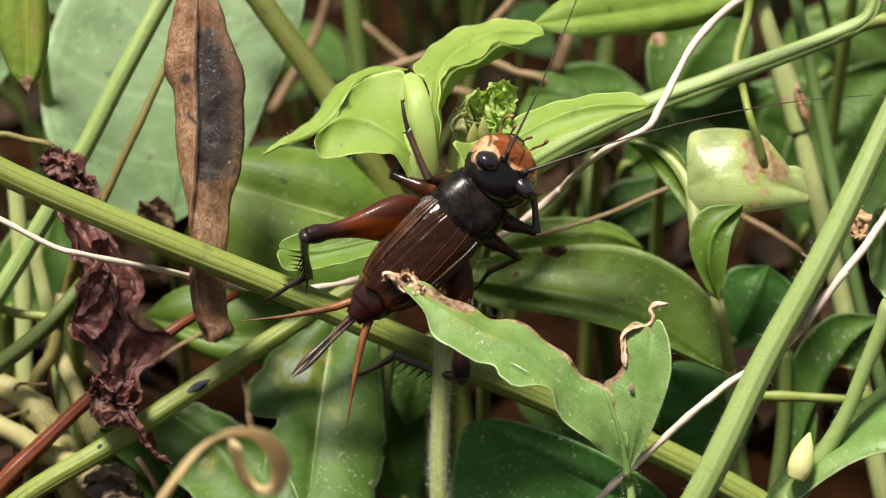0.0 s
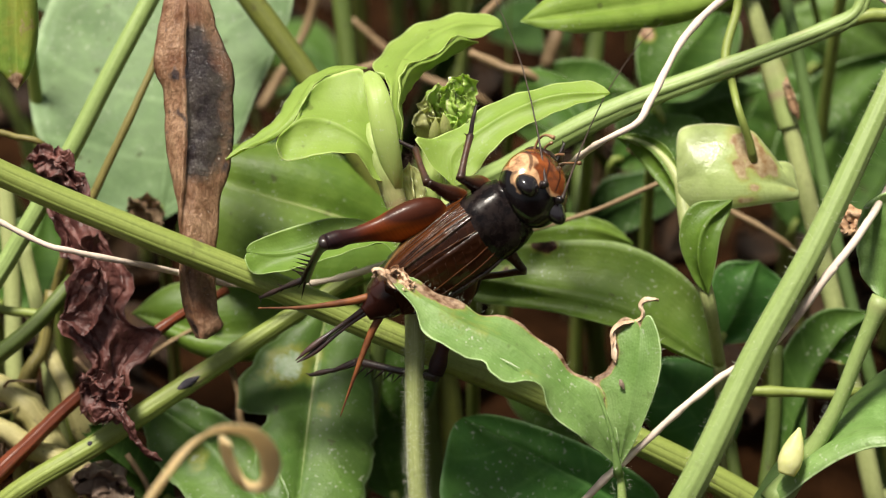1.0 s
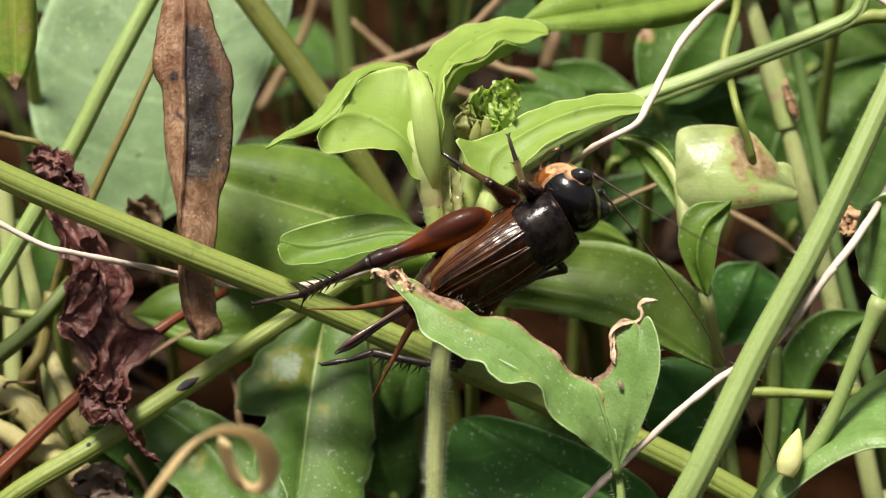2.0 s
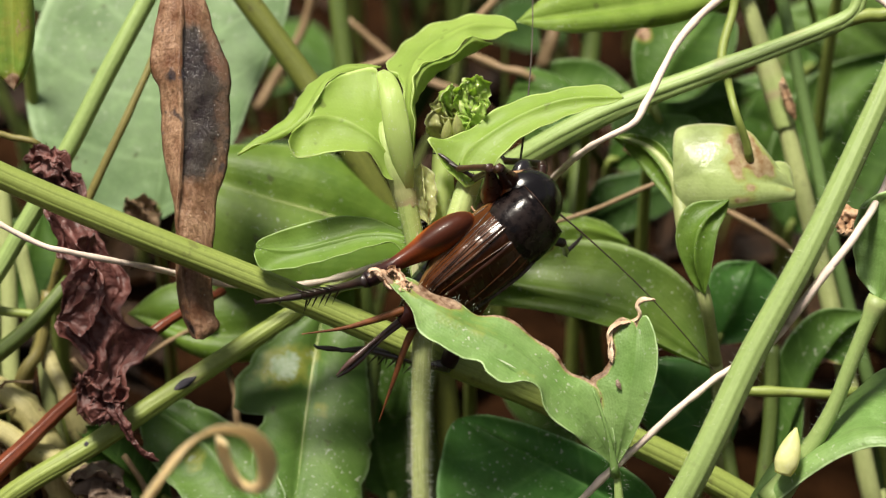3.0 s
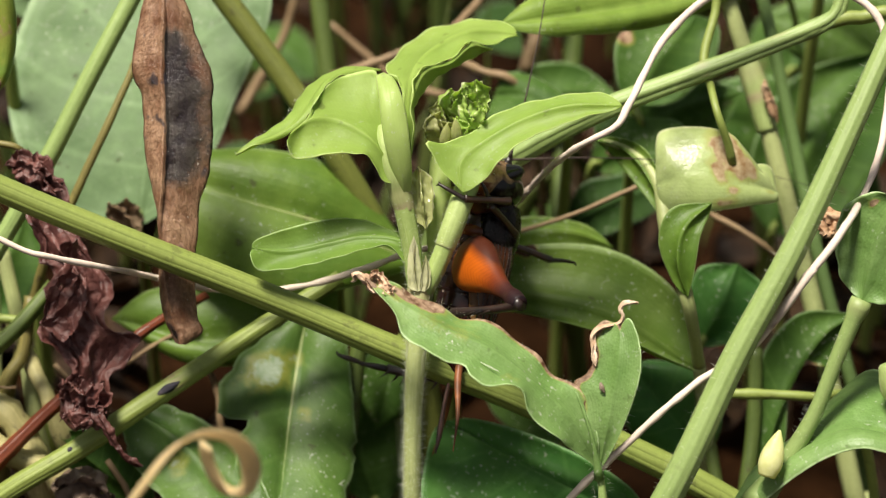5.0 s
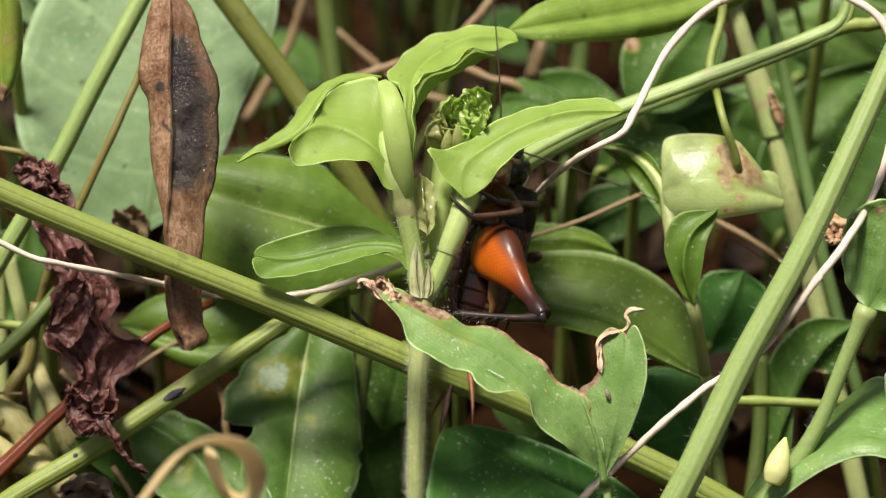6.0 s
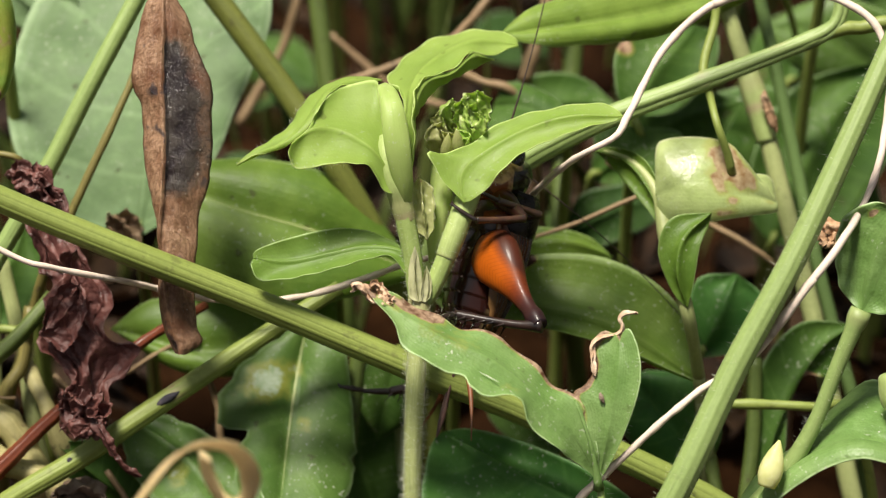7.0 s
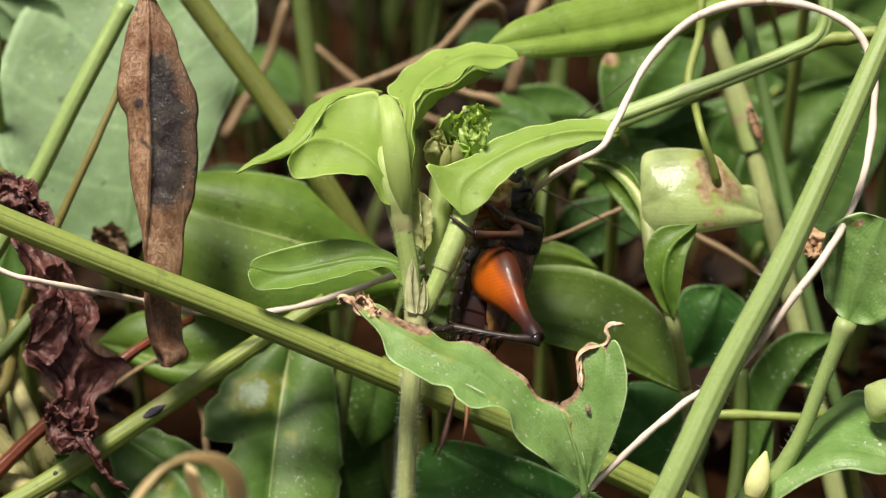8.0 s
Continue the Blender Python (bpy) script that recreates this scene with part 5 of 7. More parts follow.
    pts = [(17.7, -16.1, 35.9), (18, -16.3, 34.3), (18.3, -17.2, 32.1), (18.5, -18.6, 27.7), *to_ground((18.7, -18.9, 25.2), (1, 3))]
    bm = bmesh.new()
    tube(bm, pts, [0.2, 0.7, 0.85, 0.9, 1.0], sides=16, ridges=5)
    st = part("stalk", bm, M_STEM_BRIGHT, ob)
    part("hair_coat", hairs(pts, 0.85, 300, (0.3, 0.7), 9, span=(0, 0.5)), M_HAIR, st, "fine pale hairs", "stuff")
    rim = [(17.9, -16.5, 34.4), (19.9, -16.2, 38.7), (21.8, -14.4, 44.7), (21.6, -12.4, 47.2)]
    part("hair_coat", hairs(rim, 0.1, 70, (0.3, 0.7), 4, 0.015), M_HAIR, ob, "fine pale hairs", "stuff")
    part("hair_coat", hairs([(-2.1, -8, 50.8), (6.3, -9.4, 47.5), (12.4, -11.5, 44.1), (15.2, -12.7, 42.5)], 0.1, 60, (0.3, 0.8), 14, 0.015), M_HAIR, ob, "fine pale hairs", "stuff")
    # golden curled tendril close to the lens
    ob = thing("curled_leaf", (-24.3, -46, 50.4), "dry golden leaf tip curled into a loop", "dry leaf")
    c = spline([(-26.4, -46.0, 46.6), (-23.7, -46.2, 52.1), (-22.3, -46.5, 54.6), (-20.7, -46.8, 57.1), (-19.2, -46.9, 58.8), (-17.7, -46.9, 59.7), (-16.3, -46.8, 59.8), (-14.9, -46.6, 59.3), (-14, -46.2, 57.9), (-13.6, -45.6, 55.9), (-14, -45, 53.8), (-15, -44.2, 52.4), (-16.2, -43.4, 52.2), (-16.9, -43, 53.3), (-17.3, -43, 54.9), (-17.3, -43.4, 56.4)], 60)
    rows = []
    bm = bmesh.new()
    lay = bm.verts.layers.float.new("wear")
    uv = (bm.loops.layers.uv.get("UVMap") or bm.loops.layers.uv.new("UVMap"))
    for i, p in enumerate(c):
        t = i / 60
        d = (c[min(i + 1, 60)] - c[max(i - 1, 0)]).normalized()
        side = Vector((0.42, -0.55, 0.62))
        side = (side - d * side.dot(d)).normalized()
        nrm = d.cross(side)
        w = profile([0.5, 0.5, 0.6, 0.9, 1.3, 1.5, 1.4, 1.3, 1.2, 0.7], t)
        row = []
        for k in range(12):
            a = 2 * math.pi * k / 12
            row.append(bm.verts.new(p + side * math.cos(a) * w + nrm * math.sin(a) * (0.55 - 0.38 * min(1, t * 2.5))))
        rows.append(row)
    for i in range(60):
        for k in range(12):
            q = bm.faces.new((rows[i][k], rows[i][(k + 1) % 12], rows[i + 1][(k + 1) % 12], rows[i + 1][k]))
            for loop, (uu, vv) in zip(q.loops, ((i, k), (i, k + 1), (i + 1, k + 1), (i + 1, k))):
                loop[uv].uv = (uu / 60 * 2, vv / 12)
    bm.faces.new(rows[0][::-1])
    bm.faces.new(rows[-1])
    part("loop", bm, M_CURL, ob)
    bm = bmesh.new()
    tube(bm, [c[0], *to_ground((-28.4, -45.5, 41.3), (-4, 4))], [0.5, 0.6], sides=10)
    part("stalk", bm, M_CURL, ob)


def bud_shape(base, tip, wide):
    bm = bmesh.new()
    tube(bm, [base, Vector(base).lerp(Vector(tip), 0.5), tip], [wide * 0.7, wide, wide * 0.92, wide * 0.6, wide * 0.1], sides=20, n=18, ridges=4, ridge=0.025)
    return bm


M_WITHERED = dry_material("withered", [(0.3, (0.30, 0.16, 0.09)), (0.5, (0.58, 0.40, 0.27)), (0.7, (0.78, 0.64, 0.50))], 600)
near_plants()


# ---------------------------------------------------------------- the swaying sprig
def sprig():
    root = (0.2, -21.2, 1.4)
    ob = thing("dayflower_sprig", root, "bright green hairy sprig with folded leaves", "plant")
    # stem and its two branches
    low = [root, (0.2, -15.8, 14.6), (0, -11.2, 26.6), (0.3, -7.3, 36.3), (0.8, -3.4, 43.1), (1, -1, 46.3)]
    bm = bmesh.new()
    tube(bm, low, [1.0, 0.95, 0.88, 0.9, 1.0], sides=20, n=70, ridges=6, ridge=0.05, knots=((0.98, 0.15, 0.03),), wear=((1.0, 0.55, 0.035),))
    shaft = part("stem", bm, M_STEM_PALE, ob, "hairy pale green stem")
    part("hair_coat", hairs(low, 0.9, 2600, (0.3, 0.95), 2, span=(0.45, 0.97)), M_HAIR, shaft, "fine pale hairs", "stuff")
    up = [(0.8, -1.3, 45.8), (0.5, 0.2, 48.2), (0.3, 1.0, 50.1), (-0.4, 2.4, 53.6), (-0.7, 2.8, 54.9)]
    bm = bmesh.new()
    tube(bm, up, [0.85, 0.92, 0.95, 0.98, 1.0, 0.95], sides=24, n=40, ridges=9, ridge=0.035)
    a = part("branch", bm, M_STEM_RIBBED, ob, "ribbed green branch")
    part("hair_coat", hairs(up, 0.97, 420, (0.25, 0.75), 3), M_HAIR, a, "fine pale hairs", "stuff")
    up = [(-0.25, 2.3, 53.1), (-0.75, 2.9, 55.0), (-1.2, 3.4, 56.8), (-1.7, 4.7, 58.7), (-2.0, 6.6, 60.4)]
    bm = bmesh.new()
    tube(bm, up, [1.02, 1.14, 1.16, 1.25, 1.38, 1.42, 1.3, 0.9], sides=26, n=44, ridges=7, ridge=0.02, wear=((0.06, 0.62, 0.09), (0.2, 0.34, 0.14)))
    part("leaf_sheath", bm, M_STEM_MILKY, ob, "milky sheath browned at its base")
    up = [(1.5, -1.3, 45.8), (2.4, -0.5, 47.2), (3.2, 0.4, 48.7), (4.0, 1.3, 50.4)]
    bm = bmesh.new()
    tube(bm, up, [0.85, 0.9, 0.95, 0.95], sides=22, n=30, ridges=7, ridge=0.04)
    a = part("branch", bm, M_STEM_RIBBED, ob, "ribbed green branch")
    part("hair_coat", hairs(up, 0.95, 260, (0.2, 0.6), 4), M_HAIR, a, "fine pale hairs", "stuff")
    up = [(3.65, 0.9, 49.6), (4.6, 2.1, 51.7), (5.9, 4.3, 54.4), (6.6, 5.5, 55.6)]
    bm = bmesh.new()
    tube(bm, up, [1.0, 1.12, 1.14, 1.16, 1.18, 1.0], sides=24, n=34, ridges=9, ridge=0.022, wear=((0.0, 0.25, 0.04),))
    a = part("leaf_sheath", bm, M_STEM_MILKY, ob, "pale ribbed sheath")
    part("hair_coat", hairs(up, 1.12, 300, (0.2, 0.6), 6), M_HAIR, a, "fine pale hairs", "stuff")
    # papery white sheath in the fork
    part("fork_sheath", blade([(0.9, -2.6, 46.6), (0.6, -1.9, 48.2), (0.5, -0.7, 50.3), (0.6, 0.2, 51.4)], [(0.0, -2.3, 47.0), (-0.1, -1.2, 48.6), (0.1, -0.1, 50.0)], [(1.3, -2.2, 46.8), (1.3, -1.3, 48.4), (0.95, -0.3, 50.3)],
        nu=34, nv=18, bulge=0.35, thick=0.12, groove=0.0, ragged=0.05, crumple=0.06), M_PAPERY, ob, "papery whitish sheath")
    part("fork_sheath", blade([(1.6, -2.3, 46.4), (1.9, -1.6, 47.7), (1.75, -0.6, 49.6)], [(1.1, -2.4, 46.8), (1.3, -1.4, 48.4)], [(2.1, -2.0, 47.0), (2.2, -1.2, 48.2)],
        nu=24, nv=14, bulge=0.3, thick=0.12, groove=0.0, ragged=0.08, crumple=0.06), M_PAPERY, ob, "papery whitish sheath")
    # left leaf, arched over: a hollow seen from within, its near half hanging, and the far half rolled back as far as the tip
    part("leaf", blade(
        [(-0.9, 2.5, 56.0), (-2.9, 3.7, 59.6), (-5.1, 4.9, 61.0), (-7.2, 5.6, 61.7), (-9.1, 5.2, 62.1), (-10.4, 4.4, 61.7), (-11.5, 3.0, 61.3)],
        [(-2.4, 1.8, 56.9), (-3.7, 2.2, 59.3), (-5.3, 2.0, 59.8), (-7.2, 1.9, 59.9), (-9.3, 1.7, 59.6), (-11.0, 1.7, 59.5), (-11.7, 2.1, 60.9)],
        [(-0.1, 3.6, 57.2), (-1.1, 5.2, 59.4), (-2.1, 7.4, 61.3), (-2.8, 9.6, 63.2), (-3.0, 11.2, 64.3), (-5.0, 11.0, 64.2), (-6.9, 10.3, 64.0), (-8.1, 8.7, 63.6), (-8.8, 6.9, 63.3), (-9.8, 5.3, 62.1), (-11.0, 4.2, 61.3)],
        nu=56, nv=24, bulge=0.45, groove=0.1, wave=0.08, thick=0.2), M_SPRIG, ob)
    part("leaf_margin", blade(
        [(-16.8, 2.5, 59.6), (-14.7, 3.3, 60.3), (-12.2, 4.7, 60.9), (-10.2, 6.5, 62.0), (-9.2, 8.3, 62.7), (-8.0, 9.9, 63.7), (-6.4, 11.3, 64.1), (-4.5, 12.0, 64.1), (-2.5, 12.4, 63.8)],
        [(-15.2, 2.7, 60.4), (-12.6, 3.9, 60.5), (-10.3, 5.1, 61.6), (-8.9, 6.9, 63.1), (-8.2, 8.5, 63.6), (-7.0, 10.1, 64.1), (-5.0, 11.2, 64.1), (-3.4, 11.8, 64.0)],
        [(-15.8, 3.5, 60.2), (-13.9, 4.9, 60.8), (-12.0, 6.7, 61.4), (-11.2, 8.9, 61.6), (-10.4, 10.5, 62.3), (-8.9, 12.1, 63.0), (-6.5, 13.3, 63.5), (-4.3, 13.4, 63.6), (-2.9, 13.0, 63.6)],
        nu=56, nv=14, bulge=0.2, groove=0.06, wave=0.12, waves=9, thick=0.2), M_SPRIG, ob, "leaf half rolled back")
    # clasping strip beside it, then the upper leaf with its frilled margin turned under
    part("sheath", blade(
        [(0.0, 2.7, 52.6), (-0.4, 2.0, 56.0), (-0.9, 2.4, 59.4), (-1.4, 3.4, 62.2), (-1.6, 5.2, 64.2), (-1.9, 7.6, 65.0), (-2.2, 10.5, 64.4)],
        [(-0.8, 2.9, 54.4), (-1.5, 2.6, 57.4), (-2.2, 3.1, 60.6), (-2.5, 4.4, 63.0), (-2.7, 6.2, 64.5), (-2.9, 8.4, 65.0)],
        [(0.3, 2.9, 54.4), (0.5, 2.6, 57.4), (0.3, 3.1, 60.5), (0.0, 4.4, 62.8), (-0.5, 6.0, 64.4), (-1.2, 8.4, 64.8)], nu=48, nv=18, bulge=-0.12, thick=0.22, groove=0.0), M_SPRIG_PALE, ob, "pale folded leaf base")
    part("leaf", blade(
        [(0.3, 4.4, 57.6), (0.1, 8.6, 61.6), (1.0, 13.0, 63.5), (3.5, 16.5, 64.4), (7.3, 18.9, 64.9), (11.6, 19.5, 64.1)],
        [(0.0, 6.5, 59.6), (-0.7, 12.2, 62.6), (-2.0, 16.0, 62.1), (-0.7, 19.5, 62.3), (1.7, 22.0, 63.3), (4.8, 23.0, 63.9), (8.5, 22.5, 64.6), (11.1, 20.9, 64.5)],
        [(0.6, 4.4, 60.0), (0.6, 6.6, 64.1), (1.1, 9.4, 64.7), (2.5, 11.8, 64.6), (4.1, 13.4, 64.2), (5.6, 15.0, 64.6), (6.8, 16.6, 65.0), (8.1, 17.1, 64.1), (9.2, 17.7, 64.0), (10.3, 18.5, 64.2)],
        nu=80, nv=22, bulge=0.4, wave=0.22, waves=8, thick=0.24), M_SPRIG, ob)
    part("leaf_margin", blade(
        [(0.6, 5.2, 61.5), (1.0, 8.0, 63.6), (2.2, 11.2, 64.2), (4.6, 13.6, 63.9), (6.8, 16.2, 64.5), (9.0, 17.5, 63.5)],
        [(0.6, 7.0, 63.9), (1.1, 9.5, 64.6), (2.5, 11.9, 64.5), (4.2, 13.5, 64.1), (5.7, 15.1, 64.5), (6.9, 16.7, 64.9), (8.1, 17.2, 64.0)],
        [(0.7, 7.4, 61.7), (1.6, 10.2, 62.0), (3.0, 13.0, 62.4), (5.0, 15.0, 62.7), (7.3, 16.9, 63.0), (8.5, 17.9, 63.2)],
        nu=60, nv=12, bulge=0.15, groove=0.0, wave=0.1, waves=8, thick=0.16), M_SPRIG, ob, "frilled leaf margin turned under")
    # right leaf, cupped
    part("leaf", blade(
        [(5.5, 2.6, 54.9), (5.4, 4.6, 57.2), (7.8, 6.3, 58.7), (11.8, 8.0, 60.2), (16.3, 8.6, 61.3), (21.7, 8.3, 61.4)],
        [(4.7, 3.0, 55.7), (3.4, 3.8, 56.8), (2.6, 4.6, 58.1), (1.9, 5.4, 59.2), (3.9, 6.0, 58.8), (6.4, 7.4, 59.1), (8.7, 8.9, 60.2), (11.9, 10.3, 60.8), (16.0, 10.9, 61.4), (19.3, 10.5, 61.9), (21.0, 9.2, 61.8)],
        [(6.4, 2.4, 55.4), (7.8, 2.9, 56.3), (9.4, 3.9, 57.9), (11.4, 5.3, 59.0), (14.3, 6.5, 59.8), (18.0, 7.5, 60.7), (20.6, 8.0, 61.0)],
        nu=56, nv=22, bulge=0.3, wave=0.15, thick=0.22, groove=0.08), M_SPRIG, ob)
    # lower leaf that points left, folded along its midrib
    part("leaf", blade(
        [(0.6, -0.4, 47.4), (-0.6, 1.2, 50.0), (-4.3, 2.2, 50.2), (-7.7, 2.2, 49.5), (-11.7, 1.9, 48.8), (-15.6, 1.7, 49.3)],
        [(-0.4, -0.2, 48.6), (-2.0, 0.6, 50.1), (-4.9, 0.2, 49.8), (-8.2, -0.1, 48.9), (-11.6, -0.3, 48.2), (-14.9, -0.1, 47.9), (-15.8, 0.7, 49.1)],
        [(0.0, 1.6, 49.4), (-2.0, 3.2, 50.5), (-4.2, 3.8, 51.2), (-7.1, 3.9, 51.5), (-10.5, 3.5, 51.1), (-14.0, 2.7, 50.4), (-15.5, 2.1, 49.9)],
        nu=44, nv=20, bulge=0.25, wave=0.12, thick=0.24), M_LOWER, ob, "green leaf")
    # flower head: crumpled green bracts and buds
    rg = random.Random(21)
    centre = Vector((5, 9.5, 59.3))
    for k in range(9):
        a = k * 2.4
        c = centre + Vector((2.5 * math.cos(a) * (0.5 + 0.05 * k), 1.4 * math.sin(a), 2.0 * math.sin(a + 0.7) * (0.5 + 0.05 * k)))
        c.z += 0.35 * max(0.0, c.x - centre.x)
        way = Vector((rg.uniform(-0.5, 0.5), rg.uniform(0.0, 0.5), 0.9)).normalized()
        across = way.cross(Vector((rg.uniform(-0.9, 0.9), -0.8, 0.3))).normalized()
        size = rg.uniform(1.7, 2.5)
        mid = [c - way * size, c + Vector((0, -0.5, 0)), c + way * size * 0.9]
        part("bract", blade(mid, [c - way * size * 0.4 - across * size * 0.6, c + way * size * 0.6 - across * size * 0.7], [c - way * size * 0.4 + across * size * 0.6, c + way * size * 0.6 + across * size * 0.7],
             nu=26, nv=16, crumple=0.4, wave=0.6, waves=2, bulge=0.9, thick=0.16, seed=k * 1.7, ragged=0.22, groove=0.0), (M_BRACT, M_FLORET, M_BRACT)[k % 3], ob)
    for k in range(2):
        c = centre + Vector((-1.2 + 1.3 * k, -1.9, -1.9 + 0.5 * k))
        part("floret", bud_shape(c, c + Vector((0.3 - 0.5 * k, -0.2, 2.8)), 0.62), M_FLORET, ob, "small pale wet floret")
    # withered spathe between the branches
    part("spathe", blade([(1.8, 1.4, 51.5), (1.5, 2.2, 54.2), (1.2, 5, 56.6)], [(0.5, 2.1, 52.7), (-0.1, 4.3, 55.4)], [(2.6, 2.1, 52.7), (2.5, 4.3, 55.4)], nu=26, nv=14, crumple=0.25, bulge=0.6, ragged=0.15, thick=0.18, groove=0.0, wear=((0.95, 0.0, 0.12, 1.0, 0.5),)), M_FLORET, ob, "pale withered spathe")
    for pts, count, seed in (([(-11.7, 2.1, 60.9), (-11.0, 1.7, 59.5), (-9.3, 1.7, 59.6), (-5.3, 2.0, 59.8)], 60, 31), ([(-16.8, 2.5, 59.6), (-13.9, 4.9, 60.8), (-12.0, 6.7, 61.4), (-10.4, 10.5, 62.3), (-6.5, 13.3, 63.5)], 110, 32), ([(2.6, 4.6, 58.1), (4.7, 3.0, 55.7), (7.8, 2.9, 56.3), (11.4, 5.3, 59.0)], 80, 33), ([(-15.8, 0.7, 49.1), (-14.0, 2.7, 50.4), (-10.5, 3.5, 51.1), (-4.2, 3.8, 51.2)], 70, 34)):
        part("hair_coat", hairs(pts, 0.08, count, (0.15, 0.45), seed, 0.013), M_HAIR, ob, "fine pale hairs", "stuff")
    neck = [(2.7, 2.4, 48.2), (3, 6.2, 52.7), (4.4, 9.9, 57.2)]
    bm = bmesh.new()
    tube(bm, neck, [0.7, 1.3, 1.2], sides=12, wobble=0.25)
    part("flower_stalk", bm, M_SPRIG_PALE, ob, "thick pale flower stalk")
    return ob


M_SPRIG_PALE = leaf_material("sprig_pale", (0.54, 0.65, 0.24), (0.44, 0.56, 0.17), (0.676, 0.8, 0.152), 0.4, 0.42, lines=4, specks=0.1, rib=0.0, vein_mix=0.05, edge=0.5, relief=0.25, blotch=0.2)
M_BRACT = leaf_material("bract", (0.62, 0.76, 0.26), (0.48, 0.66, 0.16), (0.72, 0.88, 0.2), 0.55, 0.08, lines=4, specks=0.2, edge=0.8, sheen=0.8, relief=0.5, blotch=0.4)
M_FLORET = leaf_material("floret", (0.66, 0.66, 0.34), (0.50, 0.52, 0.22), (0.70, 0.75, 0.3), 0.5, 0.12, lines=4, specks=0.3, rib=0.0, sheen=0.8, relief=0.6)
SPRIG = sprig()


# ---------------------------------------------------------------- the cricket (mm; x right, y towards the head, z back side up)
def shell_material(name, dark, light, rough=0.22, scale=420, coat=0.4, specks=0.0):
    n = Net(name)
    a = n.noise(scale, 4, 0.6)
    b = n.noise(2600, 3, 0.6)
    col = n.mix(n.ramp(a, [(0.38, 0.0), (0.66, 1.0)]), dark, light)
    nor = n.bump(b, 0.4, 0.00006, n.bump(a, 0.25, 0.0002))
    return n.finish(col, n.math("ADD", rough, n.math("MULTIPLY", b, 0.16)), nor, clear=coat)


def along_material(name, stops, length, axis=1, rough=0.22, chevrons=0.0, coat=0.45, start=0.0, ridge=None, shine=0.5):
    """Colour that changes along a limb, as grown."""
    n = Net(name)
    sep = n.tree.nodes.new("ShaderNodeSeparateXYZ")
    n.tree.links.new(n.coords(), sep.inputs[0])
    y = n.math("DIVIDE", n.math("SUBTRACT", sep.outputs[axis], start * MM), length * MM)
    y = n.math("ADD", y, n.math("MULTIPLY", n.math("SUBTRACT", n.noise(330, 3), 0.5), 0.25))
    col = n.ramp(y, stops)
    col = n.mix(n.math("MULTIPLY", n.noise(1500, 3), 0.22), col, (0.02, 0.008, 0.005))
    if ridge:
        top = n.ramp(n.math("ADD", n.math("MULTIPLY", sep.outputs[2], 365 / ridge), n.math("MULTIPLY", y, 0.35)), [(0.44, 0.0), (0.74, 1.0)])
        col = n.mix(n.math("MULTIPLY", top, 0.9), col, (0.014, 0.005, 0.006))
    h = n.noise(2400, 3)
    if chevrons:
        z = n.math("ABSOLUTE", sep.outputs[2])
        ch = n.math("SINE", n.math("ADD", n.math("MULTIPLY", sep.outputs[1], 13000), n.math("MULTIPLY", z, -9000)))
        col = n.mix(n.math("MULTIPLY", n.ramp(ch, [(0.3, 0.0), (1.0, 1.0)]), 0.18), col, (0.05, 0.012, 0.004))
    return n.finish(col, n.math("ADD", rough, n.math("MULTIPLY", n.noise(1800, 2), 0.15)), n.bump(h, 0.3, 0.00006), clear=coat, Specular_IOR_Level=shine)


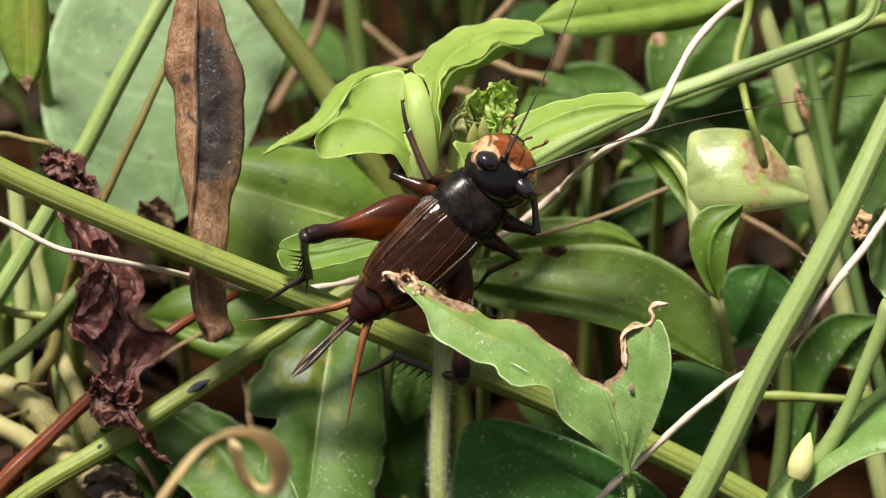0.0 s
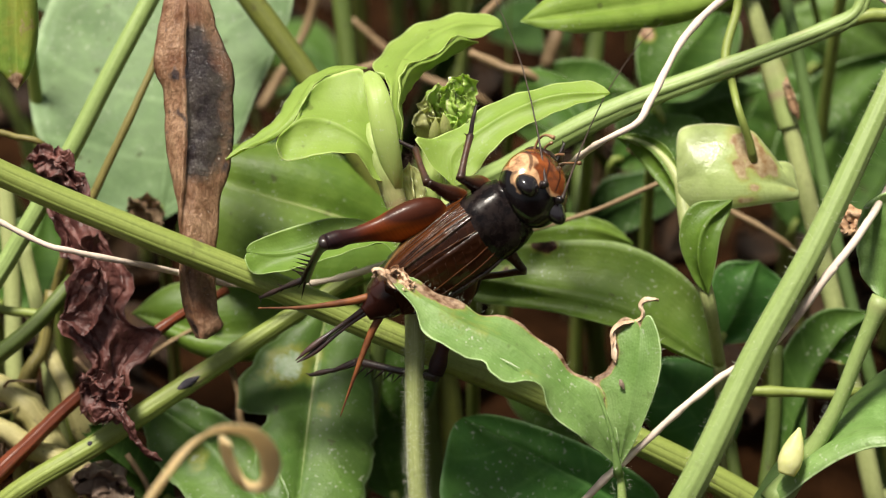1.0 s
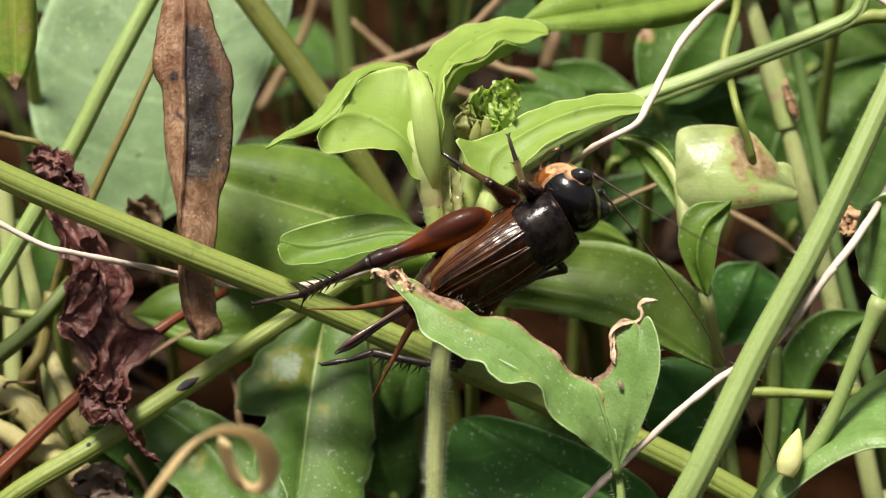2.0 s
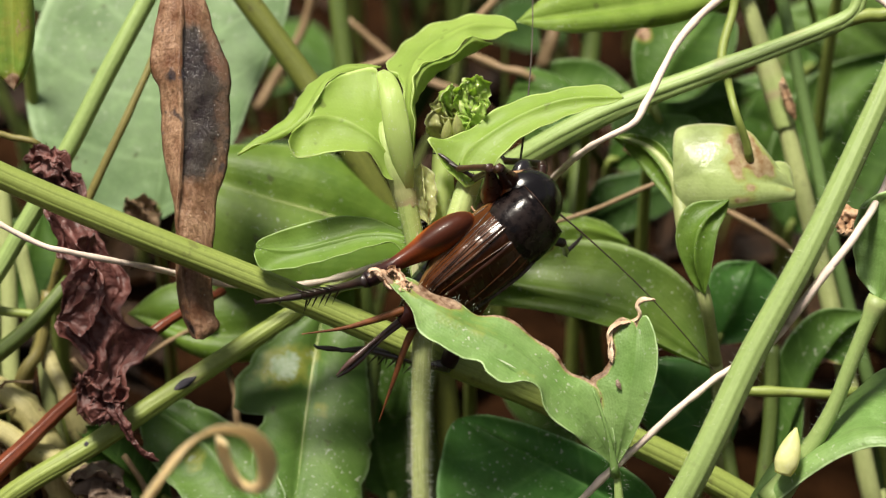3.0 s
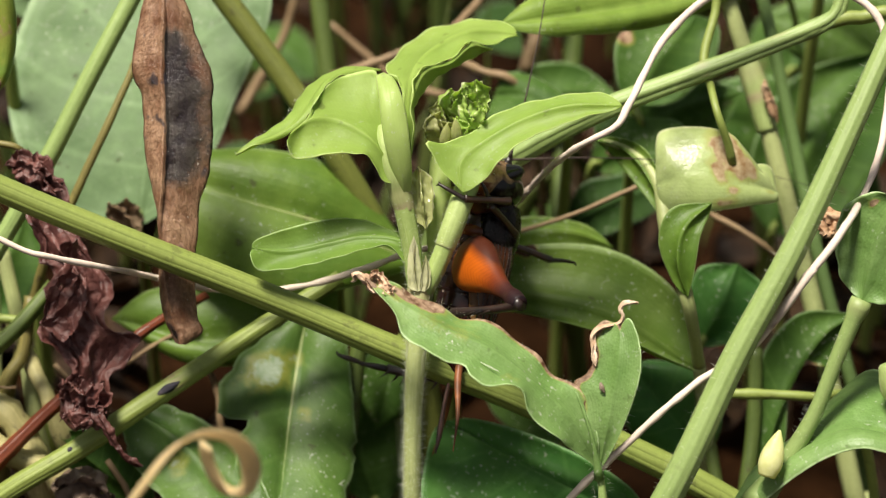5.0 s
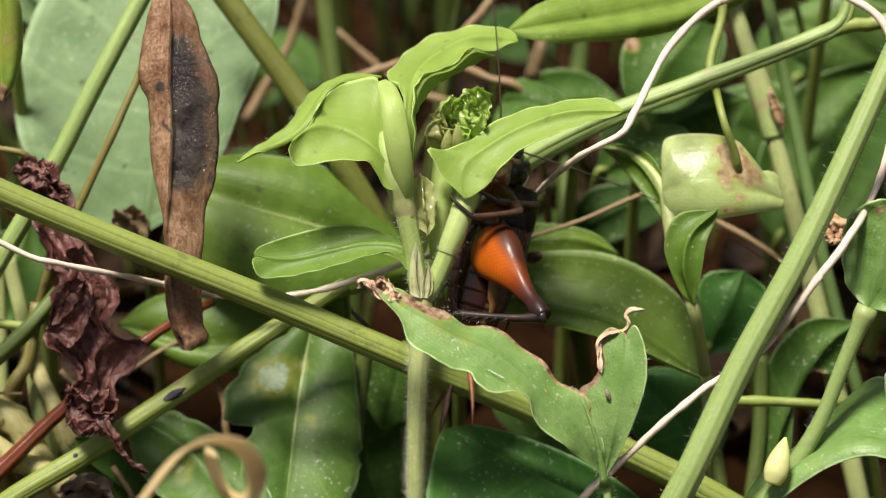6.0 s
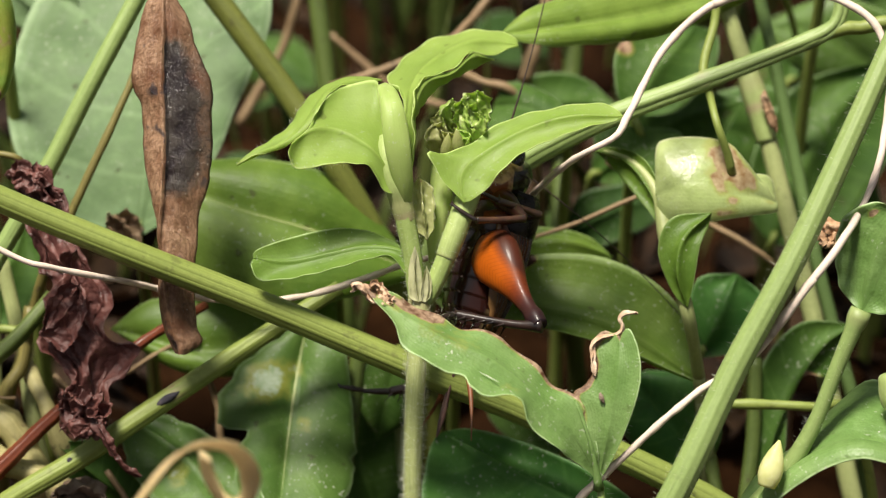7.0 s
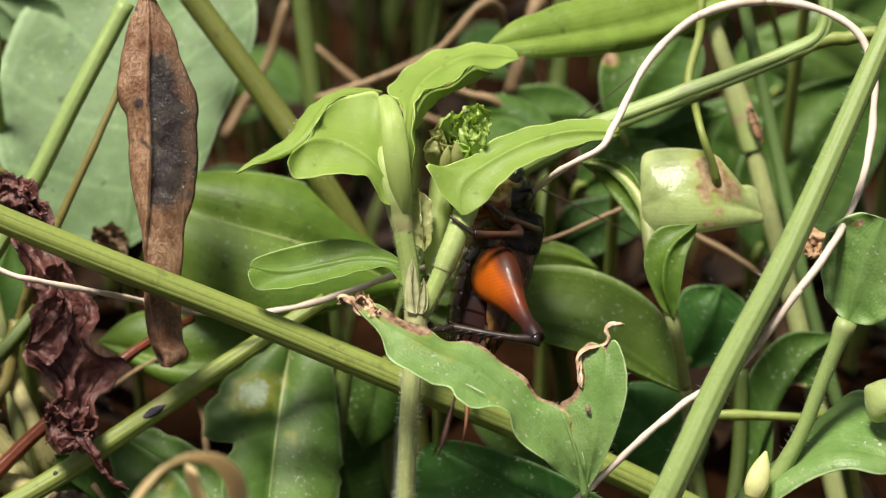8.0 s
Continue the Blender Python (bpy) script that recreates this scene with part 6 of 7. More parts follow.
def head_material():
    """Black crown, cream band round the eyes, rusty face."""
    n = Net("cricket_head")
    at = n.coords()
    sep = n.tree.nodes.new("ShaderNodeSeparateXYZ")
    n.tree.links.new(at, sep.inputs[0])
    x = sep.outputs[0]
    out = n.node("VectorMath", settings={"operation": "NORMALIZE"}, i0=n.node("VectorMath", settings={"operation": "SUBTRACT"}, i0=at, i1=(0.0, 0.0021, -0.0006)))
    # how far a place lies from the back of the crown
    way = n.node("VectorMath", out=1, settings={"operation": "DOT_PRODUCT"}, i0=out, i1=(0.0, 0.62, -0.785))
    way = n.math("ADD", n.math("MULTIPLY", way, 0.5), 0.5)
    way = n.math("ADD", way, n.math("MULTIPLY", n.math("COSINE", n.math("MULTIPLY", x, 3100)), 0.035))
    way = n.math("ADD", way, n.math("MULTIPLY", n.math("SUBTRACT", n.noise(700, 2), 0.5), 0.10))
    col = n.ramp(way, [(0.0, (0.005, 0.004, 0.005)), (0.41, (0.005, 0.004, 0.005)), (0.425, (0.60, 0.36, 0.20)), (0.475, (0.50, 0.25, 0.11)), (0.51, (0.17, 0.042, 0.010)), (0.85, (0.26, 0.07, 0.016)), (0.97, (0.10, 0.03, 0.010))])
    mirrored = n.node("VectorMath", settings={"operation": "ABSOLUTE"}, i0=at)
    near = n.node("VectorMath", out=1, settings={"operation": "DISTANCE"}, i0=mirrored, i1=(0.0024, 0.0029, 0.0009))
    ring = n.ramp(n.math("ADD", n.math("MULTIPLY", near, 1000 / 1.8), n.math("MULTIPLY", n.noise(900, 2), 0.3)), [(0.84, 1.0), (0.91, 0.0)])
    col = n.mix(n.math("MULTIPLY", ring, n.ramp(way, [(0.22, 0.0), (0.27, 1.0)])), col, (0.58, 0.34, 0.18))
    line = n.ramp(n.math("SINE", n.math("MULTIPLY", x, 4200)), [(0.80, 0.0), (0.97, 1.0)])
    face = n.ramp(way, [(0.48, 0.0), (0.56, 1.0)])
    col = n.mix(n.math("MULTIPLY", n.math("MULTIPLY", line, face), 0.8), col, (0.03, 0.01, 0.006))
    col = n.mix(n.ramp(n.noise(820, 3, 0.6), [(0.46, 0.0), (0.66, 0.75)]), col, n.mix(n.ramp(way, [(0.40, 0.0), (0.44, 1.0)]), (0.005, 0.004, 0.005), (0.045, 0.014, 0.007)))
    return n.finish(col, 0.22, n.bump(n.noise(2200, 3), 0.35, 0.00008), clear=0.25, Specular_IOR_Level=0.35)


def abdomen_material():
    n = Net("cricket_abdomen")
    sep = n.tree.nodes.new("ShaderNodeSeparateXYZ")
    n.tree.links.new(n.coords(), sep.inputs[0])
    band = n.math("SINE", n.math("MULTIPLY", sep.outputs[1], 6283 / 1.5))
    band = n.math("ADD", n.math("MULTIPLY", band, 0.5), 0.5)
    flank = n.ramp(n.math("ABSOLUTE", n.math("MULTIPLY", sep.outputs[0], 1000 / 3.0)), [(0.68, 0.0), (0.90, 1.0)])
    upper = n.ramp(n.math("ADD", n.math("MULTIPLY", sep.outputs[2], 1000 / 5.0), 0.5), [(0.40, 0.0), (0.52, 1.0)])
    col = n.mix(n.noise(500, 3), (0.007, 0.0024, 0.0022), (0.036, 0.010, 0.007))
    pale = n.math("MULTIPLY", n.math("MULTIPLY", flank, upper), n.ramp(band, [(0.10, 0.0), (0.28, 1.0)]))
    col = n.mix(n.math("MULTIPLY", pale, 0.42), col, n.mix(n.noise(900, 3), (0.16, 0.10, 0.04), (0.50, 0.40, 0.20)))
    # short white dashes under the belly, one row on each ring
    dash = n.ramp(n.math("SINE", n.math("MULTIPLY", sep.outputs[0], 6283 / 1.1)), [(0.80, 0.0), (0.92, 1.0)])
    below = n.ramp(n.math("MULTIPLY", sep.outputs[2], -1000 / 5.0), [(0.30, 0.0), (0.40, 1.0)])
    spot = n.math("MULTIPLY", n.math("MULTIPLY", dash, below), n.ramp(band, [(0.95, 0.0), (0.985, 1.0)]))
    col = n.mix(n.math("MULTIPLY", spot, n.ramp(n.noise(700, 1), [(0.45, 0.0), (0.55, 0.8)])), col, (0.6, 0.5, 0.4))
    return n.finish(col, 0.22, n.bump(n.noise(1800, 3), 0.3, 0.0001), clear=0.35, Specular_IOR_Level=0.35)


def shield_material():
    """Black leathery neck shield, mottled, with dull and shiny patches and a fine fur."""
    n = Net("neck_shield")
    a = n.noise(520, 4, 0.65)
    b = n.noise(2600, 3, 0.6)
    col = n.mix(n.ramp(a, [(0.40, 0.0), (0.66, 1.0)]), (0.004, 0.003, 0.0035), (0.022, 0.015, 0.014))
    col = n.mix(n.ramp(b, [(0.66, 0.0), (0.80, 0.5)]), col, (0.10, 0.08, 0.07))
    nor = n.bump(b, 0.35, 0.00006, n.bump(a, 0.4, 0.00025))
    return n.finish(col, n.ramp(a, [(0.40, 0.16), (0.58, 0.36)]), nor, clear=0.12, Specular_IOR_Level=0.16)


def wing_material():
    """Brown horny forewing, see-through amber at its flank, netted."""
    n = Net("cricket_wing")
    uv = n.node("UVMap", settings={"uv_map": "UVMap"})
    sep = n.tree.nodes.new("ShaderNodeSeparateXYZ")
    n.tree.links.new(uv, sep.inputs[0])
    v = sep.outputs[1]
    a = n.noise(380, 3)
    cells = n.node("TexVoronoi", settings={}, Vector=n.coords((1, 0.45, 1)), Scale=1500.0)
    flank = n.ramp(n.math("ADD", v, n.math("MULTIPLY", n.math("SUBTRACT", a, 0.5), 0.2)), [(0.46, 0.0), (0.56, 1.0), (0.95, 1.0)])
    top = n.mix(a, (0.005, 0.0018, 0.001), (0.042, 0.012, 0.0035))
    side = n.mix(a, (0.016, 0.005, 0.002), (0.12, 0.036, 0.009))
    col = n.mix(flank, top, side)
    col = n.mix(n.math("MULTIPLY", n.ramp(n.math("ADD", v, n.math("MULTIPLY", n.math("SUBTRACT", a, 0.5), 0.1)), [(0.89, 0.0), (0.98, 1.0)]), 0.4), col, (0.30, 0.18, 0.07))
    nor = n.bump(cells, 0.6, 0.00012, n.bump(a, 0.6, 0.0004))
    return n.finish(col, n.math("ADD", 0.10, n.math("MULTIPLY", a, 0.28)), nor, clear=0.22, Specular_IOR_Level=0.3, translucent=0.06, glow_through=(0.3, 0.10, 0.02))


M_HEAD = head_material()
M_BLACK = shell_material("black_shell", (0.003, 0.002, 0.003), (0.018, 0.010, 0.010), 0.27, scale=700, coat=0.25)
M_THORAX = shell_material("rusty_shell", (0.012, 0.004, 0.003), (0.050, 0.015, 0.007), 0.3)
M_ABDOMEN = abdomen_material()
M_WING = wing_material()
M_VEIN = shell_material("wing_vein", (0.012, 0.005, 0.003), (0.060, 0.026, 0.011), 0.2)
M_SHIELD = shield_material()
M_EYE = shell_material("cricket_eye", (0.008, 0.007, 0.009), (0.016, 0.014, 0.018), 0.16, coat=0.35)
M_FEMUR = along_material("hind_femur", [(0.0, (0.40, 0.085, 0.004)), (0.42, (0.43, 0.088, 0.004)), (0.60, (0.19, 0.034, 0.005)), (0.78, (0.045, 0.014, 0.013)), (1.0, (0.010, 0.007, 0.011))], 12.5, rough=0.38, coat=0.10, chevrons=0.25, ridge=1.3, shine=0.16)
M_LEG = along_material("small_leg", [(0.0, (0.20, 0.050, 0.011)), (0.40, (0.045, 0.014, 0.007)), (1.0, (0.016, 0.008, 0.007))], 5.5, coat=0.12, shine=0.3)
M_SHANK = shell_material("dark_shank", (0.008, 0.006, 0.007), (0.035, 0.018, 0.014), 0.25)
M_SHIN = shell_material("brown_shank", (0.018, 0.009, 0.006), (0.085, 0.035, 0.018), 0.28)
M_CERCUS = shell_material("cercus", (0.10, 0.032, 0.010), (0.26, 0.085, 0.024), 0.45, coat=0.1)
M_OVIPOSITOR = shell_material("ovipositor", (0.02, 0.01, 0.01), (0.10, 0.05, 0.04), 0.25)
M_PALP = shell_material("palp", (0.16, 0.075, 0.035), (0.42, 0.25, 0.13), 0.3)
M_ANTENNA = shell_material("antenna", (0.02, 0.012, 0.010), (0.06, 0.035, 0.025), 0.4, coat=0.0)


def loft(rings):
    """A closed skin over rings of points."""
    bm = bmesh.new()
    rows = [[bm.verts.new(p) for p in ring] for ring in rings]
    m = len(rows[0])
    for a, b in zip(rows, rows[1:]):
        for k in range(m):
            bm.faces.new((a[k], a[(k + 1) % m], b[(k + 1) % m], b[k]))
    bm.faces.new(rows[0][::-1])
    bm.faces.new(rows[-1])
    return bm


def barrel(y0, y1, n, wide, high, low, zc, power=2.3, sides=32, ripple=None):
    """A body part along y: half widths, heights above and below the axis, height of the axis."""
    rings = []
    for i in range(n + 1):
        t = i / n
        y = y0 + (y1 - y0) * t
        f = ripple(t) if ripple else 1.0
        w, h, d, z = (profile(q, t) for q in (wide, high, low, zc))
        ring = []
        for k in range(sides):
            a = 2 * math.pi * k / sides
            c, s = math.cos(a), math.sin(a)
            ring.append(Vector((math.copysign(abs(c) ** (2 / power), c) * w * f, y, z + math.copysign(abs(s) ** (2 / power), s) * (h if s > 0 else d) * f)))
        rings.append(ring)
    return loft(rings)


def limb(pts, radius, sides=12, n=24, flat=1.0):
    """A leg segment along y."""
    bm = bmesh.new()
    tube(bm, pts, radius, sides=sides, n=n, flat=flat)
    return bm


def segment_part(name, pts, radius, spines, material, label):
    """A shank or foot with its spines: (place, across, up, length)."""
    ob = part(name, limb(pts, radius), material, CRICKET, label, local=True)
    line = spline(pts, 40)
    for t, x, z, long in spines:
        bm = bmesh.new()
        spike(bm, line[int(t * 40)], Vector((x, 0.45, z)).normalized(), long, 0.19)
        part("spine" if t < 0.96 else "claw", bm, material, ob, local=True)
    return ob


def wing(side):
    """One forewing: flat on the back, bent down over the flank."""
    nu, nv = 30, 22

    def point(u, v, lift=0.0):
        y = 0.9 - 11.7 * u
        w = profile([3.2, 3.5, 3.5, 3.4, 3.1, 2.3], u)
        h = profile([2.9, 3.1, 3.0, 2.8, 2.4, 1.9], u)
        a = math.radians(104 - 128 * v * (1 - 0.25 * u))
        c, s = math.cos(a), math.sin(a)
        k = 2 / 3.2
        x = math.copysign(abs(c) ** k, c) * (w + lift)
        z = math.copysign(abs(s) ** k, s) * (h + lift) - 0.35
        tip = max(0.0, u - 0.85) / 0.15
        y += tip * tip * 1.6 * abs(v - 0.4)
        return Vector((side * x, y, z + (0.10 if side > 0 else 0.0)))

    bm = bmesh.new()
    uv = (bm.loops.layers.uv.get("UVMap") or bm.loops.layers.uv.new("UVMap"))
    sheets = []
    for lift in (0.16, 0.04):
        sheets.append([[bm.verts.new(point(i / nu, j / nv, lift + ((0.05 if j > nv * 0.45 else 0.02) * math.sin(j * 1.25) + 0.06 * noise.noise(Vector((i * 0.35, j * 0.4, side)))) * min(1.0, i / nu * 2.5))) for j in range(nv + 1)] for i in range(nu + 1)])
    for s in sheets:
        for i in range(nu):
            for j in range(nv):
                q = bm.faces.new((s[i][j], s[i + 1][j], s[i + 1][j + 1], s[i][j + 1]))
                for loop, (a, b) in zip(q.loops, ((i, j), (i + 1, j), (i + 1, j + 1), (i, j + 1))):
                    loop[uv].uv = (a / nu, b / nv)
    rim = [(0, j) for j in range(nv)] + [(i, nv) for i in range(nu)] + [(nu, j) for j in range(nv, 0, -1)] + [(i, 0) for i in range(nu, 0, -1)]
    for (a, b), (c, d) in zip(rim, rim[1:] + rim[:1]):
        bm.faces.new((sheets[0][a][b], sheets[0][c][d], sheets[1][c][d], sheets[1][a][b]))
    ob = part("forewing", bm, M_WING, CRICKET, local=True)
    for v0, v1, r in ((0.10, 0.30, 0.05), (0.24, 0.36, 0.05), (0.46, 0.50, 0.17), (0.54, 0.57, 0.10), (0.61, 0.65, 0.055), (0.67, 0.71, 0.05), (0.73, 0.77, 0.05), (0.79, 0.83, 0.045), (0.85, 0.88, 0.045), (0.91, 0.93, 0.045)):
        bm = bmesh.new()
        tube(bm, [point(u, v0 + (v1 - v0) * u + 0.02 * math.sin(u * 5 + v0 * 20), 0.19) for u in (0.04, 0.2, 0.4, 0.6, 0.8, 0.93)], [r, r, r * 0.8, r * 0.5], sides=6, n=24)
        part("vein", bm, M_VEIN if v0 > 0.4 else M_WING, ob, local=True)
    for k in range(9):
        u = 0.12 + 0.085 * k
        bm = bmesh.new()
        tube(bm, [point(u, 0.08, 0.17), point(u + 0.05, 0.26, 0.18), point(u + 0.02, 0.45, 0.18)], 0.045, sides=5, n=8)
        part("vein", bm, M_WING, ob, local=True)


CRICKET = thing("cricket", (0, 0, 0), "dark brown field cricket with orange hind thighs", "cricket")
CRICKET.location = (0, 0, 0)
HIP_AT = {}
JOINTED = {}


def cricket():
    seg = lambda t: 1 + 0.055 * ((t * 9) % 1.0 - 0.5) if t < 0.97 else 1.0
    part("abdomen", barrel(1.0, -13.6, 96, [3.0, 3.15, 3.2, 3.15, 3.0, 2.65, 2.05, 0.9], [2.4, 2.6, 2.6, 2.5, 2.3, 2.0, 1.55, 0.7], [3.0, 3.5, 3.8, 3.7, 3.4, 2.9, 2.1, 0.8], [-0.4, -0.5, -0.6, -0.6, -0.6, -0.5, -0.3, -0.2], ripple=seg), M_ABDOMEN, CRICKET, "dark ringed abdomen with yellowish flanks", local=True)
    part("thorax", barrel(-0.5, 4.6, 20, [3.2, 3.4, 3.2, 2.5], [1.5, 1.6, 1.6, 1.3], [3.9, 4.3, 4.0, 3.0], -0.3), M_THORAX, CRICKET, "rusty brown underside of the thorax", local=True)
    collar = lambda t: 1 + 0.02 * math.exp(-((t - 0.03) / 0.04) ** 2) + 0.03 * math.exp(-((t - 0.97) / 0.03) ** 2)
    part("pronotum", barrel(-0.4, 4.4, 40, [3.25, 3.6, 3.7, 3.7, 3.65, 3.5, 3.15], [2.7, 3.0, 3.05, 3.05, 3.0, 2.85, 2.5], [1.8, 2.2, 2.5, 2.6, 2.5, 2.2, 1.7], [0.15, 0.15, 0.12, 0.1, 0.06, 0.03, 0.0], power=2.6, sides=44, ripple=collar), M_SHIELD, CRICKET, "mottled black neck shield", local=True)
    bm = bmesh.new()
    ring = [Vector((math.copysign(abs(math.cos(a)) ** 0.77, math.cos(a)) * 3.2, 4.42, math.copysign(abs(math.sin(a)) ** 0.77, math.sin(a)) * 2.55)) for a in (math.radians(-25 + 11.5 * k) for k in range(21))]
    tube(bm, ring, 0.04, sides=6, n=60)
    part("collar", bm, M_VEIN, CRICKET, "thin tan rim of the neck shield", local=True)
    wing(-1)
    wing(1)
    # head, about its neck joint
    bm = barrel(-0.5, 4.7, 40, [1.2, 2.5, 3.05, 3.3, 3.35, 3.25, 2.95, 2.4, 1.2], [1.2, 2.3, 2.8, 3.0, 2.95, 2.75, 2.35, 1.8, 0.7], [1.2, 2.4, 3.1, 3.5, 3.7, 3.7, 3.4, 2.7, 1.2], [0, -0.1, -0.2, -0.3, -0.4, -0.5, -0.65, -0.85, -1.1], power=2.05, sides=44)
    head = part("head", bm, M_HEAD, CRICKET, "black crown, cream band and rusty face", local=True)
    head.location = Vector((0, 4.5, 0)) * MM
    head.scale = (1.12, 1.12, 1.12)
    for s in (-1, 1):
        bm = barrel(-0.95, 0.95, 14, [0.28, 0.95, 1.2, 1.2, 0.95, 0.28], [0.34, 1.2, 1.6, 1.6, 1.2, 0.34], [0.34, 1.2, 1.6, 1.6, 1.2, 0.34], 0.0, 2.0, 20)
        bm.transform(Matrix.Translation((s * 1.82, 2.7, 0.95)) @ Euler((-0.35, 0.55 * s, -0.25 * s)).to_matrix().to_4x4())
        part("eye", bm, M_EYE, head, "glossy black bulging eye", local=True)
        bm = bmesh.new()
        tube(bm, [(s * 1.1, 3.5, 0.9), (s * 1.15, 4.25, 1.35)], [0.36, 0.38, 0.28], sides=14, n=8)
        part("antenna_base", bm, M_BLACK, head, "dark socket of the feeler", local=True)
        bm = limb([(s * 1.2, 3.2, -3.6), (s * 1.8, 4.2, -4.0), (s * 2.1, 5.2, -3.6), (s * 1.9, 5.9, -2.9)], [0.13, 0.12, 0.11, 0.2], n=20)
        part("palp", bm, M_PALP, head, "tan jointed palp", local=True)
        bm = limb([(s * 0.5, 3.4, -3.8), (s * 0.7, 4.3, -4.1), (s * 0.9, 5.0, -3.8)], [0.12, 0.11, 0.15], n=14)
        part("palp", bm, M_PALP, head, local=True)
    part("jaw", barrel(1.8, 4.4, 12, [1.2, 1.7, 1.4, 0.6], [0.9, 0.9, 0.7, 0.3], [0.9, 1.1, 0.9, 0.4], [-3.7, -3.7, -3.6, -3.3]), M_THORAX, head, "rusty brown mouthparts", local=True)
    for s in (-1, 1):
        bm = bmesh.new()
        tube(bm, [(0, 0, 0), (0.25 * s, 7, 0.5), (1.0 * s, 15, 0.6), (2.6 * s, 24, -0.4), (4.5 * s, 31, -2.0)], [0.13, 0.07, 0.055, 0.045, 0.03], sides=7, n=60, knots=((0.0, 0.8, 0.02),))
        JOINTED["antenna", s] = part("antenna", bm, M_ANTENNA, head, "long thin dark feeler", local=True)
    JOINTED["head"] = head
    # tail
    for s in (-1, 1):
        bm = bmesh.new()
        pts = [(s * 1.2, -12.4, -0.2), (s * 2.2, -14.4, -0.1), (s * 4.6, -18.0, 0.3), (s * 7.4, -21.6, 0.2)]
        tube(bm, pts, [0.42, 0.36, 0.25, 0.14, 0.05], sides=10, n=30)
        part("cercus", bm, M_CERCUS, CRICKET, "tapering tan tail feeler", local=True)
    for s in (-1, 1):
        bm = bmesh.new()
        tube(bm, [(s * 0.2, -12.6, -0.6), (s * 0.22, -16, -0.7), (s * 0.3, -20, -0.5), (s * 0.12, -21.8, -0.5)], [0.40, 0.24, 0.22, 0.32, 0.06], sides=10, n=30, flat=0.7)
        part("ovipositor", bm, M_OVIPOSITOR, CRICKET, "dark spear-like egg tube", local=True)
    # legs
    for s in (-1, 1):
        HIP_AT["hind", s] = Vector((s * 2.4, -2.0, -2.5))
        HIP_AT["mid", s] = Vector((s * 2.4, 1.0, -2.9))
        HIP_AT["fore", s] = Vector((s * 2.2, 3.5, -2.8))
        bm = limb([(0, -0.6, 0), (0, 4, 0.35), (0, 9, 0.1), (0, 12.5, 0)], [0.7, 1.85, 2.3, 2.35, 2.15, 1.8, 1.4, 1.08, 0.88, 0.78, 0.94, 0.78], sides=24, n=60)
        for v in bm.verts:
            v.co.z *= 1.28 - 0.25 * max(0.0, v.co.y / 12.5)
            v.co.x *= 0.66 + 0.34 * max(0.0, v.co.y / 12.5) ** 1.5
        JOINTED["hind", s, 0] = part("hind_femur", bm, M_FEMUR, CRICKET, "swollen orange thigh darkening to the knee", local=True)
        sp = [(0.42 + 0.11 * k, x, -0.85, 2.0) for k in range(5) for x in (-0.7, 0.7)] + [(0.97, x, -0.4, 2.3) for x in (-0.8, 0.8)] + [(0.95, x, 0.3, 1.1) for x in (-0.6, 0.6)]
        sp = [(t, x, -z, long) for t, x, z, long in sp]
        JOINTED["hind", s, 1] = segment_part("hind_tibia", [(0, -0.2, 0), (0, 3, 0.25), (0, 9.0, 0)], [0.75, 0.48, 0.42, 0.40, 0.46, 0.5], sp, M_SHANK, "black spiny shank")
        JOINTED["hind", s, 2] = segment_part("hind_tarsus", [(0, 0, 0), (0, 2.6, 0.1), (0, 3.2, 0), (0, 5.4, -0.2)], [0.36, 0.34, 0.22, 0.3, 0.16], [(0.45, 0.5, 0.3, 0.7), (0.45, -0.5, 0.3, 0.7), (0.98, 0.5, -0.4, 0.7), (0.98, -0.5, -0.4, 0.7)], M_SHANK, "thin dark foot with claws")
        for kind in ("fore", "mid"):
            JOINTED[kind, s, 0] = part(kind + "_femur", limb([(0, -0.4, 0), (0, 2.5, 0.2), (0, 5.2, 0)], [0.7, 1.05, 1.1, 0.85, 0.6, 0.52], flat=0.8), M_LEG, CRICKET, "rusty brown thigh", local=True)
            JOINTED[kind, s, 1] = segment_part(kind + "_tibia", [(0, -0.1, 0), (0, 2.5, 0.1), (0, 5.2, 0)], [0.48, 0.36, 0.33, 0.34, 0.38], [(0.5, 0.7, 0.5, 0.5), (0.7, -0.7, 0.5, 0.5), (0.95, 0.7, 0.5, 0.8), (0.95, -0.7, 0.5, 0.8)], M_SHIN, "dark brown shank")
            JOINTED[kind, s, 2] = segment_part(kind + "_tarsus", [(0, 0, 0), (0, 1.6, 0.05), (0, 3.0, -0.15)], [0.26, 0.22, 0.2, 0.12], [(0.97, 0.5, -0.4, 0.5), (0.97, -0.5, -0.4, 0.5)], M_SHANK, "thin dark foot")


cricket()


# ---------------------------------------------------------------- what moves
SLANT = radians(60)  # the animal turns in a plane that leans back like the weeds
SIDE, RISE = Vector((1, 0, 0)), Vector((0, math.cos(SLANT), math.sin(SLANT)))
FRONT = SIDE.cross(RISE)


def turned(swing, dip, roll):
    """The animal's turn: swing of its head from the side upwards, dip of the head backwards, roll to its right."""
    swing, dip, roll = radians(swing), radians(dip), radians(roll)
    ahead = math.cos(dip) * (math.cos(swing) * SIDE + math.sin(swing) * RISE) - math.sin(dip) * FRONT
    back = (FRONT - FRONT.dot(ahead) * ahead).normalized()
    right = ahead.cross(back)
    back = math.cos(roll) * back + math.sin(roll) * right
    right = ahead.cross(back)
    return Matrix((right, ahead, back)).transposed()


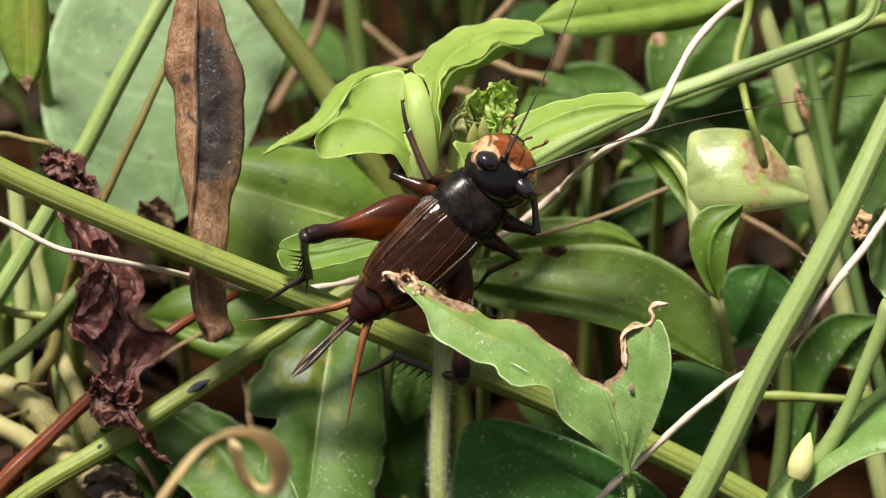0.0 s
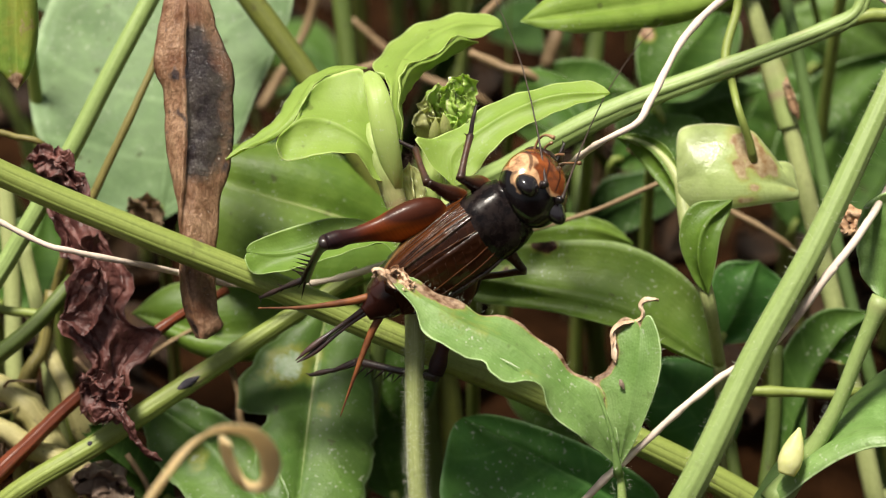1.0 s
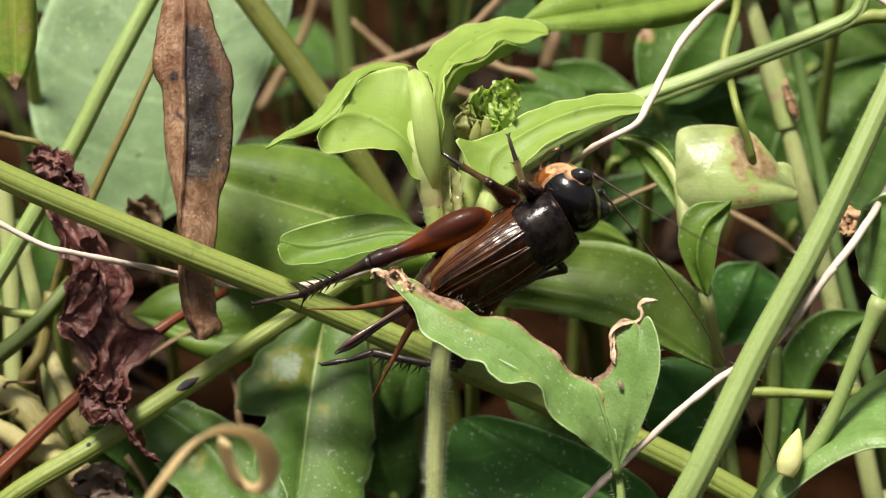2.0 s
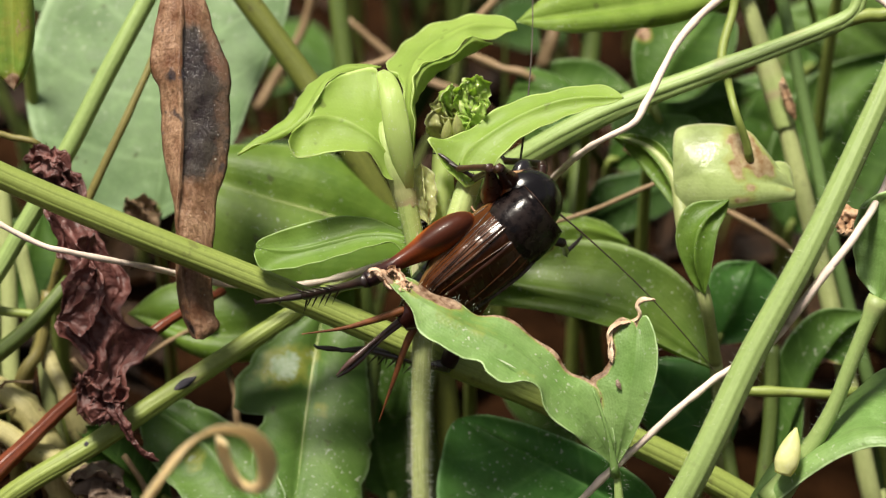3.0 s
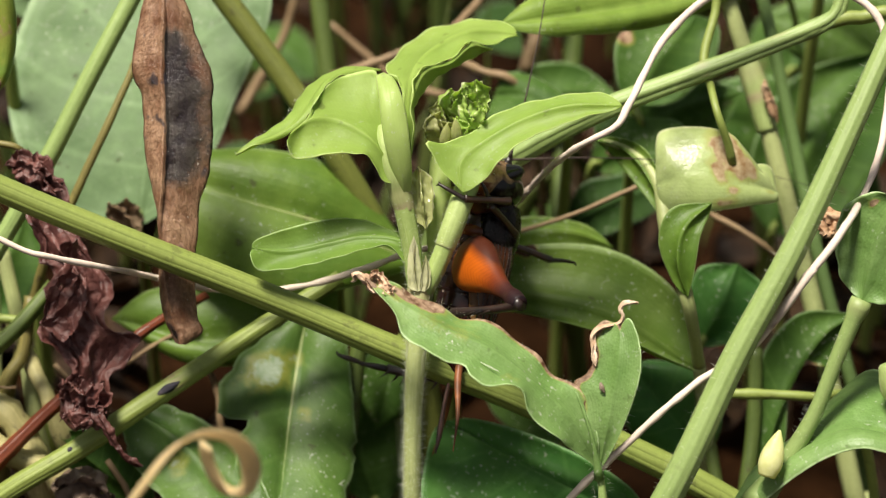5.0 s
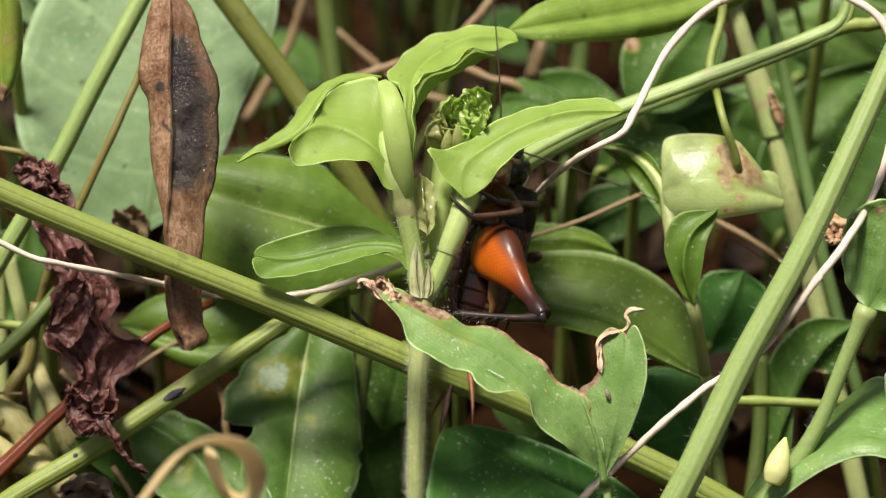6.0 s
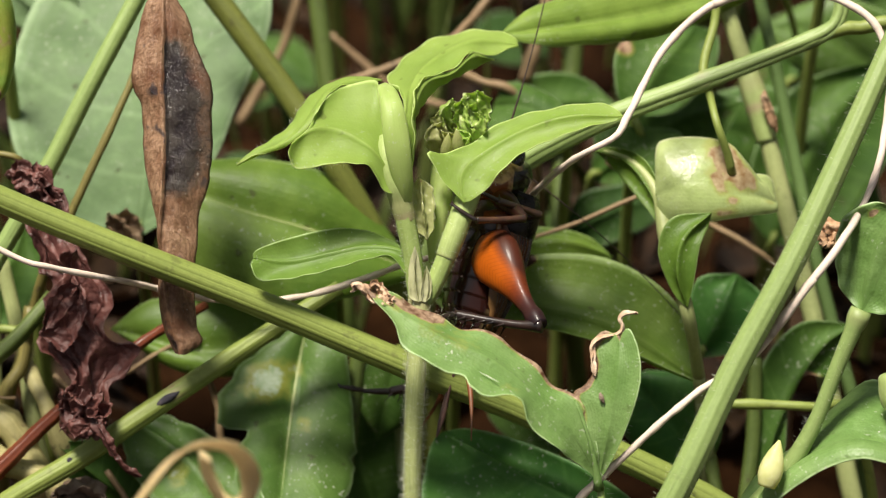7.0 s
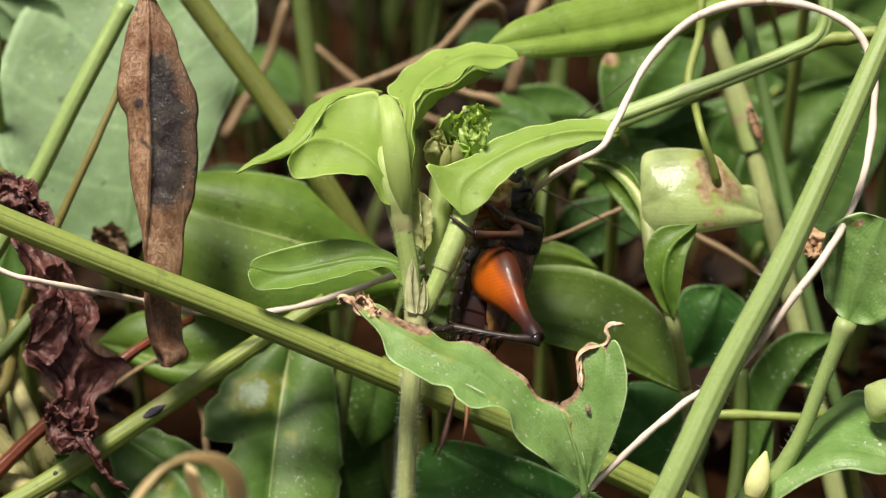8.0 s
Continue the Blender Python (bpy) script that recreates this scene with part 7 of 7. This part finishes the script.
def flow(table, t):
    """The row of a table at time t: smooth, without overshoot."""
    ts = [r[0] for r in table]
    if t <= ts[0]:
        return list(table[0][1:])
    if t >= ts[-1]:
        return list(table[-1][1:])
    i = max(k for k in range(len(ts)) if ts[k] <= t)
    out = []
    h = ts[i + 1] - ts[i]
    f = (t - ts[i]) / h

    def slope(k, c):
        if k <= 0 or k >= len(ts) - 1:
            return 0.0
        a = (table[k][c] - table[k - 1][c]) / (ts[k] - ts[k - 1])
        b = (table[k + 1][c] - table[k][c]) / (ts[k + 1] - ts[k])
        return 0.0 if a * b <= 0 else 2 * a * b / (a + b)

    for c in range(1, len(table[0])):
        a, b = table[i][c], table[i + 1][c]
        m0, m1 = slope(i, c) * h, slope(i + 1, c) * h
        out.append((2 * f ** 3 - 3 * f * f + 1) * a + (f ** 3 - 2 * f * f + f) * m0 + (3 * f * f - 2 * f ** 3) * b + (f ** 3 - f * f) * m1)
    return out


# seconds; place of the wing base in mm; swing, dip and roll in degrees; nod of the head
BODY_FIRST = [
    (0, 1.0, -2.1, 54.3, 44, 4, 8, -28),
    (0.3, 2.5, -2.1, 54.3, 42, 4, 10, -24),
    (0.5, 3.3, -2.1, 54.4, 40, 4, 13, -22),
    (0.7, 4.0, -2.1, 54.4, 40, 3, 17, -26),
    (1, 4.4, -2.8, 53.1, 36, 2, 26, -26),
    (1.2, 6.1, -2.6, 53.5, 34, 0, 30, -22),
    (1.5, 9.4, -3.2, 52.5, 31, 0, 42, -18),
    (1.7, 9.7, -2.4, 51.8, 29, 0, 42, 5),
]
BODY_NEXT = [
    (2.8, 6.7, -1.2, 51.9, 43, 4, 34, 98),
    (3, 7.7, -0.9, 51.5, 40, 2, 38, 100),
    (3.2, 9.0, -0.2, 49.8, 46, 4, 40, 100),
    (3.5, 11.4, 1.5, 47.8, 54, 6, 44, 98),
    (3.8, 13.2, 5.1, 47.8, 78, 8, 54, 88),
    (4, 12.6, 6.6, 47.3, 84, 8, 62, 62),
    (4.2, 12.1, 7.5, 46.9, 92, 8, 66, 42),
    (4.5, 10.6, 7.8, 47.2, 90, 8, 76, 25),
]
BODY_LAST = [
    (4.8, 8.3, 7.3, 46.6, 82, 8, 90, 18),
    (5, 7.5, 7.0, 46.1, 77, 8, 96, 15),
    (5.2, 7.3, 7.3, 46.6, 76, 8, 98, 25),
    (6.3, 8.6, 8.4, 48.5, 74, 8, 110, 55),
    (6.5, 8.4, 8.2, 48.3, 74, 8, 110, 55),
    (7, 9.1, 8.1, 48.1, 73, 8, 110, 55),
    (7.5, 9.7, 8.1, 48.1, 72, 8, 106, 55),
    (8, 11.1, 7.8, 47.5, 72, 8, 98, 58),
]
BODY = BODY_FIRST + BODY_NEXT + BODY_LAST
# feet: where the ankle stands, and the toe
ANKLES = {}
ANKLES["hind", -1] = [(0, -13.4, -1.3, 47.7), (1, -12.7, -1.7, 47.1), (1.5, -13.1, -1.5, 45.4), (2.8, -12.5, -2.0, 45.5), (3.2, -12.4, -2.2, 45.5), (3.55, -12.4, -2.4, 45.5), (3.9, -0.2, -2.2, 42.2), (4.5, 3.5, -1.3, 43.8), (5, 4.0, -2.3, 44.0), (6.5, 4.0, -2.8, 45.1), (7.5, 4.8, -2.7, 45.3), (8, 5.4, -2.8, 45.1)]
ANKLES["hind", 1] = [(0, -4.8, -1.9, 38.7), (1, -7.7, -2.4, 37.8), (1.5, -6.0, -2.1, 38.3), (3, -6.3, 1.6, 36.8), (3.5, 0.6, 0.3, 34.4), (3.8, 11.3, -1.7, 31.1), (4.1, 12.4, -0.9, 30.4), (4.5, 2.5, 1.4, 30.5), (5, -2.7, 4.2, 33.2), (6.5, -3.0, 6.0, 36.4), (7, -2.3, 3.5, 32.1), (7.5, -4.0, 4.2, 35.2), (8, -0.8, 4.2, 35.3)]
ANKLES["fore", -1] = [(0, -3.4, 1.4, 62.5), (0.5, 1.3, 1.0, 61.7), (1, 3.7, 1.9, 61.3), (1.5, 9.7, 2.0, 59.5), (2.8, 5.0, 2.6, 56.5), (3.5, 3.9, 3.1, 55.4), (4.5, 5.5, 3.0, 55.2), (5, 5.2, 2.5, 54.3), (6.3, 5.6, 1.9, 53.2), (7.5, 7.1, 2.0, 53.4), (8, 7.6, 1.8, 53.2)]
ANKLES["fore", 1] = [(0, 8.7, 1.7, 56.9), (0.7, 10.5, 2.8, 56.8), (1.5, 13.3, 4.7, 56.1), (2.8, 7.5, 9.4, 54.2), (3.5, 9.2, 10.5, 54.3), (4.5, 10.1, 10.2, 53.7), (5, 9.4, 9.8, 53.1), (6.5, 9.5, 10.4, 54.1), (8, 11.3, 9.6, 52.7)]
ANKLES["mid", -1] = [(0, -0.5, 3.9, 54.7), (0.6, 0.1, 3.4, 55.9), (1, -1.7, 3.0, 59.2), (1.5, 3.9, 2.3, 58.1), (2.8, 1.6, 2.9, 57.0), (3.5, 8.5, 4.8, 56.3), (4.5, 9.2, 4.4, 53.6), (5, 7.9, 3.9, 52.7), (6.3, 7.9, 4.6, 53.9), (7.5, 9.5, 4.7, 54.1), (8, 10.5, 4.4, 53.7)]
ANKLES["mid", 1] = [(0, 4.7, 2.4, 46.1), (1, 4.8, 1.9, 45.2), (1.5, 6.6, 1.9, 43.3), (2.8, 13.3, 6.8, 45.7), (3.5, 15.2, 7.2, 42.5), (4.5, 15.7, 10.5, 44.2), (5, 15.0, 9.7, 42.8), (6.3, 9.5, 12.4, 45.5), (8, 11.6, 12.9, 46.0)]
TOES = {}
TOES["hind", -1] = [(0, -19.2, -0.9, 43.7), (3.5, -18.3, -0.9, 43.7), (3.9, -4.7, -2.2, 40.2), (4.5, -1.0, -0.4, 41.3), (8, -0.2, 0.3, 42.6)]
TOES["hind", 1] = [(0, -6.8, -1.6, 37.2), (1, -10.4, -2.0, 36.5), (1.5, -10.6, -2.1, 36.4), (3, -12.8, 1.6, 36.8), (3.5, -4.1, 1.1, 33.9), (3.8, 7.9, -2.0, 28.5), (4.1, 9.0, -1.3, 27.8), (4.5, -2.2, 2.6, 30.5), (5, -10.0, 5.1, 34.8), (6.5, -5.9, 7.8, 39.5), (7, -13.1, 3.0, 33.3), (7.5, -11.0, 4.7, 38.2), (8, -9.3, 4.5, 39.8)]
TOES["fore", -1] = [(0, -4.2, 3.2, 65.5), (0.5, 1.3, 2.4, 64.1), (1, 4.0, 2.7, 62.7), (1.5, 10.4, 3.0, 61.2), (2.8, 2.2, 3.5, 58.0), (3.5, 2.0, 3.5, 56.1), (4.5, 3.4, 3.7, 56.5), (5, 3.1, 3.1, 55.4), (6.5, 3.3, 2.8, 54.9), (8, 5.5, 2.6, 54.5)]
TOES["fore", 1] = [(0, 8.4, 3.0, 59.3), (0.7, 11.1, 4.2, 59.2), (1.5, 15.6, 5.3, 57.1), (2.8, 6.3, 11.1, 55.1), (3.5, 8.7, 11.8, 54.4), (4.5, 9.9, 11.6, 54.2), (5, 9.2, 11.5, 53.8), (6.5, 8.7, 11.6, 54.1), (8, 10.5, 10.7, 52.5)]
TOES["mid", -1] = [(0, -1.1, 5.7, 55.9), (0.6, -0.5, 5.1, 56.9), (1, -2.7, 3.3, 59.6), (1.5, 3.2, 2.6, 58.5), (2.8, -2.0, 4.9, 58.4), (3.5, 8.8, 5.6, 57.7), (4.5, 7.5, 4.4, 55.6), (6.3, 6.2, 4.0, 55.0), (8, 8.8, 4.3, 55.4)]
TOES["mid", 1] = [(0, 3.1, 2.2, 43.8), (1, 4.2, 1.9, 43.2), (1.5, 6.1, 2.1, 41.6), (2.8, 14.5, 8.5, 46.7), (3.5, 16.4, 7.5, 40.9), (4.5, 17.0, 11.7, 44.2), (5, 16.6, 10.5, 42.3), (6.3, 10.0, 13.6, 43.4), (8, 12.2, 14.2, 44.2)]
# which way each knee points (side, up, towards the front)
KNEES = {}
KNEES["hind", -1] = [(0, -0.5, 0.25, 1.0), (1.5, -0.2, 0.25, 1.0), (2.8, -0.2, -0.3, 1.0), (3.5, -0.2, -0.3, 1.0), (3.9, 0.2, 0.3, 1.0), (4.5, 0.5, 0.4, 1.0), (5.0, 0.85, 0.30, 0.65), (5.2, 0.88, 0.28, 0.6), (6.3, 1.0, 0.1, 0.25), (8.0, 1.0, 0.05, 0.25)]
KNEES["hind", 1] = [(0, 0.4, -1.0, 0.3), (3.0, 0.5, -1.0, 0.2), (3.8, 1.0, 0.0, 0.1), (4.1, 1.0, 0.0, 0.1), (4.5, 0.5, -1.0, 0.0), (8.0, 0.3, -1.0, 0.1)]
KNEES["fore", -1] = [(0, -0.6, -0.2, 1.0), (1.5, -0.5, 0.0, 1.0), (2.8, 0.3, 0.2, 1.0), (4.5, 1.0, 0.1, 0.4), (5.2, 1.0, 0.0, 0.4), (6.3, 1.0, -0.4, 0.35), (8.0, 1.0, -0.4, 0.35)]
KNEES["fore", 1] = [(0, 1.0, 0.2, 0.3), (2.8, 0.8, 0.5, 0.6), (8.0, 0.8, 0.5, 0.5)]
KNEES["mid", -1] = [(0, -0.8, 0.1, 0.8), (1.5, -0.6, 0.2, 0.9), (2.8, 0.2, 0.4, 1.0), (4.5, 1.0, 0.2, 0.4), (8.0, 1.0, 0.2, 0.4)]
KNEES["mid", 1] = [(0, 1.0, -0.3, 0.3), (8.0, 1.0, 0.2, 0.0)]
# where the feelers point: swing and dip in degrees
FEELERS = {
    -1: [(0, 62, 5), (0.5, 85, 20), (1.0, 95, 40), (1.4, 60, 10), (1.5, -40, -10), (1.7, -60, -10), (2.8, 80, 20), (3.5, 80, 20), (4.2, 95, 10), (4.5, 52, 15), (5.2, 80, 10), (6.5, 92, 5), (7.0, 70, 5), (7.5, 60, 20), (8.0, 30, 25)],
    1: [(0, 21, 3), (0.5, 40, 20), (1.0, 70, 45), (1.5, -30, 20), (1.7, -50, 10), (2.8, -40, 10), (3.5, -30, 20), (4.5, 10, 15), (5.2, 0, 10), (6.5, -25, 10), (7.0, -35, 10), (8.0, -22, 15)],
}
# how far the sprig leans to the side, in degrees, from how it grew
SWAY = [(0, -0.84), (0.5, -0.32), (0.7, -0.32), (0.9, -2.94), (1, -3.31), (1.2, -1.63), (1.4, -0.16), (1.5, 0.42), (1.7, 0.74), (2.8, -1.63), (3, -1.89), (3.5, -0.89), (3.8, 0.47), (4, 1.16), (4.2, 0.74), (4.5, 0.00), (5, -0.47), (5.2, -0.58), (6.3, -0.89), (6.5, -0.89), (7, -0.32), (7.5, 0.26), (8, 0.89)]


def segment(a, b, up):
    """The turn of a leg segment that runs from a to b with its ridge towards up."""
    y = (b - a).normalized()
    x = y.cross(up)
    x = x.normalized() if x.length > 1e-6 else y.orthogonal().normalized()
    return Matrix((x, y, x.cross(y))).transposed().to_4x4()


def motions():
    rows = {key: [] for key in JOINTED}
    body_rows = []
    reach = {"hind": (12.5, 9.0), "mid": (5.2, 5.2), "fore": (5.2, 5.2)}
    for k in range(81):
        t = k / 10
        x, y, z, swing, dip, roll, nod = flow(BODY, t)
        body = Matrix.Translation((x, y, z)) @ turned(swing, dip, roll).to_4x4()
        back = body.inverted()
        rise = back.to_3x3() @ RISE
        body_rows.append((t, Matrix.Translation(body.translation * MM) @ body.to_3x3().to_4x4()))
        calm = max(0.0, min(1.0, (40 - nod) / 60))
        tilt = Matrix.Rotation(radians(11 * calm), 4, "Z") @ Matrix.Rotation(radians(7 * calm), 4, "Y") @ pose(0, 0, 0, -nod)
        head = Matrix.Translation((0, 4.5, 0)) @ tilt
        rows["head"].append((t, Matrix.Translation(Vector((0, 4.5, 0)) * MM) @ tilt))
        for s in (-1, 1):
            sw, dp = flow(FEELERS[s], t)
            m = (back.to_3x3() @ turned(sw, dp, 0))
            m = (head.to_3x3().inverted() @ m).to_4x4()
            rows["antenna", s].append((t, Matrix.Translation(Vector((s * 1.15, 4.2, 1.3)) * MM) @ m))
            for kind in ("hind", "mid", "fore"):
                a, b = reach[kind]
                hip = HIP_AT[kind, s]
                ankle = back @ Vector(flow(ANKLES[kind, s], t))
                toe = back @ Vector(flow(TOES[kind, s], t))
                kx, ky, kz = flow(KNEES[kind, s], t)
                pole = back.to_3x3() @ (SIDE * kx + RISE * ky + FRONT * kz)
                way = ankle - hip
                d = max(abs(a - b) + 0.3, min(way.length, a + b - 0.05))
                way.normalize()
                ankle = hip + way * d
                along = (a * a - b * b + d * d) / (2 * d)
                out = math.sqrt(max(0.0, a * a - along * along))
                pole = (pole - way * pole.dot(way)).normalized()
                knee = hip + way * along + pole * out
                hinge = way.cross(pole)
                hang = max(0.0, -pole.dot(rise))
                ridge = pole + rise * (0.4 + hang) + back.to_3x3() @ FRONT * (0.2 + 2 * hang) if kind == "hind" else pole
                for i, (p, q, up) in enumerate(((hip, knee, ridge), (knee, ankle, hinge.cross(ankle - knee)), (ankle, toe, hinge.cross(toe - ankle)))):
                    rows[kind, s, i].append((t, Matrix.Translation(p * MM) @ segment(p, q, up)))
    walk(CRICKET, body_rows)
    for key, given in rows.items():
        walk(JOINTED[key], given)
    foot = SPRIG.location.copy()
    walk(SPRIG, [(t, Matrix.Translation(foot) @ Matrix.Rotation(radians(-a), 4, FRONT)) for t, a in SWAY])


motions()
